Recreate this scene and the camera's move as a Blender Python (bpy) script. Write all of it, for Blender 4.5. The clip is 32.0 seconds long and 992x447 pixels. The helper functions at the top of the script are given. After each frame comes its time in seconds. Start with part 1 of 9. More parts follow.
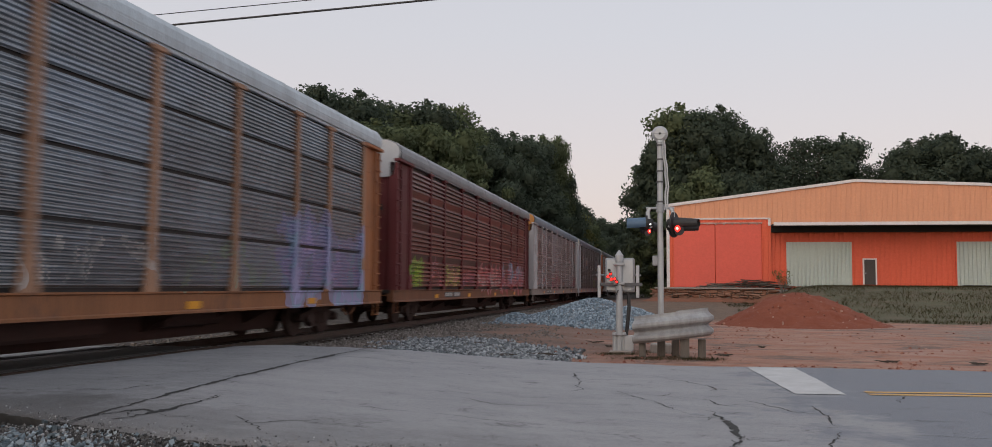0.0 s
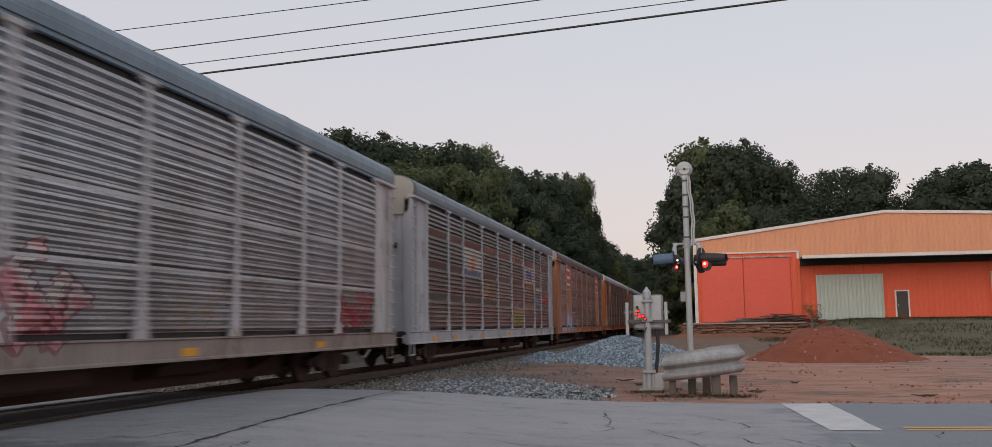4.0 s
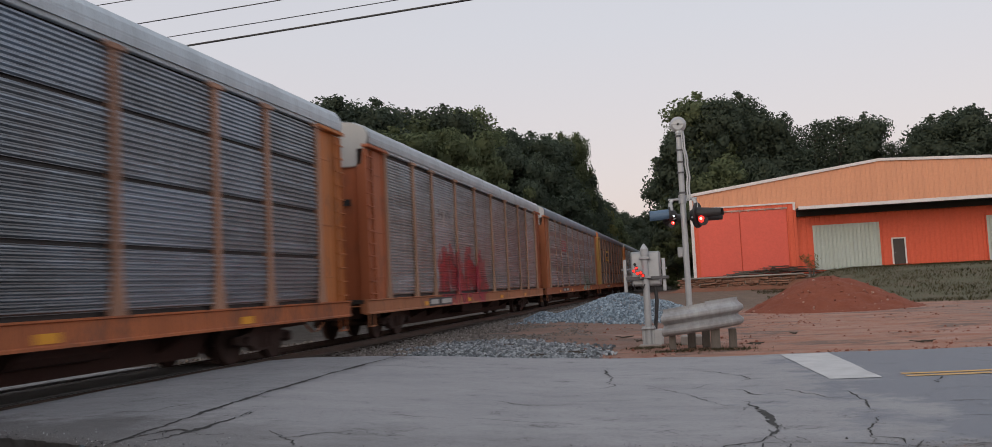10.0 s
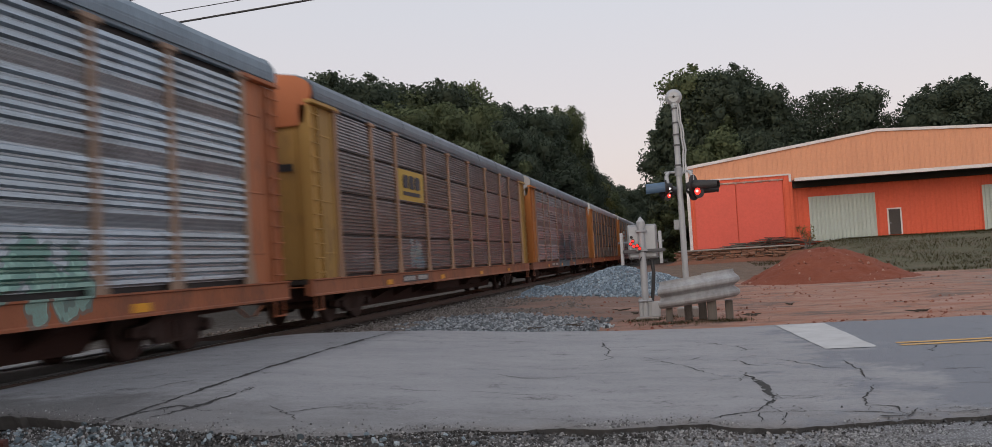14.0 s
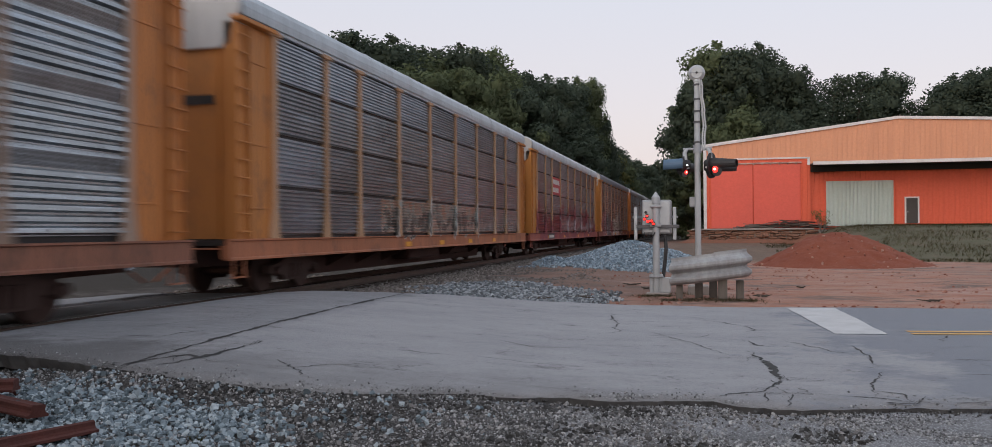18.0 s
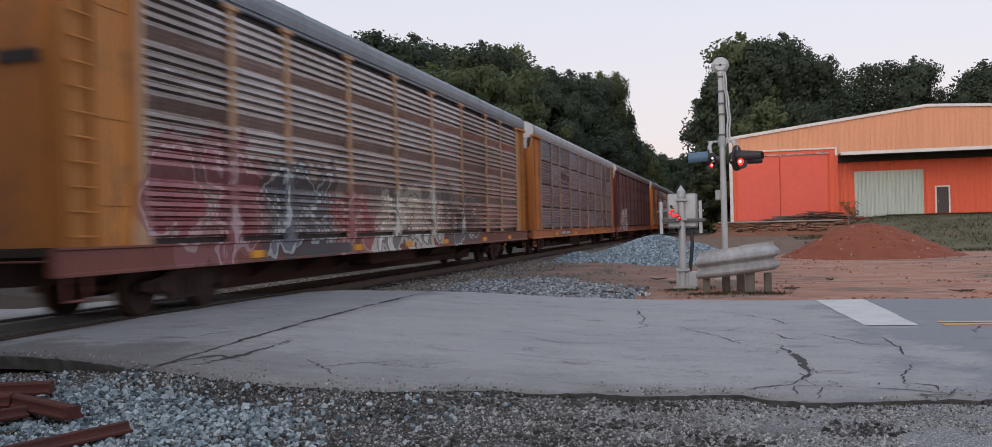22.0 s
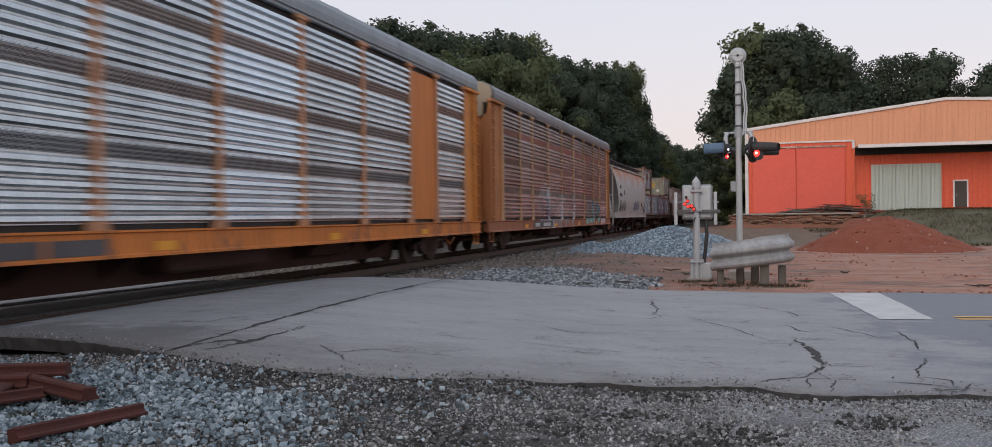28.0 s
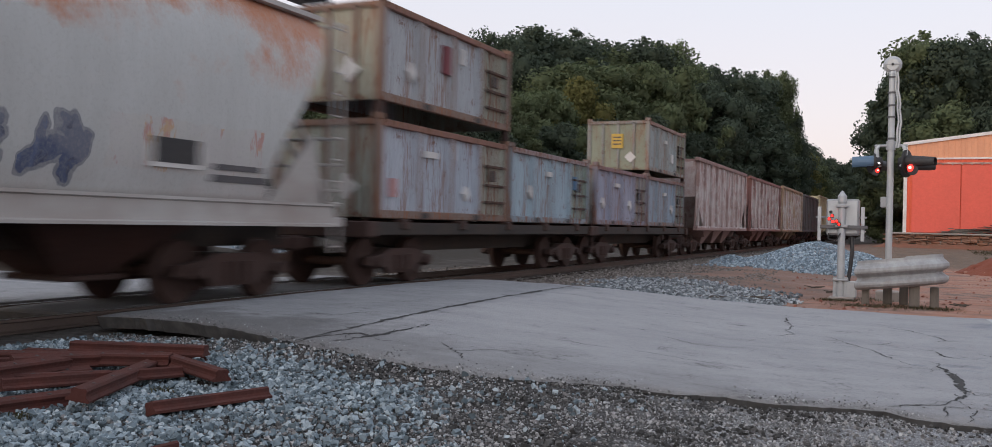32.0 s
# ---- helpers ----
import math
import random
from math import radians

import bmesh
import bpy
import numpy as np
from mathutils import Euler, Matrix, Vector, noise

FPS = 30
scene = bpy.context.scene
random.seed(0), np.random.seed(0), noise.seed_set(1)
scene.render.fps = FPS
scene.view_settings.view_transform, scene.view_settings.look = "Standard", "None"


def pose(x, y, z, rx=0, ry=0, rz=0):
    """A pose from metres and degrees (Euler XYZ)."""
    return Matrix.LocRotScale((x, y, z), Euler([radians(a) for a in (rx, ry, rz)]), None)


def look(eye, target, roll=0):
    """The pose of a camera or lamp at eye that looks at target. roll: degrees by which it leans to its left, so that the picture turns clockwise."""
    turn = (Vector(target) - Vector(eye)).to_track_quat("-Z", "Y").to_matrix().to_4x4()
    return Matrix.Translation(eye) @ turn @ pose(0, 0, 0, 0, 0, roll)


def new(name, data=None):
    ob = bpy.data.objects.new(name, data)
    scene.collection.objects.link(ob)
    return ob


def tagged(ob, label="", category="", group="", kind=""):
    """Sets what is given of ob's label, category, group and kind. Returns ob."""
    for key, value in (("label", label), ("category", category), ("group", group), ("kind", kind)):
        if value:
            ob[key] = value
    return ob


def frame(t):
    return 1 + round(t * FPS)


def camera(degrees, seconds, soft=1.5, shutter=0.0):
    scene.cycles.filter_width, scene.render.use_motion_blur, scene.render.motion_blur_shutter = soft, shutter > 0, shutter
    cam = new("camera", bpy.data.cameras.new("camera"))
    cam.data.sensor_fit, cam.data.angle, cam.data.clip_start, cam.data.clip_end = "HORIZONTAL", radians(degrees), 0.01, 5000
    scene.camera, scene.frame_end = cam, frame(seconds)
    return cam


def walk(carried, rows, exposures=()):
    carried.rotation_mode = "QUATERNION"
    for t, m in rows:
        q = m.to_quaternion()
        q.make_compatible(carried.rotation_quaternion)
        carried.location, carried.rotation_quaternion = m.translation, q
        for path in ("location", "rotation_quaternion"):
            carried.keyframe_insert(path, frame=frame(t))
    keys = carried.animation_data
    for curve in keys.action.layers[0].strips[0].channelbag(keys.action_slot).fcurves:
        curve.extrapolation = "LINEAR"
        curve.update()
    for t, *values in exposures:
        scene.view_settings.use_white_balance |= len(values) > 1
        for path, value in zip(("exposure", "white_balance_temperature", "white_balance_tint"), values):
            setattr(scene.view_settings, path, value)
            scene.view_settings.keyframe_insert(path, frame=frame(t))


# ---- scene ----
cam = camera(57.94, 32.0, soft=0.75, shutter=0.6)
PATH = [
    (0, (0.024, 0.064, 1.524), (-0.36, 2.021, 1.664), 0.4),
    (0.5, (0.032, 0.086, 1.524), (-0.354, 2.042, 1.684), 0.4),
    (1, (0.029, 0.092, 1.53), (-0.367, 2.044, 1.706), -0.0),
    (1.5, (0.022, 0.096, 1.529), (-0.38, 2.046, 1.722), -0.3),
    (2, (0.026, 0.097, 1.536), (-0.384, 2.043, 1.74), -0.3),
    (2.5, (0.025, 0.057, 1.538), (-0.395, 2.0, 1.755), -0.3),
    (3, (0.026, 0.086, 1.537), (-0.402, 2.027, 1.761), -0.3),
    (3.5, (0.019, 0.056, 1.537), (-0.414, 1.996, 1.764), -0.5),
    (5.5, (0.023, 0.089, 1.534), (-0.421, 2.027, 1.747), -0.9),
    (6, (0.024, 0.102, 1.526), (-0.421, 2.041, 1.733), -1.0),
    (6.5, (0.018, 0.121, 1.531), (-0.438, 2.057, 1.735), -1.1),
    (7, (0.007, 0.121, 1.537), (-0.461, 2.055, 1.738), -1.4),
    (7.5, (0.021, 0.096, 1.538), (-0.432, 2.036, 1.711), -2.3),
    (8, (-0.005, 0.113, 1.536), (-0.465, 2.054, 1.686), -3.0),
    (8.5, (-0.012, 0.104, 1.557), (-0.444, 2.051, 1.71), -2.8),
    (9, (0.015, 0.102, 1.554), (-0.419, 2.048, 1.711), -2.7),
    (9.5, (0.024, 0.104, 1.549), (-0.416, 2.049, 1.698), -2.5),
    (10, (0.03, 0.1, 1.536), (-0.404, 2.047, 1.679), -2.8),
    (10.5, (0.036, 0.104, 1.544), (-0.402, 2.051, 1.674), -3.1),
    (11, (0.038, 0.09, 1.543), (-0.394, 2.039, 1.67), -3.3),
    (11.5, (0.047, 0.081, 1.541), (-0.383, 2.03, 1.667), -3.6),
    (12, (0.055, 0.067, 1.543), (-0.368, 2.018, 1.662), -3.9),
    (12.5, (0.05, 0.074, 1.544), (-0.362, 2.028, 1.653), -4.2),
    (13, (0.039, 0.095, 1.531), (-0.376, 2.049, 1.63), -3.9),
    (13.5, (0.037, 0.071, 1.536), (-0.385, 2.024, 1.628), -3.6),
    (14, (0.032, 0.075, 1.533), (-0.398, 2.026, 1.619), -3.4),
    (14.5, (0.036, 0.084, 1.528), (-0.389, 2.036, 1.611), -3.1),
    (16.5, (0.032, 0.089, 1.515), (-0.38, 2.045, 1.566), -0.8),
    (17, (0.024, 0.094, 1.513), (-0.395, 2.049, 1.542), -0.5),
    (17.5, (0.012, 0.1, 1.518), (-0.428, 2.051, 1.539), -0.3),
    (18, (0.011, 0.106, 1.518), (-0.451, 2.052, 1.534), -0.4),
    (18.5, (-0.005, 0.108, 1.516), (-0.491, 2.048, 1.523), -0.4),
    (19, (-0.01, 0.114, 1.514), (-0.51, 2.05, 1.517), -0.4),
    (19.5, (-0.013, 0.105, 1.517), (-0.53, 2.037, 1.525), -0.4),
    (20, (0.012, 0.099, 1.521), (-0.506, 2.03, 1.533), -0.6),
    (20.5, (0.021, 0.093, 1.522), (-0.489, 2.027, 1.537), -0.9),
    (21, (0.027, 0.093, 1.522), (-0.481, 2.027, 1.536), -1.2),
    (21.5, (0.038, 0.094, 1.524), (-0.472, 2.028, 1.537), -1.5),
    (22, (0.025, 0.085, 1.519), (-0.492, 2.017, 1.529), -1.4),
    (22.5, (0.013, 0.084, 1.517), (-0.51, 2.015, 1.519), -1.2),
    (23, (0.027, 0.092, 1.514), (-0.495, 2.023, 1.515), -1.1),
    (23.5, (0.032, 0.092, 1.526), (-0.484, 2.024, 1.541), -1.1),
    (24, (0.028, 0.086, 1.519), (-0.489, 2.018, 1.529), -1.3),
    (24.5, (0.024, 0.099, 1.517), (-0.495, 2.031, 1.523), -1.2),
    (25, (0.026, 0.101, 1.522), (-0.5, 2.031, 1.533), -1.4),
    (25.5, (0.022, 0.1, 1.519), (-0.512, 2.028, 1.532), -1.5),
    (27.5, (0.02, 0.088, 1.515), (-0.526, 2.012, 1.509), -0.7),
    (28, (0.022, 0.086, 1.514), (-0.525, 2.009, 1.5), -0.7),
    (28.5, (0.012, 0.1, 1.517), (-0.544, 2.021, 1.505), -0.8),
    (29, (-0.006, 0.114, 1.51), (-0.565, 2.034, 1.5), -1.0),
    (29.5, (-0.011, 0.102, 1.493), (-0.582, 2.019, 1.469), -0.8),
    (30, (-0.005, 0.1, 1.492), (-0.594, 2.011, 1.458), -0.6),
    (30.5, (0.012, 0.107, 1.501), (-0.577, 2.018, 1.465), -0.5),
    (31, (0.033, 0.109, 1.501), (-0.549, 2.022, 1.478), -0.5),
    (31.5, (0.11, 0.119, 1.511), (-0.523, 2.016, 1.519), 0.1),
    (31.6, (0.116, 0.119, 1.509), (-0.531, 2.01, 1.517), 0.18),
    (31.8, (0.162, 0.117, 1.496), (-0.589, 1.968, 1.5), 0.78),
    (31.9, (0.188, 0.116, 1.489), (-0.621, 1.944, 1.491), 1.12),
    (31.97, (0.201, 0.116, 1.485), (-0.636, 1.932, 1.486), 1.28),
    (32, (0.202, 0.116, 1.485), (-0.638, 1.931, 1.486), 1.3),
]
walk(cam, [(t, look(eye, target, roll)) for t, eye, target, roll in PATH],
     exposures=[(0, -0.05, 6600, 10), (3, -0.03, 6600, 10), (6, -0.12, 6650, 10), (7, -0.1, 6650, 10), (8, 0.03, 6600, 10), (9, -0.04, 6600, 10), (12, 0.01, 6550, 10), (14, 0.0, 6550, 10), (17, 0.08, 6350, 10), (20, 0.17, 6250, 10),
                (24, 0.2, 6250, 10), (25, 0.2, 6250, 10), (28, 0.14, 6300, 10), (29, 0.14, 6300, 10), (30, 0.27, 6250, 10), (31, 0.2, 6300, 10), (31.5, 0.14, 6300, 10), (32, 0.27, 6300, 10)])

# ---- world and light: a clear dusk, the sun just down behind the camera ----
SUN_EL, SUN_AZ = radians(9), radians(200)
world = bpy.data.worlds.new("dusk_sky")
scene.world = world
world.use_nodes = True
wn = world.node_tree.nodes
wl = world.node_tree.links
sky = wn.new("ShaderNodeTexSky")
sky.sky_type, sky.sun_disc = "NISHITA", False
sky.sun_elevation, sky.sun_rotation = SUN_EL, SUN_AZ
sky.air_density, sky.dust_density = 1.0, 2.0
coord = wn.new("ShaderNodeTexCoord")
split = wn.new("ShaderNodeSeparateXYZ")
wl.new(coord.outputs["Generated"], split.inputs[0])
ramp = wn.new("ShaderNodeValToRGB")
wl.new(split.outputs["Z"], ramp.inputs[0])
for pos, col in ((0.0, (0.76, 0.60, 0.59, 1)), (0.12, (0.73, 0.635, 0.645, 1)), (0.27, (0.67, 0.655, 0.70, 1)), (0.6, (0.58, 0.62, 0.71, 1))):
    e = ramp.color_ramp.elements.new(pos)
    e.color = col
ramp.color_ramp.elements.remove(ramp.color_ramp.elements[0])
ramp.color_ramp.elements.remove(ramp.color_ramp.elements[-1])
bg_sky, bg_glow, add = wn.new("ShaderNodeBackground"), wn["Background"], wn.new("ShaderNodeAddShader")
wl.new(sky.outputs[0], bg_sky.inputs[0])
bg_sky.inputs[1].default_value = 0.03
wl.new(ramp.outputs[0], bg_glow.inputs[0])
bg_glow.inputs[1].default_value = 0.92
wl.new(bg_sky.outputs[0], add.inputs[0])
wl.new(bg_glow.outputs[0], add.inputs[1])
wl.new(add.outputs[0], wn["World Output"].inputs[0])

sun_data = bpy.data.lights.new("sun", "SUN")
sun_data.energy, sun_data.angle, sun_data.color = 1.0, radians(50), (1.0, 0.88, 0.80)
sun_lamp = new("sun", sun_data)
sun_lamp.matrix_world = look((0, 0, 40), Vector((0, 0, 40)) + Vector((math.sin(radians(18)), math.cos(radians(18)), -math.tan(radians(34)))))

# ---- materials ----
def node_mat(name):
    m = bpy.data.materials.new(name)
    m.use_nodes = True
    return m, m.node_tree.nodes, m.node_tree.links, m.node_tree.nodes["Principled BSDF"]


def coords(n, l, space=None):
    """Object coordinates, of another thing where one is given."""
    c = n.new("ShaderNodeTexCoord")
    if space is not None:
        c.object = space
    return c.outputs["Object"]


def noise_tex(n, l, at, scale, detail=4.0, rough=0.6, stretch=None, distort=0.0):
    t = n.new("ShaderNodeTexNoise")
    t.inputs["Scale"].default_value, t.inputs["Detail"].default_value = scale, detail
    t.inputs["Roughness"].default_value, t.inputs["Distortion"].default_value = rough, distort
    if stretch:
        mp = n.new("ShaderNodeMapping")
        mp.inputs["Scale"].default_value = stretch
        l.new(at, mp.inputs[0])
        at = mp.outputs[0]
    l.new(at, t.inputs["Vector"])
    return t.outputs[0]


def remap(n, l, value, lo, hi, a=0.0, b=1.0):
    r = n.new("ShaderNodeMapRange")
    for k, v in zip(("From Min", "From Max", "To Min", "To Max"), (lo, hi, a, b)):
        r.inputs[k].default_value = v
    l.new(value, r.inputs["Value"])
    return r.outputs[0]


def calc(n, l, op, a, b=None):
    m = n.new("ShaderNodeMath")
    m.operation = op
    for k, v in enumerate((a, b)):
        if v is None:
            continue
        if isinstance(v, (int, float)):
            m.inputs[k].default_value = v
        else:
            l.new(v, m.inputs[k])
    return m.outputs[0]


def blend(n, l, fac, a, b):
    m = n.new("ShaderNodeMix")
    m.data_type = "RGBA"
    if isinstance(fac, (int, float)):
        m.inputs[0].default_value = fac
    else:
        l.new(fac, m.inputs[0])
    for k, v in ((6, a), (7, b)):
        if isinstance(v, tuple):
            m.inputs[k].default_value = (*v[:3], 1)
        else:
            l.new(v, m.inputs[k])
    return m.outputs[2]


def relief(n, l, bsdf, height, strength, distance=0.02):
    b = n.new("ShaderNodeBump")
    b.inputs["Strength"].default_value, b.inputs["Distance"].default_value = strength, distance
    l.new(height, b.inputs["Height"])
    l.new(b.outputs[0], bsdf.inputs["Normal"])


def shade(col, k):
    return tuple(min(1.0, c * k) for c in col)


def surface(name, col, col2=None, rough=0.7, metal=0.0, big=0.6, small=14.0, stain=0.5, bump=0.15, dist=0.01, stretch=None, vary=0.0):
    """A worn surface: col with large stains of col2, fine grain and relief."""
    m, n, l, b = node_mat(name)
    col2 = col2 or shade(col, 0.6)
    at = coords(n, l)
    large = remap(n, l, noise_tex(n, l, at, big, 5, 0.65, stretch), 0.38, 0.68)
    fine = noise_tex(n, l, at, small, 4, 0.7)
    c = blend(n, l, calc(n, l, "MULTIPLY", large, stain), col, col2)
    c = blend(n, l, calc(n, l, "MULTIPLY", remap(n, l, fine, 0.35, 0.7), 0.35), c, shade(col, 0.72))
    if vary:
        info = n.new("ShaderNodeObjectInfo")
        c = blend(n, l, calc(n, l, "MULTIPLY", info.outputs["Random"], vary), c, col2)
    l.new(c, b.inputs["Base Color"])
    l.new(remap(n, l, fine, 0.3, 0.7, max(0.05, rough - 0.1), min(1, rough + 0.1)), b.inputs["Roughness"])
    b.inputs["Metallic"].default_value = metal
    if bump:
        relief(n, l, b, fine, bump, dist)
    return m


def plain(name, col, rough=0.6, metal=0.0):
    return surface(name, col, rough=rough, metal=metal, stain=0.25, bump=0.0)


def glow(name, col, power):
    m, n, l, b = node_mat(name)
    b.inputs["Base Color"].default_value = (*col, 1)
    b.inputs["Emission Color"].default_value = (*col, 1)
    b.inputs["Emission Strength"].default_value = power
    return m


M = {}
M["steel"] = surface("galvanised_steel", (0.38, 0.395, 0.41), (0.24, 0.24, 0.24), 0.5, 0.3, 1.5, 40)
M["alu"] = surface("aluminium_paint", (0.47, 0.49, 0.50), (0.32, 0.32, 0.33), 0.45, 0.25, 2, 50)
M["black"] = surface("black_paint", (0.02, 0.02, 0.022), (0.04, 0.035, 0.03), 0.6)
M["under"] = surface("grimy_black_steel", (0.03, 0.025, 0.022), (0.07, 0.045, 0.03), 0.8, 0, 1.2, 20)
M["rustdark"] = surface("brown_rusty_steel", (0.062, 0.032, 0.025), (0.03, 0.02, 0.017), 0.85, 0, 1.5, 25, bump=0.3)
M["rail"] = surface("rail_steel", (0.10, 0.07, 0.055), (0.05, 0.035, 0.03), 0.6, 0.3, 2, 30)
M["shine"] = surface("polished_rail_top", (0.45, 0.45, 0.46), (0.3, 0.3, 0.3), 0.3, 0.9, 2, 30)
M["rust"] = surface("rusted_iron", (0.078, 0.018, 0.013), (0.03, 0.011, 0.01), 0.9, 0, 6, 60, bump=0.6, dist=0.006)
M["tie"] = surface("creosoted_wood", (0.06, 0.045, 0.035), (0.03, 0.024, 0.02), 0.9, 0, 2, 25, bump=0.4)
M["red_lamp"] = glow("red_lamp", (1.0, 0.02, 0.014), 2.6)
M["wood_post"] = surface("weathered_wood", (0.16, 0.14, 0.12), (0.08, 0.07, 0.06), 0.9, 0, 3, 40, bump=0.4, stretch=(4, 4, 0.6))
M["bark"] = surface("tree_bark", (0.07, 0.055, 0.042), (0.03, 0.026, 0.02), 0.95, 0, 1.5, 12, bump=0.6, dist=0.04)


def leaf_mat(name, col, col2):
    m, n, l, b = node_mat(name)
    g = n.new("ShaderNodeNewGeometry")
    info = n.new("ShaderNodeObjectInfo")
    c = blend(n, l, g.outputs["Random Per Island"], col, col2)
    c = blend(n, l, calc(n, l, "MULTIPLY", info.outputs["Random"], 0.5), c, shade(col2, 0.55))
    l.new(c, b.inputs["Base Color"])
    b.inputs["Roughness"].default_value = 0.7
    b.inputs["Specular IOR Level"].default_value = 0.2
    thin = n.new("ShaderNodeBsdfTranslucent")
    mix = n.new("ShaderNodeMixShader")
    mix.inputs[0].default_value = 0.42
    l.new(c, thin.inputs["Color"])
    l.new(b.outputs[0], mix.inputs[1])
    l.new(thin.outputs[0], mix.inputs[2])
    l.new(mix.outputs[0], n["Material Output"].inputs["Surface"])
    return m


M["leaf"] = leaf_mat("oak_leaves", (0.125, 0.155, 0.082), (0.16, 0.19, 0.098))
M["leaf_dark"] = leaf_mat("dark_leaves", (0.075, 0.10, 0.072), (0.098, 0.125, 0.084))
M["leaf_warm"] = leaf_mat("yellowing_leaves", (0.15, 0.15, 0.052), (0.19, 0.18, 0.065))


# ---- mesh helpers ----
def box(bm, x0, x1, y0, y1, z0, z1, bevel=0.0):
    """A box with chamfered edges, added to bm."""
    made = bmesh.ops.create_cube(bm, size=1.0, matrix=Matrix.LocRotScale(((x0 + x1) / 2, (y0 + y1) / 2, (z0 + z1) / 2), None, (abs(x1 - x0), abs(y1 - y0), abs(z1 - z0))))
    if bevel:
        edges = list({e for v in made["verts"] for e in v.link_edges})
        bmesh.ops.bevel(bm, geom=edges, offset=bevel, segments=1, affect="EDGES")
    return bm


def rod(bm, a, b, r, r2=None, seg=10, caps=True):
    """A round bar from a to b, added to bm."""
    a, b = Vector(a), Vector(b)
    d = b - a
    m = Matrix.Translation((a + b) / 2) @ d.to_track_quat("Z", "Y").to_matrix().to_4x4()
    bmesh.ops.create_cone(bm, cap_ends=caps, segments=seg, radius1=r, radius2=r if r2 is None else r2, depth=d.length, matrix=m)
    return bm


def sweep(bm, profile, path, closed=True):
    """Profile points (u, v) carried along frames (origin, u axis, v axis)."""
    rings = [[bm.verts.new(o + u * ua + v * va) for u, v in profile] for o, ua, va in path]
    k = len(profile)
    for r0, r1 in zip(rings, rings[1:]):
        for i in range(k if closed else k - 1):
            j = (i + 1) % k
            bm.faces.new((r0[i], r0[j], r1[j], r1[i]))
    if closed:
        bm.faces.new(rings[0][::-1])
        bm.faces.new(rings[-1])
    return rings


def along_y(bm, profile, y0, y1, steps=1):
    """Extrude a closed (x, z) profile from y0 to y1."""
    path = [(Vector((0, y0 + (y1 - y0) * i / steps, 0)), Vector((1, 0, 0)), Vector((0, 0, 1))) for i in range(steps + 1)]
    return sweep(bm, profile, path)


def mesh_of(bm, name, smooth=False):
    bmesh.ops.recalc_face_normals(bm, faces=bm.faces)
    me = bpy.data.meshes.new(name)
    bm.to_mesh(me)
    bm.free()
    if smooth:
        for p in me.polygons:
            p.use_smooth = True
    return me


def part(name, bm, material, parent=None, label="", smooth=False):
    """Links a bmesh as one mesh object under a thing or a part."""
    me = mesh_of(bm, name, smooth)
    me.materials.append(material)
    ob = new(name, me)
    if parent is not None:
        ob.parent = parent
    if label:
        ob["label"] = label
    return ob


def piece(name, me, material, parent, place=None):
    """One more object on a shared mesh, with its own material slot."""
    ob = new(name, me)
    ob.parent = parent
    if not me.materials:
        me.materials.append(material)
    if me.materials[0] is not material:
        ob.material_slots[0].link = "OBJECT"
        ob.material_slots[0].material = material
    if place is not None:
        ob.matrix_basis = place
    return ob


def thing(name, label, category, m=None, group="", kind=""):
    ob = tagged(new(name), label, category, group, kind)
    if m is not None:
        ob.matrix_basis = m
    return ob


B = bmesh.new

# ---- plan ----
TRACK_X, RAIL_Z, GAUGE = -10.14, 0.235, 1.435
PITCH = 28.62


def smooth(a, b, v):
    u = min(1.0, max(0.0, (v - a) / (b - a)))
    return u * u * (3 - 2 * u)


def road_z(x):
    return float(np.interp(x, [-40, -16, -12.2, -10.9, -9.4, -8.0, -6.5, -5.2, -4.0, -2.0, 0.0, 2.0], [-0.3, -0.1, 0.2, 0.225, 0.235, 0.30, 0.30, 0.26, 0.17, 0.06, 0.0, 0.0]))


def near_edge(x):
    return float(np.interp(x, [-40, -8.5, -7.0, -6.0, -5.2, -4.2, -3.0, -2.5, -2.12, -1.74, -1.26, -0.89, -0.44, -0.12, 0.07, 0.23, 0.61, 0.99, 1.25, 1.49, 2.2, 4.0, 60], [7.9, 8.0, 7.85, 7.6, 7.4, 7.3, 7.45, 7.7, 7.93, 7.86, 8.0, 7.96, 8.15, 8.3, 8.32, 8.1, 8.04, 8.13, 8.23, 8.31, 8.45, 8.8, 10.0]))


def edge_line(x):
    """The crumbled near edge of the asphalt."""
    return near_edge(x) + 0.03 * noise.noise((x * 1.3, 3, 0)) + 0.05 * noise.noise((x * 6, 9, 0)) + 0.045 * noise.noise((x * 12, 4, 0)) + 0.03 * noise.noise((x * 31, 14, 0))


def far_edge(x):
    return float(np.interp(x, [-40, -9, -6, -2, 0, 3, 60], [17.6, 17.6, 17.3, 17.9, 18.3, 18.6, 20.0]))


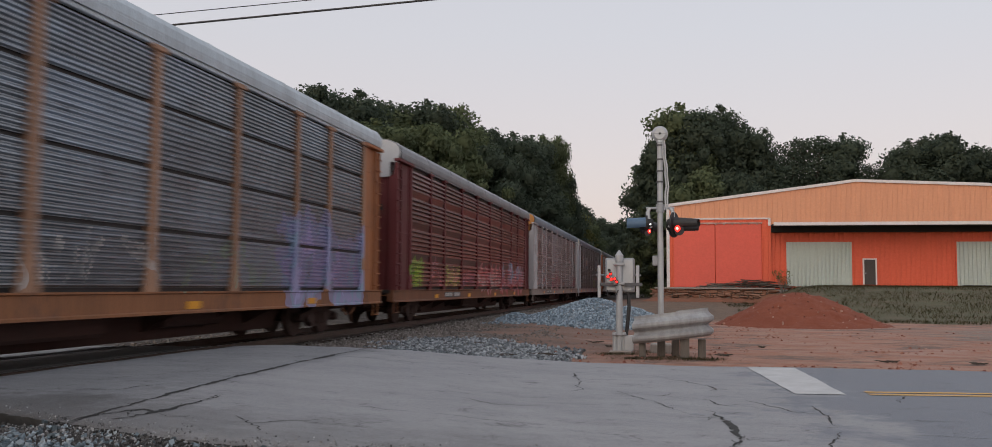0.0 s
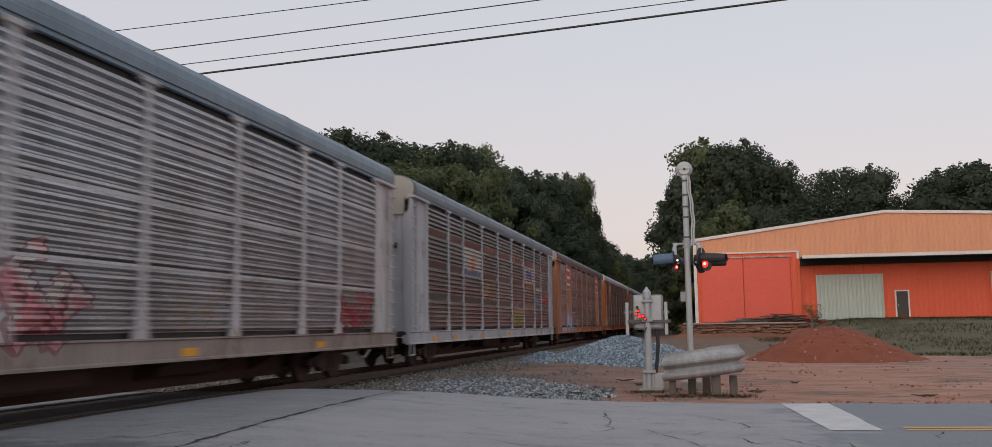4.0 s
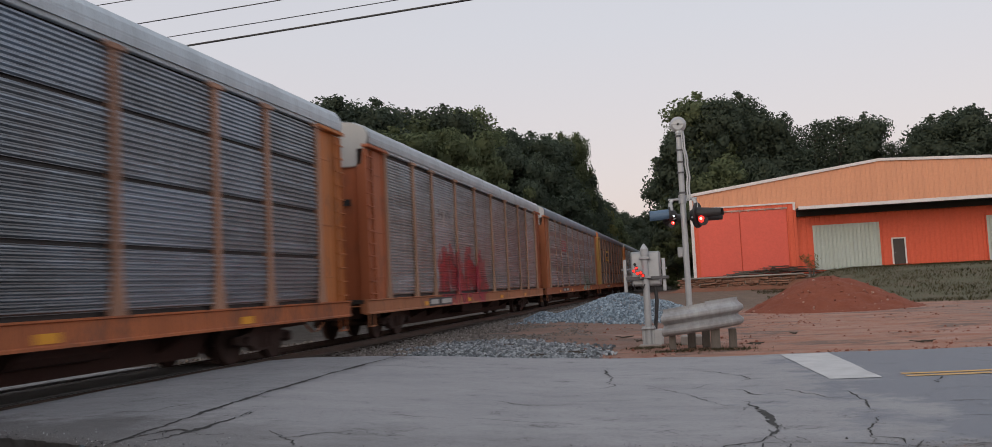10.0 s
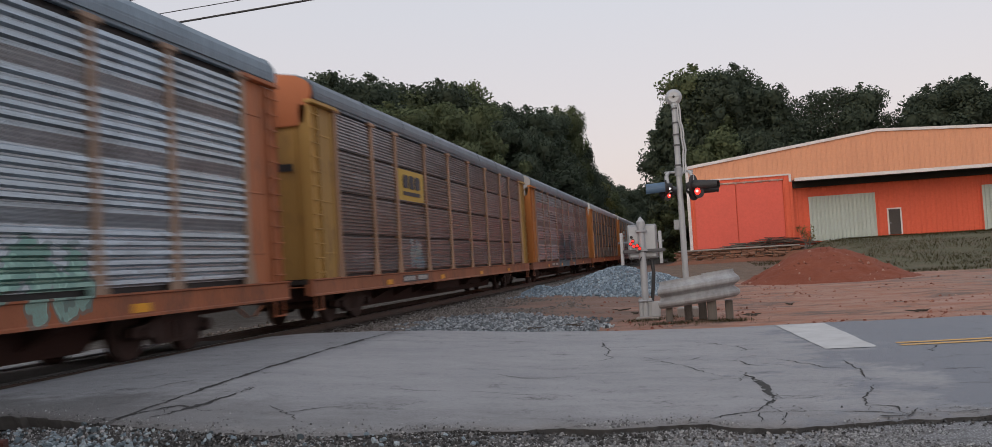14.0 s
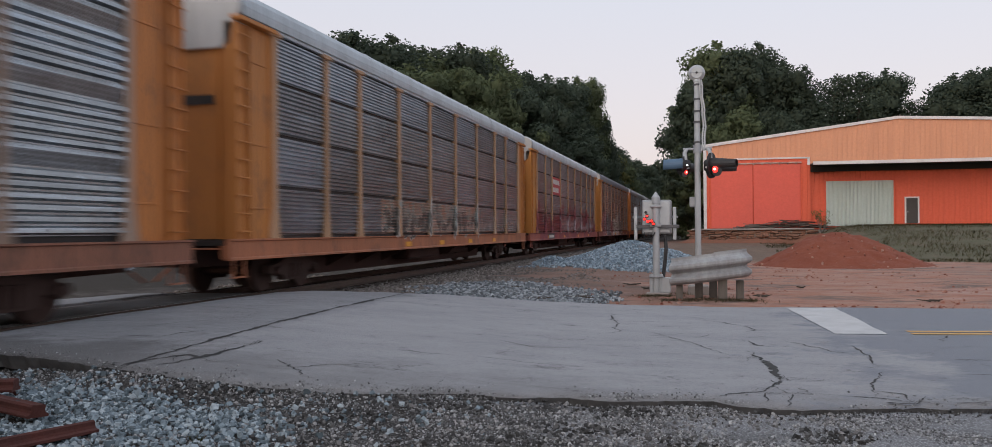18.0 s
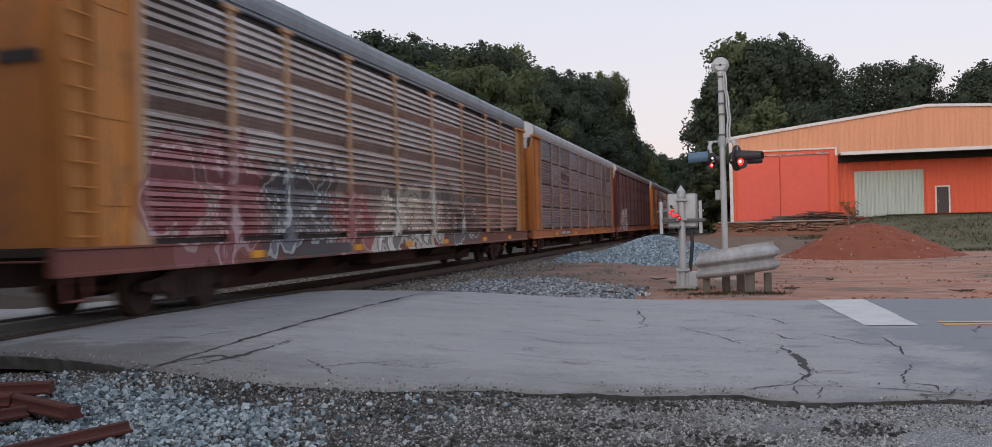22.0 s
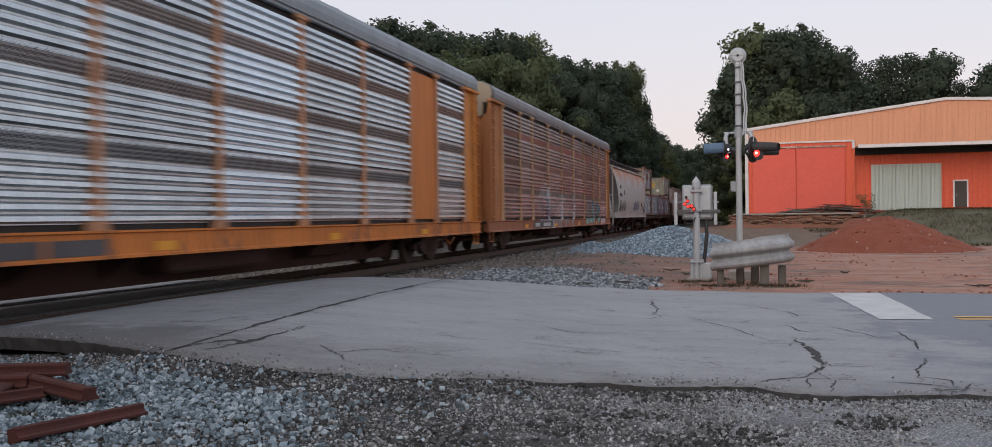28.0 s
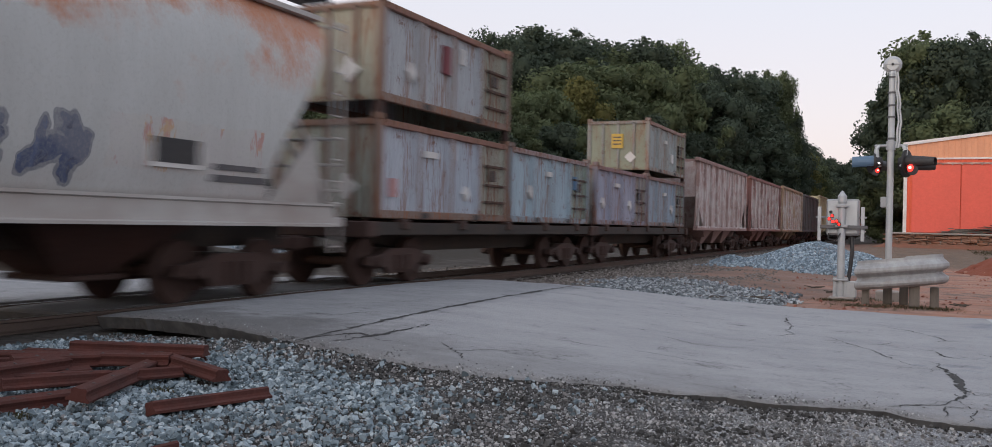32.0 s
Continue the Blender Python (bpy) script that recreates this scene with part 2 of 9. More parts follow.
def land_z(x, y):
    """Height of the bare ground."""
    dx = abs(x - TRACK_X)
    z = -0.05
    if 3.0 < y < 9.0:
        z += 0.17 * smooth(-1.5, -4.2, x) * smooth(-16, -13, x)
    side = 0.16 * smooth(2.0, 5.5, -x) * smooth(12, 20, y)
    z += side * smooth(-30, -20, x)
    bed = 0.055 - 0.03 * smooth(0, 12, y)
    z = z + (bed - z) * smooth(3.6, 1.5, dx)
    z += 1.75 * smooth(46, 72, y) * smooth(6.5, 11.5, x) + 0.35 * smooth(40, 78, y) * smooth(11, 4, x) * smooth(-6, -2, x)
    z += 1.2 * smooth(-15, -28, x) + 2.0 * smooth(110, 170, y) * smooth(0, 14, x)
    off = near_edge(x) - y
    if -5.6 < x < 3.5 and 0 <= off < 1.6:
        z = max(z, road_z(x) - 0.022 - 0.03 * smooth(-2.2, -1.0, x) - 0.014 * noise.noise((x * 2.1, y * 2.1, 71)) - 0.05 * off)
    if -8.7 < x < -1.5 and 0 <= off < 3:
        ramp = road_z(x) - 0.05 - 0.07 * off - 0.05 * smooth(-5.0, -6.0, x) - 0.12 * smooth(-6.2, -7.2, x)
        west = smooth(-5.2, -6.0, x)
        z += max(0.0, ramp - z) * smooth(-1.5, -3.0, x) * ((1 - west) * smooth(2.6, 1.2, off) + west * smooth(1.1, 0.3, off))
    if near_edge(x) - 0.02 < y < far_edge(x) + 0.1:
        z = min(z, road_z(x) - 0.12) if dx > 1.45 else 0.05
    z += 0.035 * noise.noise((x * 0.5, y * 0.5, 0)) * smooth(9, 24, y) * smooth(3.4, 5, dx)
    return z


def ground_material():
    m, n, l, b = node_mat("earth_and_gravel")
    at = coords(n, l)
    xyz = n.new("ShaderNodeSeparateXYZ")
    l.new(at, xyz.inputs[0])
    X, Y = xyz.outputs[0], xyz.outputs[1]
    wob = remap(n, l, noise_tex(n, l, at, 0.35, 4, 0.6), 0.3, 0.7, -3.0, 3.0)
    wob2 = remap(n, l, noise_tex(n, l, at, 1.4, 4, 0.7), 0.3, 0.7, -1.2, 1.2)
    xw = calc(n, l, "ADD", X, calc(n, l, "MULTIPLY", wob, 0.5))
    xw = calc(n, l, "ADD", xw, wob2)
    yw = calc(n, l, "ADD", Y, calc(n, l, "ADD", wob, wob2))
    fine = noise_tex(n, l, at, 9, 5, 0.75)
    mid = noise_tex(n, l, at, 1.1, 5, 0.65)
    vor = n.new("ShaderNodeTexVoronoi")
    vor.inputs["Scale"].default_value = 16
    l.new(at, vor.inputs["Vector"])
    peb0 = n.new("ShaderNodeTexVoronoi")
    peb0.inputs["Scale"].default_value = 48
    l.new(at, peb0.inputs["Vector"])
    grains0 = calc(n, l, "MULTIPLY", remap(n, l, peb0.outputs["Color"], 0.3, 0.95), remap(n, l, peb0.outputs["Distance"], 0.62, 0.30))
    stone = blend(n, l, remap(n, l, vor.outputs["Color"], 0.1, 0.9), (0.06, 0.052, 0.046), (0.21, 0.19, 0.175))
    gravel = blend(n, l, remap(n, l, fine, 0.38, 0.68), (0.075, 0.064, 0.056), stone)
    soil = blend(n, l, remap(n, l, grains0, 0.25, 0.8), (0.03, 0.026, 0.023), (0.22, 0.20, 0.185))
    gravel = blend(n, l, remap(n, l, Y, 11, 10), gravel, soil)
    speck = noise_tex(n, l, at, 70, 3, 0.8)
    peb = n.new("ShaderNodeTexVoronoi")
    peb.inputs["Scale"].default_value = 75
    l.new(at, peb.inputs["Vector"])
    grains = calc(n, l, "MULTIPLY", remap(n, l, peb.outputs["Color"], 0.25, 0.95), remap(n, l, peb.outputs["Distance"], 0.62, 0.30))
    tarred = blend(n, l, grains, (0.17, 0.172, 0.178), (0.62, 0.63, 0.645))
    tarred = blend(n, l, remap(n, l, mid, 0.54, 0.64, 0, 0.45), tarred, (0.05, 0.048, 0.047))
    close = calc(n, l, "MULTIPLY", remap(n, l, xw, -2.2, -0.4), remap(n, l, Y, 10.5, 10))
    gravel = blend(n, l, close, gravel, tarred)
    damp = calc(n, l, "MULTIPLY", calc(n, l, "MULTIPLY", remap(n, l, xw, -5.0, -4.0), remap(n, l, xw, -0.6, -1.8)), calc(n, l, "MULTIPLY", remap(n, l, calc(n, l, "ADD", Y, calc(n, l, "MULTIPLY", wob2, 0.45)), 5.5, 6.4), remap(n, l, Y, 9.2, 9.0)))
    gravel = blend(n, l, calc(n, l, "MULTIPLY", damp, 0.75), gravel, blend(n, l, calc(n, l, "MULTIPLY", grains0, remap(n, l, fine, 0.4, 0.6, 0.3, 1.0)), (0.018, 0.016, 0.015), (0.26, 0.25, 0.24)))
    spill = calc(n, l, "ADD", calc(n, l, "MULTIPLY", calc(n, l, "ABSOLUTE", calc(n, l, "ADD", X, 0.35), 0.0), 1.1), calc(n, l, "MULTIPLY", calc(n, l, "ABSOLUTE", calc(n, l, "ADD", Y, -6.5), 0.0), 2.2))
    spill = calc(n, l, "ADD", spill, calc(n, l, "MULTIPLY", wob2, 0.5))
    gravel = blend(n, l, remap(n, l, spill, 1.0, 0.5, 0, 0.85), gravel, blend(n, l, remap(n, l, grains0, 0.4, 0.9), (0.022, 0.02, 0.02), (0.15, 0.145, 0.14)))
    clay = blend(n, l, remap(n, l, mid, 0.35, 0.65), (0.36, 0.152, 0.092), (0.41, 0.245, 0.182))
    clay = blend(n, l, remap(n, l, fine, 0.45, 0.7, 0, 0.5), clay, (0.22, 0.13, 0.10))
    ruts = noise_tex(n, l, at, 0.8, 6, 0.72, (0.3, 0.8, 1))
    clay = blend(n, l, remap(n, l, ruts, 0.53, 0.66, 0, 0.6), clay, (0.17, 0.10, 0.078))
    clay = blend(n, l, remap(n, l, ruts, 0.44, 0.34, 0, 0.6), clay, (0.44, 0.31, 0.27))
    muck = noise_tex(n, l, at, 0.6, 6, 0.75, (0.6, 0.9, 1))
    clay = blend(n, l, remap(n, l, muck, 0.53, 0.60, 0, 0.8), clay, (0.13, 0.10, 0.085))
    clay = blend(n, l, calc(n, l, "MULTIPLY", remap(n, l, xw, 1.0, -2.5), 0.72), clay, (0.15, 0.098, 0.076))
    grass = blend(n, l, remap(n, l, fine, 0.35, 0.7), (0.06, 0.065, 0.03), (0.13, 0.115, 0.062))
    grass = blend(n, l, remap(n, l, mid, 0.45, 0.7, 0, 0.7), grass, (0.16, 0.11, 0.075))
    litter = blend(n, l, fine, (0.016, 0.013, 0.01), (0.055, 0.042, 0.03))
    clay_in = calc(n, l, "MULTIPLY", remap(n, l, calc(n, l, "ADD", xw, remap(n, l, Y, 18, 30, -0.6, 2.8)), -4.5, -2.7), remap(n, l, Y, 12, 13))
    c = blend(n, l, clay_in, gravel, clay)
    verge = calc(n, l, "MULTIPLY", remap(n, l, xw, 7, 11), calc(n, l, "MULTIPLY", remap(n, l, yw, 27, 32), remap(n, l, yw, 41, 36)))
    c = blend(n, l, calc(n, l, "MULTIPLY", verge, remap(n, l, mid, 0.35, 0.6, 0.3, 0.95)), c, blend(n, l, remap(n, l, fine, 0.4, 0.65), (0.12, 0.105, 0.085), (0.31, 0.28, 0.25)))
    scrub = blend(n, l, remap(n, l, mid, 0.4, 0.62), (0.12, 0.085, 0.06), (0.19, 0.125, 0.085))
    back = blend(n, l, remap(n, l, xw, 6, 10), scrub, grass)
    c = blend(n, l, calc(n, l, "MULTIPLY", remap(n, l, yw, 42, 46), remap(n, l, X, -5, -2)), c, back)
    bed = blend(n, l, remap(n, l, vor.outputs["Color"], 0.1, 0.9), (0.05, 0.042, 0.036), (0.13, 0.112, 0.10))
    near_bed = calc(n, l, "MULTIPLY", remap(n, l, X, -7.2, -8.0), remap(n, l, xw, -15, -13))
    c = blend(n, l, near_bed, c, bed)
    c = blend(n, l, remap(n, l, xw, -12.5, -14.5), c, litter)
    c = blend(n, l, remap(n, l, Y, 92, 110), c, litter)
    l.new(c, b.inputs["Base Color"])
    b.inputs["Roughness"].default_value = 0.95
    relief(n, l, b, calc(n, l, "ADD", calc(n, l, "ADD", fine, speck), vor.outputs["Distance"]), 0.7, 0.025)
    return m


def spread(*spans):
    out = []
    for a, b, step in spans:
        out += list(np.arange(a, b, step))
    return out + [spans[-1][1]]


def build_ground():
    xs = spread((-900, -120, 60), (-120, -30, 6), (-30, -15, 1.5), (-15, -5, 0.33), (-5, 4, 0.3), (4, 16, 0.7), (16, 60, 4), (60, 900, 60))
    ys = spread((-300, -20, 20), (-20, 2, 1.5), (2, 6.6, 0.3), (6.6, 9, 0.1), (9, 10, 0.3), (10, 24, 0.5), (24, 50, 0.9), (50, 90, 2), (90, 200, 8), (200, 1500, 65))
    verts = [(x, y, land_z(x, y)) for y in ys for x in xs]
    w = len(xs)
    faces = [(j * w + i, j * w + i + 1, (j + 1) * w + i + 1, (j + 1) * w + i) for j in range(len(ys) - 1) for i in range(w - 1)]
    me = bpy.data.meshes.new("ground")
    me.from_pydata(verts, [], faces)
    for p in me.polygons:
        p.use_smooth = True
    me.materials.append(ground_material())
    return tagged(new("ground", me), "reddish clay, grey gravel and rough grass by a railway crossing", "ground", kind="structure")


def asphalt():
    m, n, l, b = node_mat("old_pale_asphalt")
    at = coords(n, l)
    xyz = n.new("ShaderNodeSeparateXYZ")
    l.new(at, xyz.inputs[0])
    X = xyz.outputs[0]
    big = noise_tex(n, l, at, 0.5, 6, 0.7, (0.6, 1.2, 1))
    patch = noise_tex(n, l, at, 1.6, 7, 0.75, (0.7, 1.4, 1))
    streak = noise_tex(n, l, at, 1.1, 7, 0.78, (0.7, 1.3, 1))
    fine = noise_tex(n, l, at, 26, 4, 0.8)
    grit = noise_tex(n, l, at, 120, 2, 0.6)
    Y = xyz.outputs[1]
    c = blend(n, l, remap(n, l, big, 0.35, 0.7), (0.372, 0.372, 0.382), (0.305, 0.308, 0.322))
    c = blend(n, l, remap(n, l, patch, 0.50, 0.66, 0, 0.35), c, (0.21, 0.212, 0.22))
    c = blend(n, l, remap(n, l, patch, 0.44, 0.34, 0, 0.35), c, (0.45, 0.45, 0.455))
    c = blend(n, l, remap(n, l, streak, 0.56, 0.70, 0, 0.15), c, (0.17, 0.172, 0.18))
    # the older, darker slab on the track side of the seam, and the dirt at its near corner
    old = calc(n, l, "MULTIPLY", remap(n, l, X, -5.45, -5.75), remap(n, l, patch, 0.35, 0.6, 0.35, 0.75))
    c = blend(n, l, old, c, (0.20, 0.208, 0.222))
    wav = remap(n, l, noise_tex(n, l, at, 1.4, 6, 0.75), 0.3, 0.7, -0.9, 0.9)
    dirt = calc(n, l, "MULTIPLY", remap(n, l, calc(n, l, "ADD", Y, wav), 9.5, 8.3), remap(n, l, X, -4.0, -6.0))
    c = blend(n, l, calc(n, l, "MULTIPLY", dirt, 0.9), c, (0.07, 0.069, 0.07))
    rub = calc(n, l, "MULTIPLY", remap(n, l, calc(n, l, "ADD", Y, calc(n, l, "MULTIPLY", wav, 0.6)), 9.3, 7.9), remap(n, l, patch, 0.3, 0.6, 0.35, 0.75))
    c = blend(n, l, rub, c, (0.17, 0.168, 0.17))
    edge = calc(n, l, "ADD", X, remap(n, l, noise_tex(n, l, at, 0.7, 5, 0.7), 0.3, 0.7, -1.5, 1.5))
    newer = blend(n, l, remap(n, l, fine, 0.35, 0.7), (0.175, 0.195, 0.23), (0.25, 0.265, 0.297))
    c = blend(n, l, remap(n, l, edge, 1.3, 2.1, 0, 0.88), c, newer)
    c = blend(n, l, remap(n, l, fine, 0.50, 0.72, 0, 0.45), c, (0.14, 0.13, 0.135))
    c = blend(n, l, remap(n, l, grit, 0.56, 0.68, 0, 0.6), c, (0.42, 0.415, 0.41))
    pits = noise_tex(n, l, at, 42, 4, 0.8)
    c = blend(n, l, remap(n, l, pits, 0.62, 0.68, 0, 0.85), c, (0.06, 0.06, 0.062))
    scuff = noise_tex(n, l, at, 1.5, 8, 0.85, (0.75, 1.5, 1))
    c = blend(n, l, calc(n, l, "MULTIPLY", remap(n, l, scuff, 0.61, 0.65, 0, 0.6), remap(n, l, fine, 0.40, 0.52)), c, (0.085, 0.085, 0.09))
    # hairline crazing
    warp = n.new("ShaderNodeVectorMath")
    warp.operation = "ADD"
    wob = n.new("ShaderNodeTexNoise")
    wob.inputs["Scale"].default_value, wob.inputs["Detail"].default_value = 2.2, 8
    wob.inputs["Roughness"].default_value = 0.7
    l.new(at, wob.inputs["Vector"])
    l.new(at, warp.inputs[0])
    l.new(wob.outputs["Color"], warp.inputs[1])
    for scale, wide, lo in ((0.7, 0.009, 0.5), (2.1, 0.014, 0.58)):
        hair = n.new("ShaderNodeTexVoronoi")
        hair.feature = "DISTANCE_TO_EDGE"
        hair.inputs["Scale"].default_value = scale
        l.new(warp.outputs[0], hair.inputs["Vector"])
        thin = calc(n, l, "MULTIPLY", remap(n, l, hair.outputs["Distance"], wide, wide * 0.3), remap(n, l, patch, lo, lo + 0.1, 0, 0.85))
        c = blend(n, l, thin, c, (0.06, 0.06, 0.06))
    l.new(c, b.inputs["Base Color"])
    b.inputs["Roughness"].default_value = 0.85
    relief(n, l, b, calc(n, l, "ADD", grit, calc(n, l, "MULTIPLY", fine, 2.0)), 0.8, 0.014)
    return m


M["asphalt"] = asphalt()
M["infill"] = surface("dark_track_infill", (0.08, 0.075, 0.072), (0.14, 0.135, 0.13), 0.9, 0, 1.5, 20, 0.7, 0.4)
# slab sides: dirt grey, with the shade of the broken edge in the colour
M["broken_side"] = surface("broken_asphalt_side", (0.075, 0.073, 0.072), (0.16, 0.155, 0.15), 0.95, 0, 5, 40, 0.8, 0.5)
M["tar"] = surface("dark_crack", (0.03, 0.03, 0.03), (0.06, 0.055, 0.05), 0.9)
M["white_paint"] = surface("worn_white_road_paint", (0.55, 0.55, 0.545), (0.38, 0.38, 0.375), 0.7, 0, 2, 35, 0.7)
M["yellow_paint"] = surface("worn_yellow_road_paint", (0.66, 0.37, 0.10), (0.48, 0.32, 0.15), 0.7, 0, 2, 35)


def road_slab(name, x0, x1, label, material=None):
    cuts = spread((x0, min(x1, 6.0), 0.06 if x0 > -9 else 0.25), (6.0, x1, 0.5)) if x1 > 6 else spread((x0, x1, 0.25))
    n = len(cuts) - 1
    k = 30
    bm = B()
    top = []
    for i in range(n + 1):
        x = cuts[i]
        a = edge_line(x)
        b = far_edge(x) + 0.10 * noise.noise((x * 1.1, 40, 0))
        row = []
        for j in range(k + 1):
            y = a + (b - a) * j / k
            crown = 0.02 * math.sin(math.pi * j / k)
            z = road_z(x) + crown + 0.012 * noise.noise((x * 0.7, y * 0.7, 5))
            if j in (0, k):
                z -= 0.018
            row.append(bm.verts.new((x, y, z)))
        row.insert(0, bm.verts.new((x, a + 0.07, road_z(x) - 0.16)))
        row.append(bm.verts.new((x, b + 0.03, road_z(x) - 0.16)))
        top.append(row)
    for r0, r1 in zip(top, top[1:]):
        for i in range(len(r0) - 1):
            f = bm.faces.new((r0[i], r0[i + 1], r1[i + 1], r1[i]))
            f.material_index = 1 if i in (0, len(r0) - 2) else 0
    for r in (top[0], top[-1]):
        bm.faces.new(r)
    ob = part(name, bm, material or M["asphalt"], smooth=True)
    ob.data.materials.append(M["broken_side"])
    for p in ob.data.polygons:
        p.use_smooth = p.material_index == 0
    return tagged(ob, label, "road", kind="structure")


def road_top(x, y):
    ya, yb = near_edge(x), far_edge(x)
    u = min(1, max(0, (y - ya) / (yb - ya)))
    return road_z(x) + 0.02 * math.sin(math.pi * u) + 0.012 * noise.noise((x * 0.7, y * 0.7, 5))


def ribbon(points, w, material, name, parent, rise=0.006, jitter=0.0, seed=0):
    """A strip laid on the road along (x, y) points; a wandering crack of uneven width where jitter is given."""
    pts = []
    for (xa, ya), (xb, yb) in zip(points, points[1:]):
        k = max(1, int(math.hypot(xb - xa, yb - ya) / (0.035 if jitter else 0.4)))
        pts += [(xa + (xb - xa) * i / k, ya + (yb - ya) * i / k) for i in range(k)]
    pts.append(points[-1])
    if jitter:
        pts = [(x + jitter * (2.2 * noise.noise((x * 3, y * 3, seed)) + 1.2 * noise.noise((x * 9, y * 9, seed + 30.5)) + 0.7 * noise.noise((x * 26, y * 26, seed + 60))), y + jitter * (2.2 * noise.noise((x * 3, y * 3, seed + 90)) + 1.2 * noise.noise((x * 9, y * 9, seed + 120.5)) + 0.7 * noise.noise((x * 26, y * 26, seed + 150)))) for x, y in pts]
    bm = B()
    rows = []
    last = len(pts) - 1
    for i, (x, y) in enumerate(pts):
        a, b = pts[max(0, i - 1)], pts[min(last, i + 1)]
        d = Vector((b[0] - a[0], b[1] - a[1])).normalized()
        h = (w / 2, w / 2)
        if jitter:
            taper = min(1.0, 0.15 + 5 * min(i, last - i) / max(1, last))
            swell = 0.75 + 1.1 * noise.noise((x * 2.3, y * 2.3, seed + 7))
            h = [max(0.0012, w / 2 * taper * (swell + 0.9 * noise.noise((x * 19, y * 19, seed + s)))) for s in (11, 17)]
        row = []
        for s, hh in ((-1, h[0]), (1, h[1])):
            px, py = x - d.y * hh * s, y + d.x * hh * s
            row.append(bm.verts.new((px, py, road_top(px, py) + rise)))
        rows.append(row)
    for r0, r1 in zip(rows, rows[1:]):
        bm.faces.new((r0[0], r0[1], r1[1], r1[0]))
    return part(name, bm, material, parent)


def build_road():
    east = road_slab("road", -8.78, 60, "cracked pale grey asphalt road over the crossing")
    road_slab("road_between_rails", TRACK_X - 0.64, TRACK_X + 0.64, "dark worn asphalt infill between the rails", M["infill"])
    road_slab("road_west", -60, TRACK_X - 1.2, "pale grey asphalt road beyond the track")
    return east


def build_track():
    rails = thing("railway_track", "rusty steel rails on dark wooden sleepers", "railway track", kind="structure")
    prof = [(-0.07, 0), (0.07, 0), (0.07, 0.012), (0.012, 0.035), (0.012, 0.125), (0.036, 0.135), (0.036, 0.165), (0.026, 0.172), (-0.026, 0.172), (-0.036, 0.165), (-0.036, 0.135), (-0.012, 0.125), (-0.012, 0.035), (-0.07, 0.012)]
    for s in (-1, 1):
        bm = B()
        x = TRACK_X + s * (GAUGE / 2 + 0.036)
        along_y(bm, [(x + u, RAIL_Z - 0.172 + v) for u, v in prof], -60, 900, 40)
        part("rail", bm, M["rail"], rails)
        bm = B()
        along_y(bm, [(x - 0.022, RAIL_Z), (x + 0.022, RAIL_Z), (x + 0.018, RAIL_Z + 0.003), (x - 0.018, RAIL_Z + 0.003)], -60, 900, 40)
        part("rail_head_shine", bm, M["shine"], rails)
    bm = B()
    box(bm, -1.3, 1.3, -0.11, 0.11, -0.16, 0, 0.01)
    me = mesh_of(bm, "sleeper")
    me.materials.append(M["tie"])
    y = 18.1
    for i in range(110):
        piece("sleeper", me, M["tie"], rails, pose(TRACK_X + random.uniform(-0.04, 0.04), y, RAIL_Z - 0.168, 0, 0, random.uniform(-1, 1)))
        y += 0.53
    for i in range(24):
        piece("sleeper", me, M["tie"], rails, pose(TRACK_X, 6.2 - 0.53 * i, RAIL_Z - 0.168))
    return rails


ground = build_ground()
road = build_road()
track = build_track()

# ---- warehouse ----
def ribbed(name, col, col2, pitch=0.3, rough=0.55):
    return surface(name, col, col2, rough, 0.0, 0.35, 6, 0.5, 0.05, stretch=(1, 1, 0.25))


FRONT = 83.2
M["peach"] = surface("faded_orange_metal", (0.74, 0.34, 0.19), (0.62, 0.28, 0.16), 0.6, 0, 0.5, 5, 0.6, 0.05, stretch=(3, 1, 0.3))
M["orange_wall"] = surface("bright_orange_metal", (0.74, 0.12, 0.055), (0.64, 0.105, 0.05), 0.6, 0, 0.4, 5, 0.6, 0.05, stretch=(3, 1, 0.3))
M["red_door"] = surface("red_painted_steel", (0.76, 0.115, 0.075), (0.66, 0.105, 0.07), 0.55, 0, 0.4, 5, 0.6, 0.05)
M["trim"] = surface("white_metal_trim", (0.74, 0.71, 0.70), (0.5, 0.44, 0.41), 0.6, 0, 1, 8, 0.5)
M["shutter"] = surface("pale_green_steel", (0.50, 0.56, 0.52), (0.38, 0.42, 0.38), 0.45, 0.2, 0.6, 6, 0.6, stretch=(4, 1, 0.3))
M["brown_door"] = surface("dark_brown_door", (0.06, 0.05, 0.045), None, 0.6)
M["stone"] = surface("rough_red_stone", (0.34, 0.15, 0.09), (0.17, 0.11, 0.08), 0.9, 0, 0.9, 6, 0.7, 0.5, 0.05, vary=0.6)
M["concrete"] = surface("old_concrete", (0.34, 0.31, 0.28), (0.2, 0.17, 0.15), 0.9, 0, 0.6, 10, 0.6)
M["ragged"] = surface("rust_streaked_paint", (0.55, 0.40, 0.34), (0.2, 0.06, 0.04), 0.8, 0, 1.6, 8, 1.0, 0.2)
# near-black colour put in for the shade under the canopy and in openings
M["deep"] = surface("painted_shade_black", (0.03, 0.028, 0.026), None, 0.9)


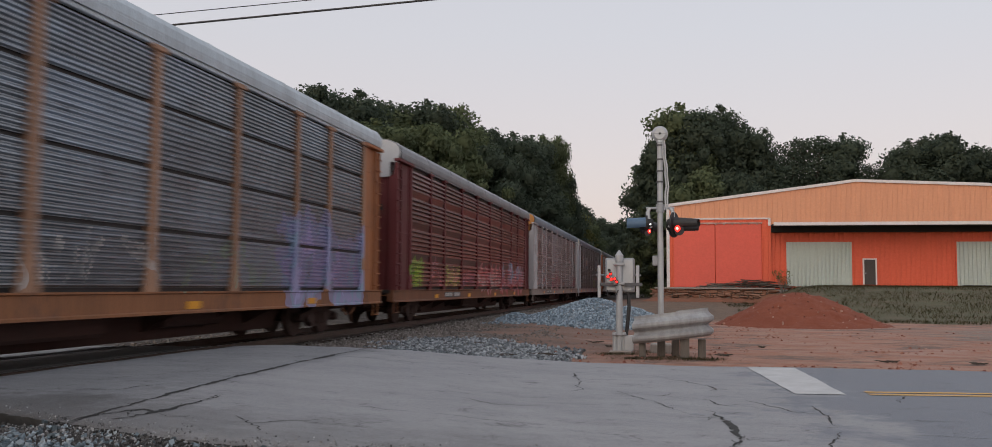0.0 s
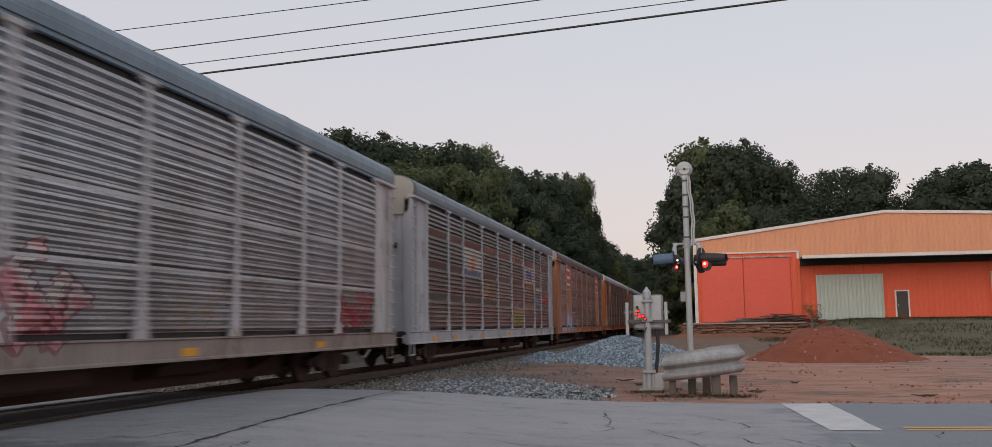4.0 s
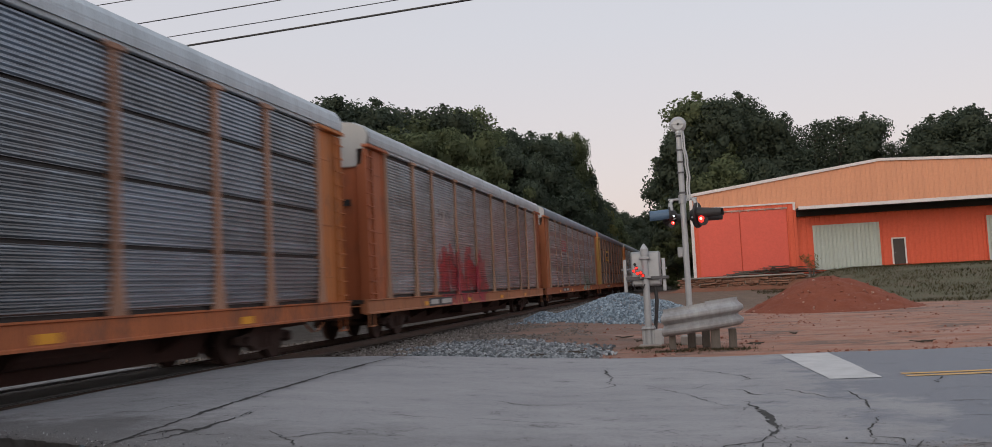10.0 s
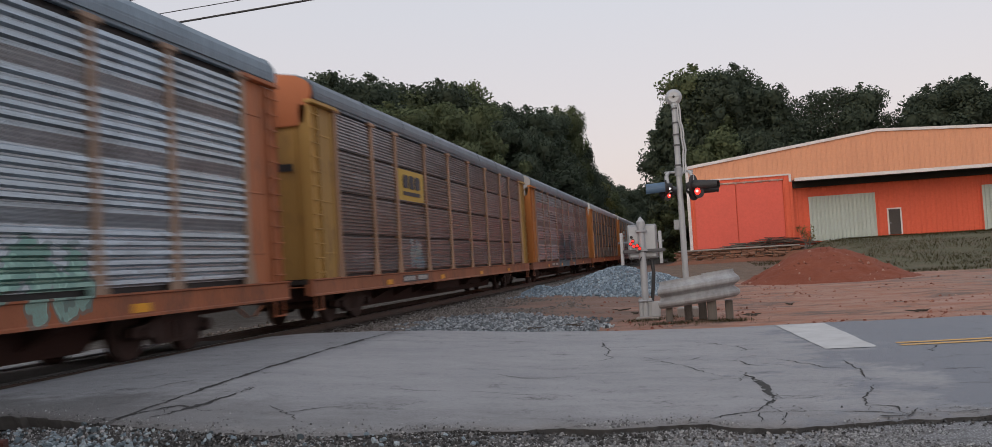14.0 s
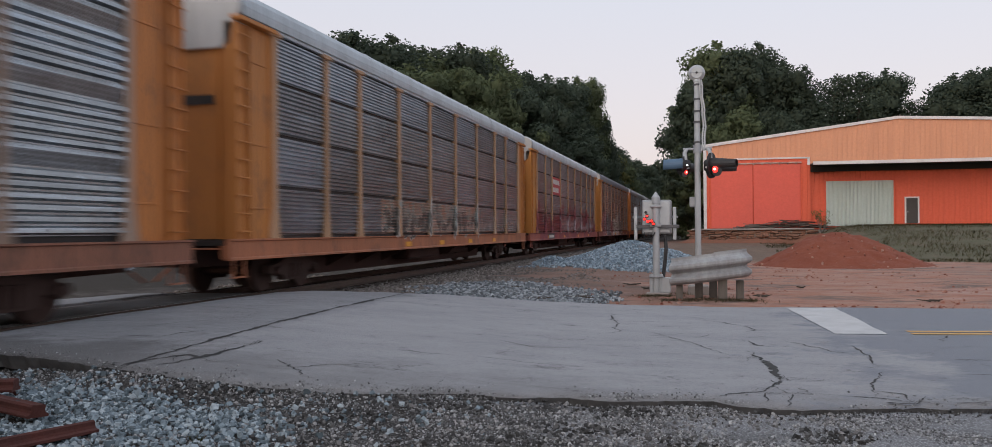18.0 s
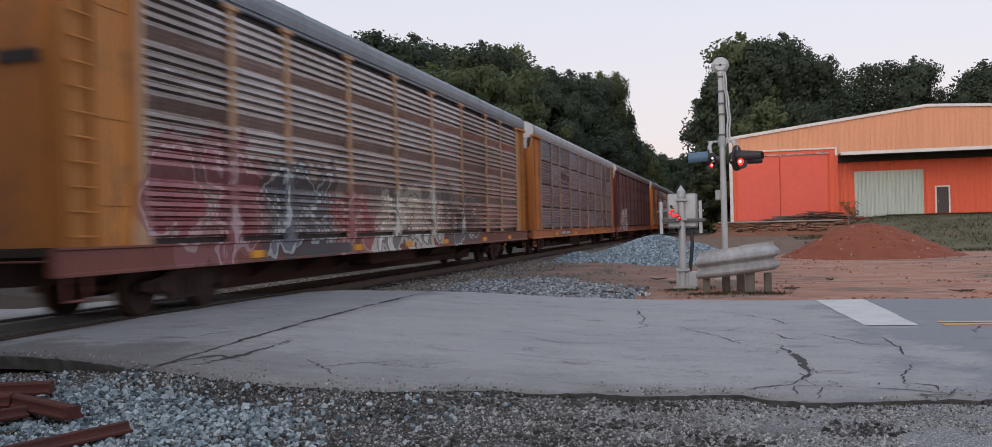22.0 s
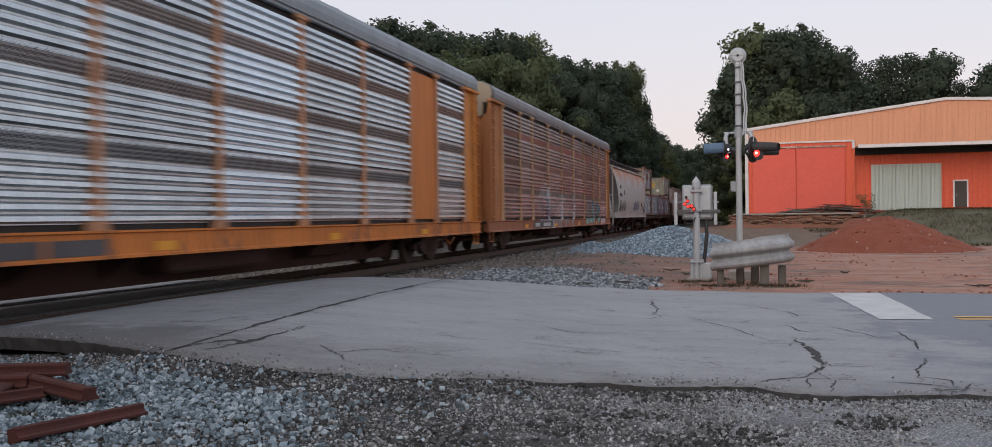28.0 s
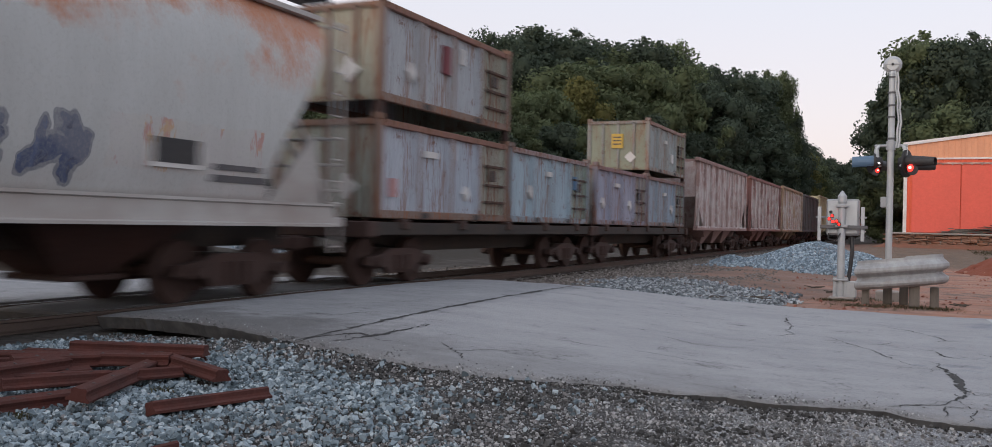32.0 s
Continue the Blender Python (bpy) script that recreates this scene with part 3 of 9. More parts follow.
def corrugated(bm, x0, x1, z0, z1, y, pitch=0.30, depth=0.035, top=None):
    """A ribbed sheet facing -y; top(x) gives a sloping head."""
    x, cols = x0, []
    while x < x1 - 1e-6:
        for f, d in ((0, 0), (0.62, 0), (0.72, depth), (0.9, depth)):
            if x + f * pitch < x1:
                cols.append((x + f * pitch, d))
        x += pitch
    cols.append((x1, 0))
    rows = [(bm.verts.new((x, y - d, z0)), bm.verts.new((x, y - d, top(x) if top else z1))) for x, d in cols]
    for a, b in zip(rows, rows[1:]):
        bm.faces.new((a[0], b[0], b[1], a[1]))


def build_warehouse():
    w = thing("warehouse", "long metal-clad warehouse painted orange and peach with white trim", "warehouse")
    x0, x1, base, deep = -0.3, 46.0, 1.5, 40.0

    def roof_z(x):
        return 9.0 + (x - x0) * 2.05 / 16.3 if x < 16 else 11.05 - (x - 16) * 0.048

    bm = B()
    corrugated(bm, x0, x1, 7.2, 0, FRONT, 0.42, 0.03, top=roof_z)
    part("upper_wall", bm, M["peach"], w, "faded peach-orange ribbed metal upper wall")
    bm = B()
    corrugated(bm, x0, 8.75, base, 7.75, FRONT - 0.02, 0.42, 0.03)
    part("lower_wall", bm, M["orange_wall"], w)
    bm = B()
    corrugated(bm, 8.75, x1, base, 7.2, FRONT + 0.25, 0.42, 0.03)
    part("lower_wall", bm, M["orange_wall"], w, "bright orange ribbed wall set back under the canopy")
    bm = B()
    box(bm, x0, x1, FRONT + 0.5, FRONT + deep, 0.2, 8.9)
    part("core", bm, M["orange_wall"], w)
    bm = B()
    prof = [(x0 - 0.15, 8.95), (16, 11.0), (x1, 9.6), (x1, 9.8), (16, 11.2), (x0 - 0.15, 9.15)]
    sweep(bm, prof, [(Vector((0, y, 0)), Vector((1, 0, 0)), Vector((0, 0, 1))) for y in (FRONT + 0.1, FRONT + deep)])
    part("roof", bm, M["trim"], w)
    bm = B()
    for xa, xb in ((x0 - 0.2, 16.0), (16.0, x1)):
        za, zb = roof_z(xa), roof_z(xb)
        sweep(bm, [(-0.14, -0.12), (0.1, -0.12), (0.1, 0.12), (-0.14, 0.12)], [(Vector((xa, FRONT, za)), Vector((0, 1, 0)), Vector((0, 0, 1))), (Vector((xb, FRONT, zb)), Vector((0, 1, 0)), Vector((0, 0, 1)))])
    part("eave_trim", bm, M["trim"], w, "white metal roof edge trim")
    bm = B()
    box(bm, x0 - 0.12, x0 + 0.16, FRONT - 0.12, FRONT + 0.3, base - 0.1, 8.9, 0.02)
    part("corner_trim", bm, M["trim"], w)
    # canopy
    bm = B()
    box(bm, 8.75, x1, FRONT - 2.6, FRONT + 0.2, 7.0, 7.16)
    part("canopy", bm, M["deep"], w, "dark soffit of the loading canopy")
    bm = B()
    box(bm, 8.7, x1, FRONT - 2.72, FRONT - 2.6, 6.93, 7.22, 0.02)
    part("canopy_fascia", bm, M["trim"], w)
    bm = B()
    box(bm, x0 + 0.3, 8.6, FRONT - 0.12, FRONT + 0.02, 7.68, 7.83, 0.02)
    box(bm, 8.5, 8.72, FRONT - 0.12, FRONT + 0.02, 7.1, 7.8, 0.02)
    part("ledge_trim", bm, M["trim"], w)
    # added near-black box paints the shade on the wall below the canopy
    bm = B()
    box(bm, 8.8, x1 - 0.2, FRONT - 0.35, FRONT + 0.2, 6.5, 6.99)
    part("door_rail_housing", bm, M["deep"], w, "dark box painting the shade under the canopy")
    # sliding doors
    for xa, xb in ((0.25, 3.86), (3.92, 7.9)):
        bm = B()
        box(bm, xa, xb, FRONT - 0.13, FRONT - 0.06, base + 0.1, 7.25, 0.015)
        part("sliding_door", bm, M["red_door"], w, "large red painted sliding door leaf")
    bm = B()
    box(bm, 0.0, 8.0, FRONT - 0.2, FRONT - 0.05, 7.28, 7.42, 0.02)
    for k in range(11):
        box(bm, 0.3 + k * 0.72, 0.42 + k * 0.72, FRONT - 0.24, FRONT - 0.18, 7.2, 7.4)
    part("door_track", bm, M["ragged"], w, "rust-streaked pale door track")
    for xa, xb in ((10.05, 15.58), (24.1, 29.6)):
        bm = B()
        corrugated(bm, xa, xb, base + 0.2, 5.65, FRONT + 0.17, 0.34, 0.075)
        part("shutter_door", bm, M["shutter"], w, "pale green corrugated steel loading door")
        bm = B()
        for u, v in ((xa - 0.1, xa), (xb, xb + 0.1)):
            box(bm, u, v, FRONT + 0.1, FRONT + 0.25, base + 0.1, 5.75)
        box(bm, xa - 0.1, xb + 0.1, FRONT + 0.1, FRONT + 0.25, 5.65, 5.76)
        part("door_frame", bm, M["orange_wall"], w)
    bm = B()
    box(bm, 16.58, 17.5, FRONT + 0.12, FRONT + 0.2, base + 0.4, 4.08, 0.01)
    door = part("service_door", bm, M["brown_door"], w, "narrow dark brown service door")
    for xa, xb, za, zb in ((17.5, 17.62, base + 0.4, 4.2), (16.46, 16.575, base + 0.4, 4.2), (16.58, 17.5, 4.085, 4.2)):
        bm = B()
        box(bm, xa, xb, FRONT + 0.1, FRONT + 0.24, za, zb)
        part("door_jamb", bm, M["trim"], door)
    bm = B()
    box(bm, 16.66, 16.72, FRONT + 0.08, FRONT + 0.12, 2.85, 2.95)
    part("handle", bm, M["steel"], door)
    # foundation
    bm = B()
    box(bm, x0 - 0.9, x1, FRONT - 1.0, FRONT + 0.5, 0.0, 1.42)
    part("foundation", bm, M["concrete"], w)
    bm = B()
    box(bm, x0 - 1.2, 8.9, FRONT - 1.35, FRONT - 0.1, 1.42, 1.56, 0.03)
    part("dock_edge", bm, M["concrete"], w, "worn concrete dock edge")
    bm = B()
    box(bm, 24.3, 27.0, FRONT - 1.06, FRONT - 0.6, 1.0, 1.9)
    part("vent_opening", bm, M["deep"], w)
    return w


warehouse = build_warehouse()


# ---- trees ----
def blob_ball():
    """Unit ball of a few triangles, for the shaded heart of a leaf lobe."""
    bm = B()
    bmesh.ops.create_icosphere(bm, subdivisions=2, radius=1.0)
    bm.verts.ensure_lookup_table()
    out = [v.co.copy() for v in bm.verts], [tuple(v.index for v in f.verts) for f in bm.faces]
    bm.free()
    return out


BALL = blob_ball()


def leaf_cloud(rng, lobes, leaves, size, centre, heart):
    """Lobes (x, y, z, r) of foliage: a ragged shaded heart in each, and leaf sprays over many small tufts on its outside."""
    verts, faces, normals = [], [], []
    total = sum(c[3] ** 2 for c in lobes)
    for cx, cy, cz, r in lobes:
        c = Vector((cx, cy, cz))
        if heart:
            k = len(verts)
            for v in BALL[0]:
                q = v * r * heart * (1 + 0.45 * noise.noise(v * 1.7 + c))
                verts.append(c + Vector((q.x, q.y, q.z * 0.9)))
                normals.append(v)
            faces += [tuple(k + i for i in f) for f in BALL[1]]
        tufts = []
        for _ in range(9):
            d = Vector((rng.gauss(0, 1), rng.gauss(0, 1), rng.gauss(0.25, 0.9))).normalized()
            tufts.append((c + d * r * rng.uniform(0.55, 0.85), r * rng.uniform(0.3, 0.5)))
        for _ in range(max(6, int(leaves * r * r / total))):
            tc, tr = tufts[rng.randrange(9)] if rng.random() < 0.45 else (c, r * 0.85)
            d = Vector((rng.gauss(0, 1), rng.gauss(0, 1), rng.gauss(0.15, 0.9))).normalized()
            p = tc + d * tr * (0.6 + 0.5 * rng.random())
            f = (d + 0.9 * Vector((rng.gauss(0, 1), rng.gauss(0, 1), rng.gauss(0, 1))).normalized()).normalized()
            u = f.orthogonal().normalized()
            a = rng.uniform(0, 6.283)
            v = f.cross(u)
            u, v = u * math.cos(a) + v * math.sin(a), v * math.cos(a) - u * math.sin(a)
            s = size * rng.uniform(0.5, 1.4)
            k = len(verts)
            verts += [p - u * s, p - v * s * 0.6 + f * s * 0.2, p + u * s, p + v * s * 0.6 + f * s * 0.2]
            faces.append((k, k + 1, k + 2, k + 3))
            soft = (d * 0.6 + (p - c).normalized() * 0.7 + (p - centre).normalized() * 0.25 + f * 0.22).normalized()
            normals += [soft] * 4
    return verts, faces, normals


def tree_meshes(seed, height, width, leaves, size, low=0.2, heart=0.5):
    """A tapered trunk with limbs, and a crown of rounded leafy lobes with an uneven outline and gaps."""
    rng = random.Random(seed)
    bm = B()
    p, r = Vector((0, 0, -0.4)), height * 0.02
    lobes = []

    def reach(f):
        return width * 0.5 * (math.sin(math.pi * min(1, 0.14 + 0.84 * f)) ** 0.75)

    for k in range(6):
        q = p + Vector((rng.uniform(-0.25, 0.25), rng.uniform(-0.25, 0.25), height * 0.145))
        rod(bm, p, q, r, r * 0.82, 7, False)
        p, r = q, r * 0.82
        f = max(0.0, (q.z / height - low) / (1 - low))
        for _ in range(3 if k else 0):
            a = rng.uniform(0, 2 * math.pi)
            d = reach(f) * rng.uniform(0.5, 0.8)
            e = Vector((q.x + math.cos(a) * d, q.y + math.sin(a) * d, min(height * 0.9, q.z + d * rng.uniform(0.15, 0.5))))
            rod(bm, q, e, r * 0.4, r * 0.1, 5, False)
            lobes.append((e.x, e.y, e.z, height * rng.uniform(0.075, 0.115)))
    n = 26
    for i in range(n):
        f = (i + rng.random()) / n
        a = i * 2.4 + rng.uniform(-0.5, 0.5)
        d = reach(f) * rng.uniform(0.35, 0.86)
        lobes.append((math.cos(a) * d, math.sin(a) * d, height * (low + (0.9 - low) * f), height * rng.uniform(0.07, 0.125)))
    for _ in range(12):
        a, f = rng.uniform(0, 2 * math.pi), 0.25 + 0.75 * rng.random()
        d = reach(f) * rng.uniform(0.85, 1.1)
        lobes.append((math.cos(a) * d, math.sin(a) * d, height * (low + (0.98 - low) * f), height * rng.uniform(0.03, 0.055)))
    verts, faces, normals = leaf_cloud(rng, lobes, leaves, size, Vector((0, 0, height * (0.42 + low / 2))), heart)
    me = bpy.data.meshes.new("crown")
    me.from_pydata(verts, [], faces)
    for p in me.polygons:
        p.use_smooth = True
    me.normals_split_custom_set_from_vertices(normals)
    return mesh_of(bm, "trunk"), me


FOREST = {}
for key, args in {
    "broad": (1, 15, 11, 30000, 0.135), "round": (2, 13, 10.5, 28000, 0.13), "tall": (3, 19, 10.5, 32000, 0.15), "thin": (4, 15, 10, 15000, 0.12, 0.3, 0.0), "far": (5, 18, 13, 8000, 0.25, 0.08), "bush": (6, 5.0, 6.5, 7000, 0.085, 0.05),
    "full": (7, 12, 11, 28000, 0.13, 0.03),
}.items():
    FOREST[key] = (args[1], *tree_meshes(*args))
    if key in ("broad", "round", "tall", "thin", "full"):
        FOREST[key + "_slim"] = (args[1], *tree_meshes(args[0] + 20, args[1], args[2] * 0.62, int(args[3] * 0.75), *args[4:]))


def plant(kind, x, y, height, leaf="leaf", label="leafy green deciduous tree at the wood's edge", spread_by=1.0):
    if spread_by < 0.85 and kind + "_slim" in FOREST:
        kind, spread_by = kind + "_slim", spread_by / 0.62
    h0, trunk, crown = FOREST[kind]
    s = height / h0
    t = thing("bush" if kind == "bush" else "tree", label, "bush" if kind == "bush" else "tree", pose(x, y, land_z(x, y), 0, 0, random.uniform(0, 360)), group="trees along the railway")
    t.scale = (s * spread_by, s * spread_by, s)
    piece("trunk", trunk, M["bark"], t)
    piece("crown", crown, M[leaf], t)
    return t


def wood():
    rng = random.Random(11)

    def by_slope(kind, r, y, slope, leaf, wide=1.0, label="leafy green deciduous tree at the wood's edge"):
        """A tree whose top stands at a given slope over the eye."""
        x = r * y
        plant(kind, x, y, slope * y + 1.5 - land_z(x, y), leaf, label, wide)

    # tall outer part of the wood, out beyond the train
    r = -1.4
    while r < -0.47:
        y = float(np.interp(r, [-1.4, -0.9, -0.45], [26, 38, 66])) * rng.uniform(0.97, 1.08)
        slope = float(np.interp(r, [-1.4, -0.9, -0.45], [0.27, 0.25, 0.235])) * rng.uniform(0.92, 1.02)
        by_slope(rng.choice(["broad", "round", "tall"]), r, y, slope, rng.choice(["leaf", "leaf_dark"]), 1.1)
        by_slope("full", r + 0.02, y * 0.92, slope * rng.uniform(0.55, 0.75), rng.choice(["leaf", "leaf_dark"]), 1.2)
        plant("bush", r * y * 0.88, y * 0.88, rng.uniform(3.5, 5.5), "leaf", "dense green bush beside the track")
        r += 6.5 / y
    # the skyline, tree by tree
    for r, y, slope, kind, leaf, wide in (
        (-0.46, 86, 0.236, "tall", "leaf_dark", 0.9), (-0.415, 92, 0.239, "round", "leaf_dark", 0.7), (-0.39, 96, 0.21, "broad", "leaf_dark", 0.8), (-0.362, 98, 0.232, "tall", "leaf_dark", 0.8), (-0.335, 104, 0.212, "broad", "leaf", 0.8),
        (-0.312, 106, 0.224, "thin", "leaf_dark", 0.8), (-0.285, 108, 0.217, "broad", "leaf_dark", 0.7), (-0.253, 112, 0.219, "thin", "leaf", 0.75), (-0.262, 113, 0.20, "broad", "leaf_dark", 0.7),
        (-0.205, 124, 0.182, "tall", "leaf_dark", 0.75), (-0.182, 128, 0.176, "broad", "leaf_dark", 0.75), (-0.158, 134, 0.172, "broad", "leaf_dark", 0.6), (-0.138, 140, 0.174, "tall", "leaf", 0.5), (-0.124, 141, 0.170, "tall", "leaf", 0.34), (-0.127, 143, 0.150, "full", "leaf_dark", 0.4), (-0.238, 114, 0.212, "thin", "leaf", 0.55), (-0.217, 120, 0.184, "broad", "leaf_dark", 0.55),
        (-0.41, 70, 0.165, "full", "leaf", 1.0), (-0.352, 76, 0.176, "full", "leaf_warm", 0.55), (-0.37, 80, 0.19, "round", "leaf", 0.8), (-0.30, 88, 0.192, "full", "leaf", 0.9), (-0.34, 84, 0.195, "broad", "leaf", 0.8),
        (-0.255, 98, 0.182, "full", "leaf", 0.85), (-0.225, 106, 0.165, "full", "leaf_dark", 0.9), (-0.195, 112, 0.15, "full", "leaf_dark", 0.9), (-0.168, 122, 0.14, "full", "leaf_dark", 0.8), (-0.148, 130, 0.125, "full", "leaf_dark", 0.7),
        (-0.45, 62, 0.13, "full", "leaf", 1.2), (-0.39, 66, 0.12, "full", "leaf_dark", 1.2), (-0.33, 76, 0.13, "full", "leaf_dark", 1.2), (-0.28, 86, 0.125, "full", "leaf_dark", 1.2), (-0.235, 96, 0.115, "full", "leaf_dark", 1.2), (-0.2, 104, 0.10, "full", "leaf_dark", 1.2), (-0.175, 114, 0.09, "full", "leaf_dark", 1.2),
        (-0.112, 170, 0.098, "full", "leaf_warm", 0.6), (-0.122, 160, 0.112, "full", "leaf_dark", 0.6), (-0.098, 178, 0.085, "full", "leaf", 0.6), (-0.10, 205, 0.09, "full", "leaf_dark", 0.8), (-0.08, 232, 0.08, "round", "leaf_dark", 0.9),
    ):
        by_slope(kind, r, y, slope, leaf, wide)
        plant("bush", r * y * 0.93, y * 0.93, rng.uniform(4, 6), rng.choice(["leaf", "leaf_dark"]), "dense dark green bush beside the track")
    # brush on the far side of the track
    for k in range(16):
        y = 21 + 2.9 * k
        plant("bush", -22.5 - rng.uniform(0, 3.5), y, rng.uniform(2.6, 4.6), rng.choice(["leaf", "leaf_dark"]), "dense dark green bush beside the track")
    plant("bush", -21.5, 19.6, 2.4, "leaf_warm", "yellow-green bush beyond the track")
    # far woods that close the cutting on both sides
    for k in range(16):
        y = 262 + 22 * k
        plant("far", -19 - rng.uniform(0, 7), y, 0.066 * y * rng.uniform(0.9, 1.12), "leaf_dark", "distant dark green trees beside the track")
    for k in range(15):
        y = 150 + 26 * k
        plant("far", -1.5 + rng.uniform(0, 5) - 0.004 * y, y, (5.5 + 0.042 * y) * rng.uniform(0.9, 1.1), "leaf_dark", "distant dark green trees beside the track")
    for k in range(16):
        plant("far", -52 + 6.5 * k, 640 + rng.uniform(-20, 20), rng.uniform(34, 40), "leaf_dark", "distant dark green trees beside the track")
    # behind the warehouse
    for x, y, h, kind, leaf, wide in (
        (-1.6, 117, 20.5, "full", "leaf_dark", 0.55), (0.9, 119, 25.6, "broad", "leaf", 0.62), (3.6, 116, 23.8, "round", "leaf_dark", 0.6), (3.4, 112, 16.5, "full", "leaf", 0.75), (6.6, 121, 25.8, "tall", "leaf_dark", 0.6), (8.8, 119, 22.8, "broad", "leaf_dark", 0.65),
        (10.8, 121, 20.8, "round", "leaf_dark", 0.7), (5.0, 126, 23.0, "tall", "leaf_dark", 0.9), (13.0, 122, 17.0, "full", "leaf_dark", 0.7), (-2.6, 115, 12.5, "full", "leaf", 0.6), (8.0, 113, 15.5, "full", "leaf_dark", 0.9), (0.6, 113, 14.0, "full", "leaf_dark", 0.8),
        (15.6, 125, 22.2, "thin", "leaf_dark", 0.6), (18.4, 126, 22.8, "thin", "leaf_dark", 0.7), (22.4, 126, 22.4, "broad", "leaf_dark", 0.6), (25.0, 127, 18.8, "thin", "leaf_dark", 0.5), (30.2, 125, 21.2, "broad", "leaf_dark", 0.75), (34.0, 124, 21.6, "round", "leaf_dark", 0.8),
        (38.0, 126, 20.0, "broad", "leaf_dark", 1), (44, 128, 20.5, "tall", "leaf_dark", 1), (51, 130, 21.0, "round", "leaf_dark", 1), (60, 128, 20.0, "broad", "leaf_dark", 1),
        (17, 130, 15.5, "full", "leaf_dark", 0.9), (21.0, 131, 16.0, "full", "leaf_dark", 0.8), (24.4, 132, 13.5, "full", "leaf_dark", 0.8), (31, 133, 15.5, "full", "leaf_dark", 1), (36, 132, 15, "full", "leaf_dark", 1),
    ):
        plant(kind, x, y, h - land_z(x, y), leaf, "tall leafy tree behind the warehouse", wide)


wood()

# ---- train ----
def train_y(t):
    """Where the first coupling stands along the track."""
    return 26.75 - 14.5246 * t - 0.0254851 * t * t - 0.0000337 * t**3


POSTS = [-11.95, -9.4, -7.36, -4.4, -1.47, 1.47, 4.4, 7.36, 9.4, 11.95]
SHARED = {}


def shared(key, build):
    """One mesh for all alike pieces."""
    if key not in SHARED:
        bm = B()
        build(bm)
        SHARED[key] = mesh_of(bm, key.split("/")[0])
    return SHARED[key]


def stroke_group():
    """Node group: the lesser of a distance and the distance from P to the line A to A + D, seen from the side."""
    g = bpy.data.node_groups.new("stroke_distance", "ShaderNodeTree")
    for name, kind in (("P", "NodeSocketVector"), ("A", "NodeSocketVector"), ("D", "NodeSocketVector"), ("N", "NodeSocketVector"), ("Least", "NodeSocketFloat")):
        g.interface.new_socket(name, in_out="INPUT", socket_type=kind)
    g.interface.new_socket("Distance", in_out="OUTPUT", socket_type="NodeSocketFloat")
    n, l = g.nodes, g.links
    gi, go = n.new("NodeGroupInput"), n.new("NodeGroupOutput")

    def vec(op, a, b):
        v = n.new("ShaderNodeVectorMath")
        v.operation = op
        l.new(a, v.inputs[0])
        if b is not None:
            l.new(b, v.inputs["Scale" if op == "SCALE" else 1])
        return v
    pa = vec("SUBTRACT", gi.outputs["P"], gi.outputs["A"]).outputs[0]
    dot = vec("DOT_PRODUCT", pa, gi.outputs["N"]).outputs["Value"]
    hold = n.new("ShaderNodeClamp")
    l.new(dot, hold.inputs[0])
    on = vec("SCALE", gi.outputs["D"], hold.outputs[0]).outputs[0]
    d = vec("LENGTH", vec("SUBTRACT", pa, on).outputs[0], None).outputs["Value"]
    least = n.new("ShaderNodeMath")
    least.operation = "MINIMUM"
    l.new(d, least.inputs[0])
    l.new(gi.outputs["Least"], least.inputs[1])
    l.new(least.outputs[0], go.inputs[0])
    return g


STROKE = stroke_group()


def scrawl(seed, count):
    """Interlocked, slanted strokes side by side in a unit box: spray paint that spells nothing."""
    rng = random.Random(seed)
    out = []
    for i in range(count):
        lean = rng.uniform(-0.25, 0.35)
        for _ in range(2):
            pts, v = [], rng.choice((0.0, 1.0))
            for k in range(rng.choice((3, 3, 4))):
                u = (i + rng.uniform(-0.25, 1.2) + lean * (v - 0.5)) / count
                pts.append((min(1.0, max(0.0, u)), min(1.0, max(0.0, v + rng.uniform(-0.15, 0.15)))))
                v = rng.uniform(0.55, 1.0) if v < 0.5 else rng.uniform(0.0, 0.45)
            out.append(pts)
    return out


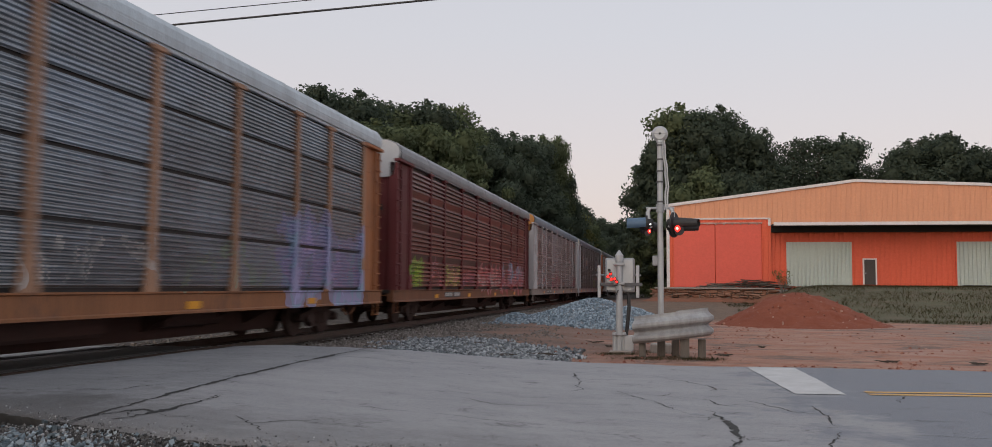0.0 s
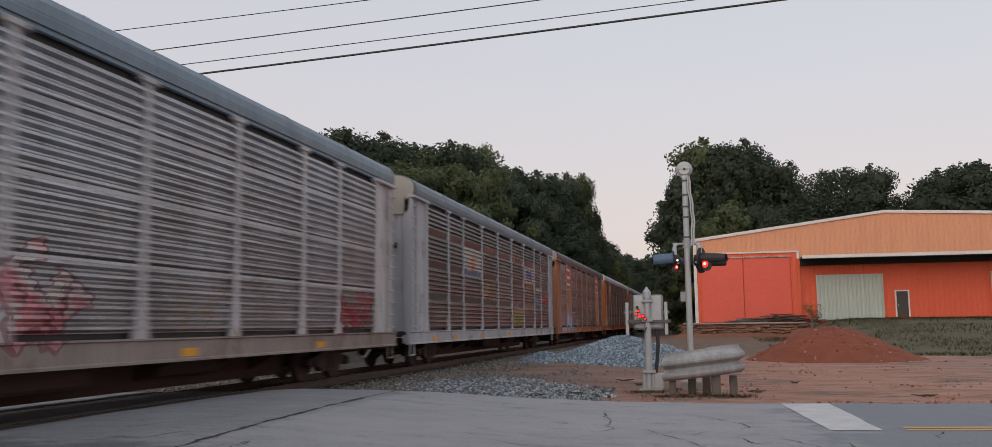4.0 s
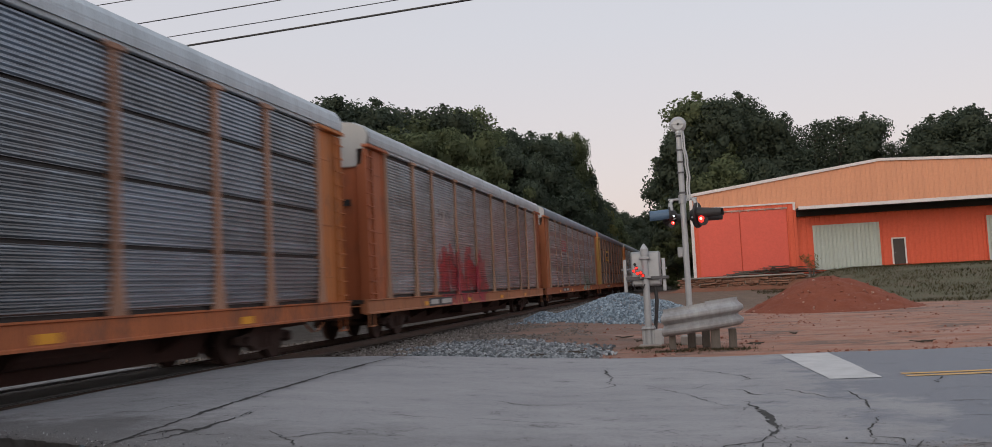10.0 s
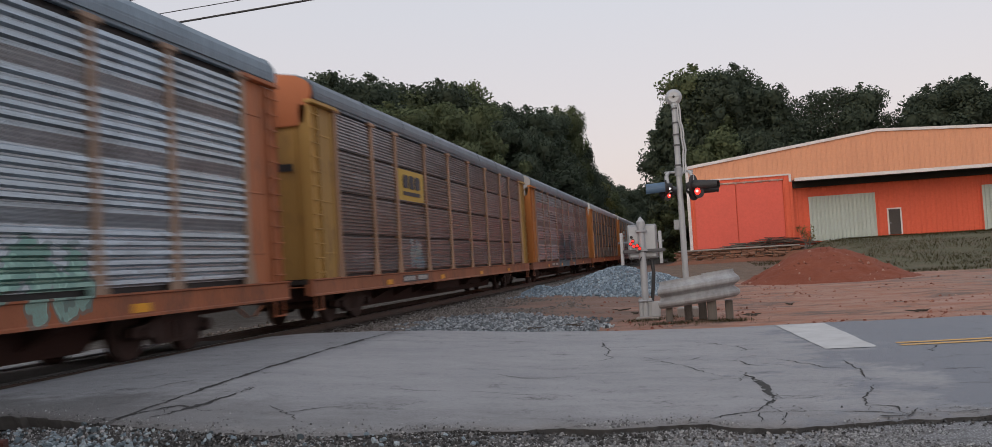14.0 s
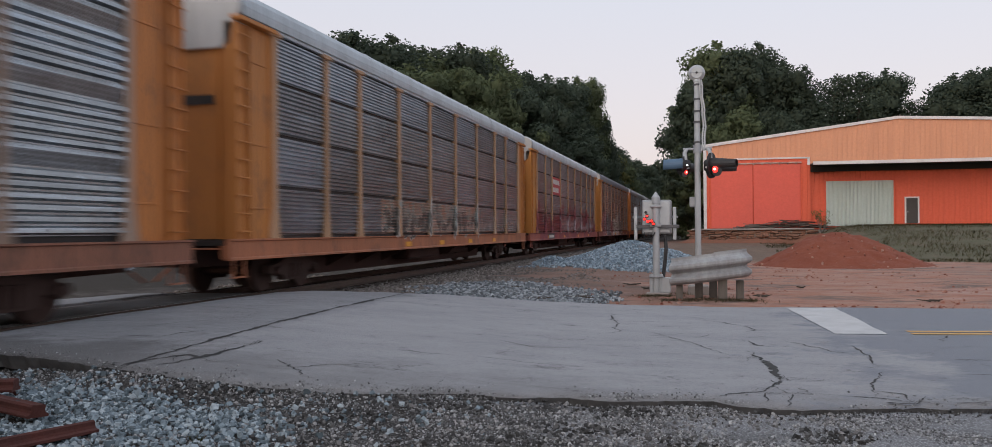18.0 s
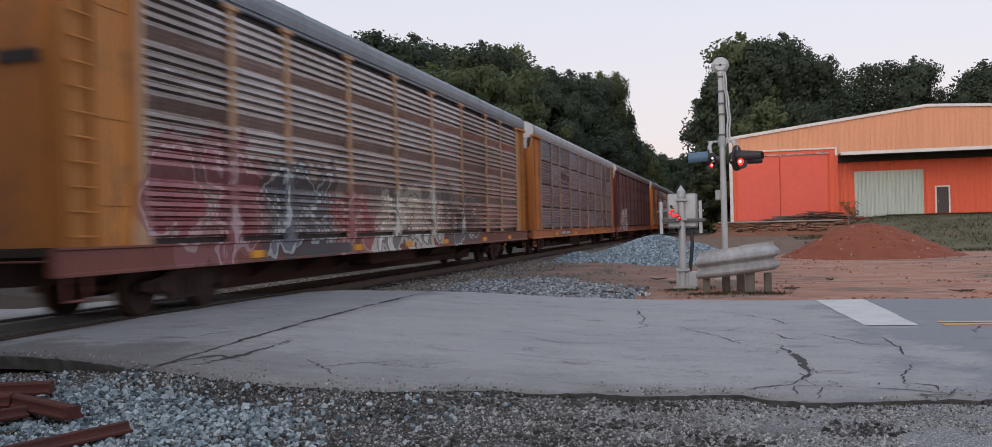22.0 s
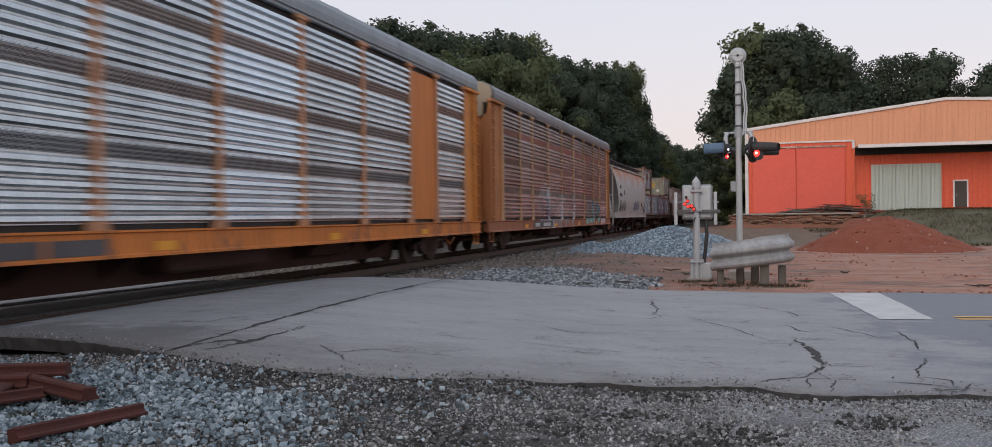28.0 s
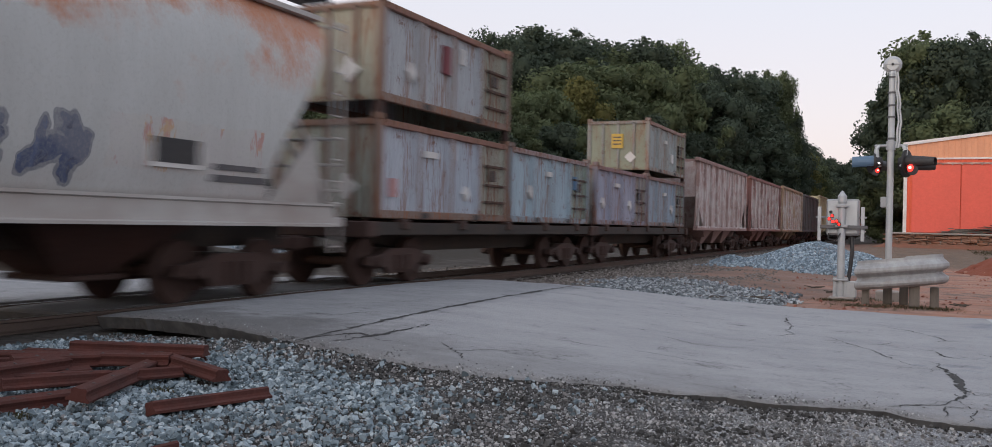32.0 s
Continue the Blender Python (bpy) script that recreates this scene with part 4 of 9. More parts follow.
def spray(n, l, at, c, fine, k, y0, y1, z0, z1, fill, fill2, line, cover, shapes=None, fat=None):
    """Spray paint in the box y0..y1, z0..z1 laid over the colour c: filled strokes with a rim, and a cloud of fill2 behind a full piece."""
    h = z1 - z0
    bold = cover >= 0.6
    r = fat or h * (0.125 if cover >= 0.85 else 0.09 if bold else 0.035)
    pad = r + 0.03
    lines = shapes or scrawl(f"{y0:.1f}/{z0:.1f}/{k}", max(2, min(9, round((y1 - y0) / (0.85 * h)))))
    wob = n.new("ShaderNodeTexNoise")
    wob.inputs["Scale"].default_value, wob.inputs["Detail"].default_value = 1.4 / h * 1.5, 2.0
    l.new(at, wob.inputs["Vector"])
    off = n.new("ShaderNodeVectorMath")
    off.operation = "MULTIPLY_ADD"
    l.new(wob.outputs["Color"], off.inputs[0])
    sway = 0.45 if shapes else 1.0
    off.inputs[1].default_value = (0, 0.6 * h * sway, 0.5 * h * sway)
    l.new(at, off.inputs[2])
    flat = n.new("ShaderNodeVectorMath")
    flat.operation = "MULTIPLY_ADD"
    l.new(off.outputs[0], flat.inputs[0])
    flat.inputs[1].default_value, flat.inputs[2].default_value = (0, 1, 1), (0, -0.3 * h * sway, -0.25 * h * sway)
    least = 9.0
    for pts in lines:
        for (ua, va), (ub, vb) in zip(pts, pts[1:]):
            A = Vector((0, y0 + pad + ua * (y1 - y0 - 2 * pad), z0 + pad + va * (h - 2 * pad)))
            D = Vector((0, y0 + pad + ub * (y1 - y0 - 2 * pad), z0 + pad + vb * (h - 2 * pad))) - A
            g = n.new("ShaderNodeGroup")
            g.node_tree = STROKE
            l.new(flat.outputs[0], g.inputs["P"])
            g.inputs["A"].default_value, g.inputs["D"].default_value, g.inputs["N"].default_value = A, D, D / max(1e-6, D.length_squared)
            if isinstance(least, float):
                g.inputs["Least"].default_value = least
            else:
                l.new(least, g.inputs["Least"])
            least = g.outputs[0]
    xyz = n.new("ShaderNodeSeparateXYZ")
    l.new(at, xyz.inputs[0])
    tone = noise_tex(n, l, at, 1.9, 1, 0.5)
    worn = remap(n, l, fine, 0.3, 0.6, 0.97, 0.72) if bold else remap(n, l, tone, 0.4, 0.6, 0.0, 0.6)
    if cover >= 0.9 and shapes is None:
        cloud = remap(n, l, calc(n, l, "ADD", least, remap(n, l, tone, 0.3, 0.7, -0.22, 0.22)), r + 0.3, r + 0.25, 0, 0.85)
        c = blend(n, l, calc(n, l, "MULTIPLY", cloud, worn), c, fill2)
    if bold:
        lw = 0.028 + 0.022 * h
        rim = remap(n, l, least, r + lw + 0.02, r + lw)
        c = blend(n, l, calc(n, l, "MULTIPLY", calc(n, l, "MULTIPLY", rim, worn), 0.7), c, line)
        up = calc(n, l, "ADD", remap(n, l, xyz.outputs[2], z0, z1), remap(n, l, tone, 0.3, 0.7, -0.35, 0.35))
        paint = blend(n, l, remap(n, l, up, 0.35, 0.65), fill, fill2)
        slash = noise_tex(n, l, flat.outputs[0], 2.2 / h, 2, 0.5, (0, 1.6, 0.8), 1.2)
        paint = blend(n, l, remap(n, l, slash, 0.56, 0.6, 0, 0.2 if shapes else 0.75), paint, line)
        paint = blend(n, l, remap(n, l, slash, 0.4, 0.36, 0, 0.6), paint, shade(fill, 1.5))
    else:
        paint = line if cover < 0.45 else fill
    body = remap(n, l, least, r + 0.015, r)
    return blend(n, l, calc(n, l, "MULTIPLY", body, worn), c, paint)


def block(n, l, at, c, fine, k, y0, y1, z0, z1, col, col2, cover):
    """A roughly painted field over the colour c, mottled with col2; worn through in streaks where cover is below 1."""
    xyz = n.new("ShaderNodeSeparateXYZ")
    l.new(at, xyz.inputs[0])
    lap = remap(n, l, noise_tex(n, l, at, 2.5, 3, 0.6), 0.3, 0.7, -0.05, 0.05)
    y, z = calc(n, l, "ADD", xyz.outputs[1], lap), calc(n, l, "ADD", xyz.outputs[2], lap)
    inside = calc(n, l, "MULTIPLY", calc(n, l, "MULTIPLY", remap(n, l, y, y0 - 0.02, y0), remap(n, l, y, y1 + 0.02, y1)), calc(n, l, "MULTIPLY", remap(n, l, z, z0 - 0.02, z0), remap(n, l, z, z1 + 0.02, z1)))
    if cover < 1:
        rub = noise_tex(n, l, at, 1.3 + 0.1 * k, 6, 0.75, (1, 1.6, 0.5))
        inside = calc(n, l, "MULTIPLY", inside, remap(n, l, rub, 0.62 - 0.25 * cover, 0.68 - 0.25 * cover, 0.1, 1.0))
    mottle = noise_tex(n, l, at, 2.2 + 0.3 * k, 3, 0.6)
    paint = blend(n, l, remap(n, l, mottle, 0.47, 0.55), col, col2)
    return blend(n, l, calc(n, l, "MULTIPLY", inside, remap(n, l, fine, 0.3, 0.65, 0.97, 0.7)), c, paint)


def rust_paint(name, col, space, rust=0.35, tags=(), rough=0.6, metal=0.0, ribs=0.0, blocks=(), dark_bands=(), band_dark=0.9):
    """Weathered paint in the car's own space, with streaks, wear spots, painted sheen and darkened bands, and spray
    paint as given by tags.
    """
    m, n, l, b = node_mat(name)
    at = coords(n, l, space)
    streak = noise_tex(n, l, at, 1.0, 5, 0.7, (1, 1.6, 0.25))
    blotch = noise_tex(n, l, at, 0.9, 5, 0.65)
    fine = noise_tex(n, l, at, 22, 4, 0.7)
    c = blend(n, l, remap(n, l, streak, 0.35, 0.7, 0, 0.7), col, shade(col, 0.62))
    c = blend(n, l, remap(n, l, blotch, 0.52, 0.72, 0, rust), c, (0.12, 0.06, 0.04))
    c = blend(n, l, remap(n, l, fine, 0.5, 0.75, 0, 0.4), c, shade(col, 0.55))
    info = n.new("ShaderNodeObjectInfo")
    tint = (min(1, col[0] * 1.14), min(1, col[1] * 1.22), min(1, col[2] * 1.32))
    c = blend(n, l, remap(n, l, info.outputs["Random"], 0.55, 1.0, 0, 0.65 * ribs if ribs else 0.4), c, shade(col, 0.5))
    c = blend(n, l, remap(n, l, info.outputs["Random"], 0.4, 0.0, 0, 0.75 * ribs if ribs else 0.2), c, tint)
    if ribs:
        # painted sheen: bright and dull reflections of the metal put into the colour
        sheen = noise_tex(n, l, at, 0.45, 4, 0.6, (1, 0.8, 1.4))
        c = blend(n, l, remap(n, l, sheen, 0.52, 0.7, 0, 0.6 * ribs), c, tint)
        c = blend(n, l, remap(n, l, sheen, 0.45, 0.3, 0, 0.7 * ribs), c, shade(col, 0.45))
        # light and dark streaks along the ribs: dirt mixed with painted highlights
        rib_sheen = noise_tex(n, l, at, 1.0, 3, 0.6, (0, 0.35, 8.0))
        c = blend(n, l, remap(n, l, rib_sheen, 0.54, 0.66, 0, 0.5 * ribs), c, shade(tint, 1.25))
        c = blend(n, l, remap(n, l, rib_sheen, 0.46, 0.34, 0, 0.45 * ribs), c, shade(col, 0.5))
        smear_sheen = noise_tex(n, l, at, 1.3, 6, 0.75, (1, 0.8, 4.5))
        c = blend(n, l, remap(n, l, smear_sheen, 0.58, 0.68, 0, 0.55 * ribs), c, shade(tint, 1.35))
        c = blend(n, l, remap(n, l, smear_sheen, 0.42, 0.34, 0, 0.6 * ribs), c, shade(col, 0.4))
    if dark_bands:
        # flat bands darkened with fine dots: reflected dark ground put into the colour
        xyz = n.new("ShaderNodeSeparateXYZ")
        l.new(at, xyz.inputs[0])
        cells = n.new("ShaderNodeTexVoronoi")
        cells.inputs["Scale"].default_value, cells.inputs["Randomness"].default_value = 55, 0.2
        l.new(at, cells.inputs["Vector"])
        dots = remap(n, l, cells.outputs["Distance"], 0.55, 0.40, 0.1, band_dark)
        for z0, z1 in dark_bands:
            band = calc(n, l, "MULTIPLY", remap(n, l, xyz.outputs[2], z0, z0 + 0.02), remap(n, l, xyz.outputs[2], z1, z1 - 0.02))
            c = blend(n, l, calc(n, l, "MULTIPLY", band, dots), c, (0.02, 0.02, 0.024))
    for k, field in enumerate(blocks):
        c = block(n, l, at, c, fine, k, *field)
    for k, tag in enumerate(tags):
        c = spray(n, l, at, c, fine, k, *tag)
    l.new(c, b.inputs["Base Color"])
    b.inputs["Roughness"].default_value = rough
    b.inputs["Metallic"].default_value = metal
    relief(n, l, b, fine, 0.15, 0.006)
    return m


def panel_mesh(w, h, ribs, depth, bands=()):
    """A ribbed steel panel w long and h high, facing +x, its foot at the origin; bands are flat stretches (z0, z1)."""
    def build(bm):
        step = h / ribs
        cuts = [(0.0, 0.0)]
        for i in range(ribs):
            z = i * step
            if any(a < z + step * 0.5 < b for a, b in bands):
                # a flat band that leans out at its head
                if not any(a < z - step * 0.5 < b for a, b in bands):
                    cuts.append((z + step * 0.1, 0.0))
                if not any(a < z + step * 1.5 < b for a, b in bands):
                    cuts += [(z + step * 0.5, depth * 0.7), (z + step * 0.88, depth * 0.62), (z + step * 0.97, 0.0)]
                continue
            low, high, lean = (0.30, 0.72, 0.88) if bands else (0.38, 0.66, 0.97)
            cuts += [(z + step * 0.10, 0), (z + step * low, depth), (z + step * high, depth * lean), (z + step * 0.91, 0)]
        cuts.append((h, 0.0))
        rows = [(bm.verts.new((d, -w / 2, z)), bm.verts.new((d, w / 2, z))) for z, d in cuts]
        for a, b in zip(rows, rows[1:]):
            bm.faces.new((a[0], a[1], b[1], b[0]))
        back = [(bm.verts.new((-0.02, -w / 2, z)), bm.verts.new((-0.02, w / 2, z))) for z in (0, h)]
        bm.faces.new((back[0][1], back[0][0], back[1][0], back[1][1]))
        bm.faces.new((rows[0][0], rows[0][1], back[0][1], back[0][0]))
        bm.faces.new((rows[-1][1], rows[-1][0], back[1][0], back[1][1]))
    return shared(f"side_panel/{w:.3f}/{h:.3f}/{ribs}/{depth}/{len(bands)}", build)


def truck_parts(parent, y, spin):
    """A four-wheel truck under a car; wheelsets go into spin so that they can turn."""
    tr = new("truck")
    tr.parent = parent
    tr.matrix_basis = pose(0, y, 0)

    def frame_side(bm):
        prof = [(-1.25, 0.42), (-1.2, 0.56), (-0.75, 0.62), (-0.45, 0.72), (0.45, 0.72), (0.75, 0.62), (1.2, 0.56), (1.25, 0.42), (1.0, 0.36), (0.72, 0.44), (0.5, 0.24), (-0.5, 0.24), (-0.72, 0.44), (-1.0, 0.36)]
        sweep(bm, prof, [(Vector((x, 0, 0)), Vector((0, 1, 0)), Vector((0, 0, 1))) for x in (-0.09, 0.09)])
        for dy in (-0.2, 0, 0.2):
            rod(bm, (0.1, dy, 0.3), (0.1, dy, 0.6), 0.07, None, 8)
        for dy in (-0.92, 0.92):
            rod(bm, (0.05, dy, 0.46), (0.2, dy, 0.46), 0.12, 0.09, 10)

    me = shared("truck_side_frame", frame_side)
    for s in (-1, 1):
        piece("side_frame", me, M["rustdark"], tr, pose(s * 1.0, 0, 0, 0, 0, 0 if s > 0 else 180))
    me = shared("bolster", lambda bm: box(bm, -0.95, 0.95, -0.2, 0.2, 0.45, 0.72, 0.03))
    piece("bolster", me, M["under"], tr)

    def wheels(bm):
        for s in (-1, 1):
            a, c = s * 0.66, s * 0.79
            rod(bm, (a - s * 0.02, 0, 0), (a + s * 0.02, 0, 0), 0.485, 0.485, 28)
            rod(bm, (a + s * 0.02, 0, 0), (c, 0, 0), 0.462, 0.45, 28)
            rod(bm, (c, 0, 0), (c + s * 0.03, 0, 0), 0.14, 0.12, 12)
            for k in range(3):
                q = 2.1 * k
                box(bm, c - 0.01, c + 0.012, math.cos(q) * 0.27 - 0.04, math.cos(q) * 0.27 + 0.04, math.sin(q) * 0.27 - 0.04, math.sin(q) * 0.27 + 0.04)
        rod(bm, (-0.95, 0, 0), (0.95, 0, 0), 0.085, None, 10)

    me = shared("wheelset", wheels)
    for dy in (-0.92, 0.92):
        w = piece("wheelset", me, M["rustdark"], tr, pose(0, dy, 0.462))
        spin.append(w)
    return tr


def coupler(parent, y, s):
    def build(bm):
        box(bm, -0.1, 0.1, 0, 0.62, 0.72, 0.92, 0.02)
        box(bm, -0.17, 0.15, 0.5, 0.78, 0.68, 0.96, 0.04)
    me = shared("coupler", build)
    return piece("coupler", me, M["rustdark"], parent, pose(0, y, 0, 0, 0, 0 if s > 0 else 180))


SPIN = {}
M["redunder"] = surface("rusty_red_underframe", (0.055, 0.022, 0.016), (0.03, 0.017, 0.014), 0.9, 0, 1.2, 18)


def autorack(cfg):
    """One enclosed car carrier, 28.6 m over couplers, in its own space with the rail top at z = 0."""
    car = thing("autorack_car", cfg["label"], "train car", group="freight train cars")
    tags = cfg.get("tags", ())
    paint = rust_paint("car_paint", cfg["paint"], car, cfg.get("rust", 0.35), tags if cfg.get("solid") else ())
    endp = rust_paint("end_paint", cfg.get("end", cfg["paint"]), car, 0.6, ())
    sheet = rust_paint("side_sheet", cfg["sheet"], car, cfg.get("dirt", 0.3), tags, 0.34, cfg.get("metal", 0.72), cfg.get("grime_sheen", 1.0), cfg.get("blocks", ()), [(1.25 + a, 1.25 + b) for a, b in cfg.get("bands", ())], cfg.get("band_dark", 0.38))
    sill = rust_paint("sill_paint", cfg.get("sill", cfg["paint"]), car, 0.8, [g for g in tags if g[2] < 1.12])
    pc = cfg["paint"]
    fade = cfg.get("fade", 0.45 if pc[0] > 1.5 * pc[2] and pc[0] > 0.25 else 0.0)
    post_paint = rust_paint("post_paint", tuple(a + (b - a) * fade for a, b in zip(pc, (0.46, 0.35, 0.26))), car, 0.3, tags)
    roof = rust_paint("roof_sheet", cfg["roof"], car, 0.12, (), 0.5, 0.1)
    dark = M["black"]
    # side sills, floor, centre sill
    for s in (1, -1):
        def sill_mesh(bm):
            along_y(bm, [(1.46, 0.76), (1.585, 0.76), (1.585, 0.80), (1.56, 0.82), (1.56, 1.11), (1.6, 1.13), (1.6, 1.16), (1.46, 1.16)], -13.7, 13.7, 1)
        piece("side_sill", shared("side_sill", sill_mesh), sill, car, pose(0, 0, 0, 0, 0, 0 if s > 0 else 180))
    piece("deck", shared("deck", lambda bm: box(bm, -1.46, 1.46, -13.6, 13.6, 1.04, 1.14)), M["under"], car)

    def spine(bm):
        prof = [(-13.4, 1.04), (13.4, 1.04), (13.4, 0.62), (8.75, 0.56), (8.4, 0.24), (-8.4, 0.24), (-8.75, 0.56), (-13.4, 0.62)]
        sweep(bm, prof, [(Vector((x, 0, 0)), Vector((0, 1, 0)), Vector((0, 0, 1))) for x in (-0.5, 0.5)])

    def gusset(bm):
        sweep(bm, [(0.5, 0.4), (0.5, 1.0), (1.44, 1.0), (1.44, 0.86)], [(Vector((0, yy, 0)), Vector((1, 0, 0)), Vector((0, 0, 1))) for yy in (-0.04, 0.04)])

    under = M["redunder"]
    piece("centre_sill", shared("centre_sill", spine), under, car)
    for k in range(8):
        piece("gusset", shared("gusset", gusset), under, car, pose(0, -7 + 2 * k, 0))
    for k in range(9):
        piece("cross_beam", shared("cross_beam", lambda bm: box(bm, -1.42, 1.42, -0.06, 0.06, 0.84, 1.04)), under, car, pose(0, -8 + 2 * k, 0))
    piece("equipment_box", shared("equipment_box", lambda bm: box(bm, 0.505, 1.1, -2.2, 1.0, 0.42, 0.82, 0.06)), under, car)
    piece("air_tank", shared("air_tank", lambda bm: rod(bm, (0.75, 3.0, 0.66), (0.75, 5.2, 0.66), 0.2, None, 10)), under, car)
    # side sheets between the posts
    tiers, ribs, depth = cfg["tiers"], cfg["ribs"], cfg.get("depth", 0.022)
    solid = cfg.get("solid", ())
    for a, b in zip(POSTS, POSTS[1:]):
        bay = POSTS.index(a)
        for k, (z0, z1) in enumerate(tiers):
            if (bay, k) in solid:
                def flat(bm, w=b - a - 0.1, h=z1 - z0):
                    box(bm, -0.02, 0.03, -w / 2, w / 2, 0, h, 0.006)
                piece("plain_panel", shared(f"plain_panel/{b-a:.2f}/{z1-z0:.2f}", flat), paint, car, pose(1.52, (a + b) / 2, z0))
                continue
            me = panel_mesh(b - a - 0.1, z1 - z0, ribs, depth, cfg.get("bands", ()))
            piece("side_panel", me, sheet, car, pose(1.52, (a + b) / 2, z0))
            for z in cfg.get("strips", ()):
                bm_key = f"band_strip/{b - a:.2f}"
                piece("band_strip", shared(bm_key, lambda bm, w=b - a - 0.12: box(bm, 0, 0.008, -w / 2, w / 2, -0.05, 0.05)), paint, car, pose(1.562, (a + b) / 2, z))
    # black sheet added as painted shade behind the gaps, plain far side
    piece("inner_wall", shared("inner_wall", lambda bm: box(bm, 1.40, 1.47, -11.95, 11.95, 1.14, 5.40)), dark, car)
    me = panel_mesh(23.9, 4.24, 30, 0.03)
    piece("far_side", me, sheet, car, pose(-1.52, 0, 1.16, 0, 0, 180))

    def post(bm):
        sweep(bm, [(1.47, -0.082), (1.6, -0.082), (1.6, 0.082), (1.47, 0.082)], [(Vector((0, 0, z)), Vector((1, 0, 0)), Vector((0, 1, 0))) for z in (1.16, 5.3)])
        for s in (-1, 1):
            f = [bm.verts.new(p) for p in ((1.595, s * 0.08, 1.16), (1.595, s * 0.21, 1.16), (1.595, s * 0.16, 1.45), (1.595, s * 0.08, 1.85))]
            g = [bm.verts.new((1.54, v.co.y, v.co.z)) for v in f]
            bm.faces.new(f)
            bm.faces.new(g[::-1])
            for i in range(4):
                j = (i + 1) % 4
                bm.faces.new((f[i], f[j], g[j], g[i]))
        box(bm, 1.5, 1.63, -0.24, 0.24, 5.26, 5.36, 0.015)

    me = shared("side_post", post)
    for y in POSTS:
        piece("side_post", me, post_paint, car, pose(0, y, 0))
    for y in POSTS[::3]:
        piece("side_post", me, paint, car, pose(0, y, 0, 0, 0, 180))
    piece("top_rail", shared("top_rail", lambda bm: (box(bm, 1.5, 1.6, -13.1, 13.1, 5.33, 5.43, 0.012), box(bm, -1.6, -1.5, -13.1, 13.1, 5.33, 5.43, 0.012))), cfg.get("rail_mat") or roof, car)

    def roof_mesh(bm):
        arc = [(1.63, 5.46), (1.64, 5.58), (1.61, 5.74), (1.50, 5.88), (1.22, 6.0), (0.7, 6.08), (0, 6.12)]
        prof = arc + [(-x, z) for x, z in arc[-2::-1]]
        prof += [(x, z - 0.05) for x, z in prof[::-1]]
        along_y(bm, prof, -13.32, 13.32, 1)
        for k in range(9):
            y = -13.2 + 26.4 * k / 8
            along_y(bm, [(x * 1.004, z + 0.014) for x, z in prof[:13]] + [(x, z) for x, z in prof[12::-1]], y - 0.03, y + 0.03, 1)
    piece("roof", shared("roof", roof_mesh, ), roof, car)
    # ends: roof cap, folding doors, ladders
    cap = rust_paint("roof_end_sheet", cfg.get("cap", (0.55, 0.55, 0.55)), car, 0.15, ())

    def cap_mesh(bm):
        arc = [(1.2, 4.78), (1.42, 4.86), (1.5, 5.3), (1.60, 5.46), (1.61, 5.58), (1.58, 5.72), (1.47, 5.85), (1.2, 5.97), (0.7, 6.05), (0, 6.09)]
        prof = arc + [(-x, z) for x, z in arc[-2::-1]]
        sweep(bm, prof, [(Vector((0, y, 0)), Vector((1, 0, 0)), Vector((0, 0, 1))) for y in (12.95, 13.44)])

    def end_door(bm):
        prof = [(-1.30, 13.2), (-1.30, 13.36)]
        for x in (-1.12, 0.0, 1.12):
            prof += [(x - 0.05, 13.36), (x - 0.04, 13.385), (x + 0.04, 13.385), (x + 0.05, 13.36)]
        prof += [(1.30, 13.36), (1.30, 13.2)]
        sweep(bm, prof, [(Vector((0, 0, z)), Vector((1, 0, 0)), Vector((0, 1, 0))) for z in (1.16, 4.8)])

    def door_slot(bm):
        box(bm, 0.35, 1.05, 13.37, 13.392, 3.72, 3.9)

    def end_side(bm):
        prof = [(1.40, 11.98), (1.55, 11.98), (1.55, 12.10), (1.51, 12.12), (1.51, 12.86), (1.55, 12.88), (1.55, 12.93), (1.28, 12.93), (1.28, 12.0)]
        sweep(bm, prof, [(Vector((0, 0, z)), Vector((1, 0, 0)), Vector((0, 1, 0))) for z in (1.16, 5.28)])

    # black box fills the gap by the corner post as painted shade
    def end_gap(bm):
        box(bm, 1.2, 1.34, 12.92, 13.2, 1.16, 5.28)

    def end_lip(bm):
        box(bm, 1.44, 1.655, 11.9, 13.46, 5.29, 5.38, 0.012)

    def end_bar(bm):
        box(bm, 1.5, 1.525, 12.16, 12.80, -0.02, 0.02, 0.006)

    def stencil(bm):
        box(bm, 1.5, 1.504, 12.3, 12.7, -0.05, 0.05)

    def stencil_row(bm):
        box(bm, 1.5, 1.504, 12.36, 12.62, -0.025, 0.025)

    def end_post(bm):
        prof = [(1.30, 13.04), (1.56, 13.04), (1.56, 13.08), (1.52, 13.08), (1.52, 13.40), (1.56, 13.40), (1.56, 13.44), (1.30, 13.44)]
        sweep(bm, prof, [(Vector((0, 0, z)), Vector((1, 0, 0)), Vector((0, 1, 0))) for z in (1.10, 5.26)])

    def rung(bm):
        bar = [(1.56, 13.05), (1.60, 13.05), (1.60, 13.43), (1.56, 13.43)]
        for a, b in zip(bar, bar[1:]):
            rod(bm, (*a, 0), (*b, 0), 0.017, None, 6)

    def step(bm):
        box(bm, 1.3, 1.5, 13.05, 13.6, 0.78, 1.12, 0.02)
        for y in (13.1, 13.5):
            box(bm, 1.5, 1.53, y - 0.02, y + 0.02, 0.42, 0.9)
        box(bm, 1.48, 1.56, 13.08, 13.52, 0.42, 0.45)
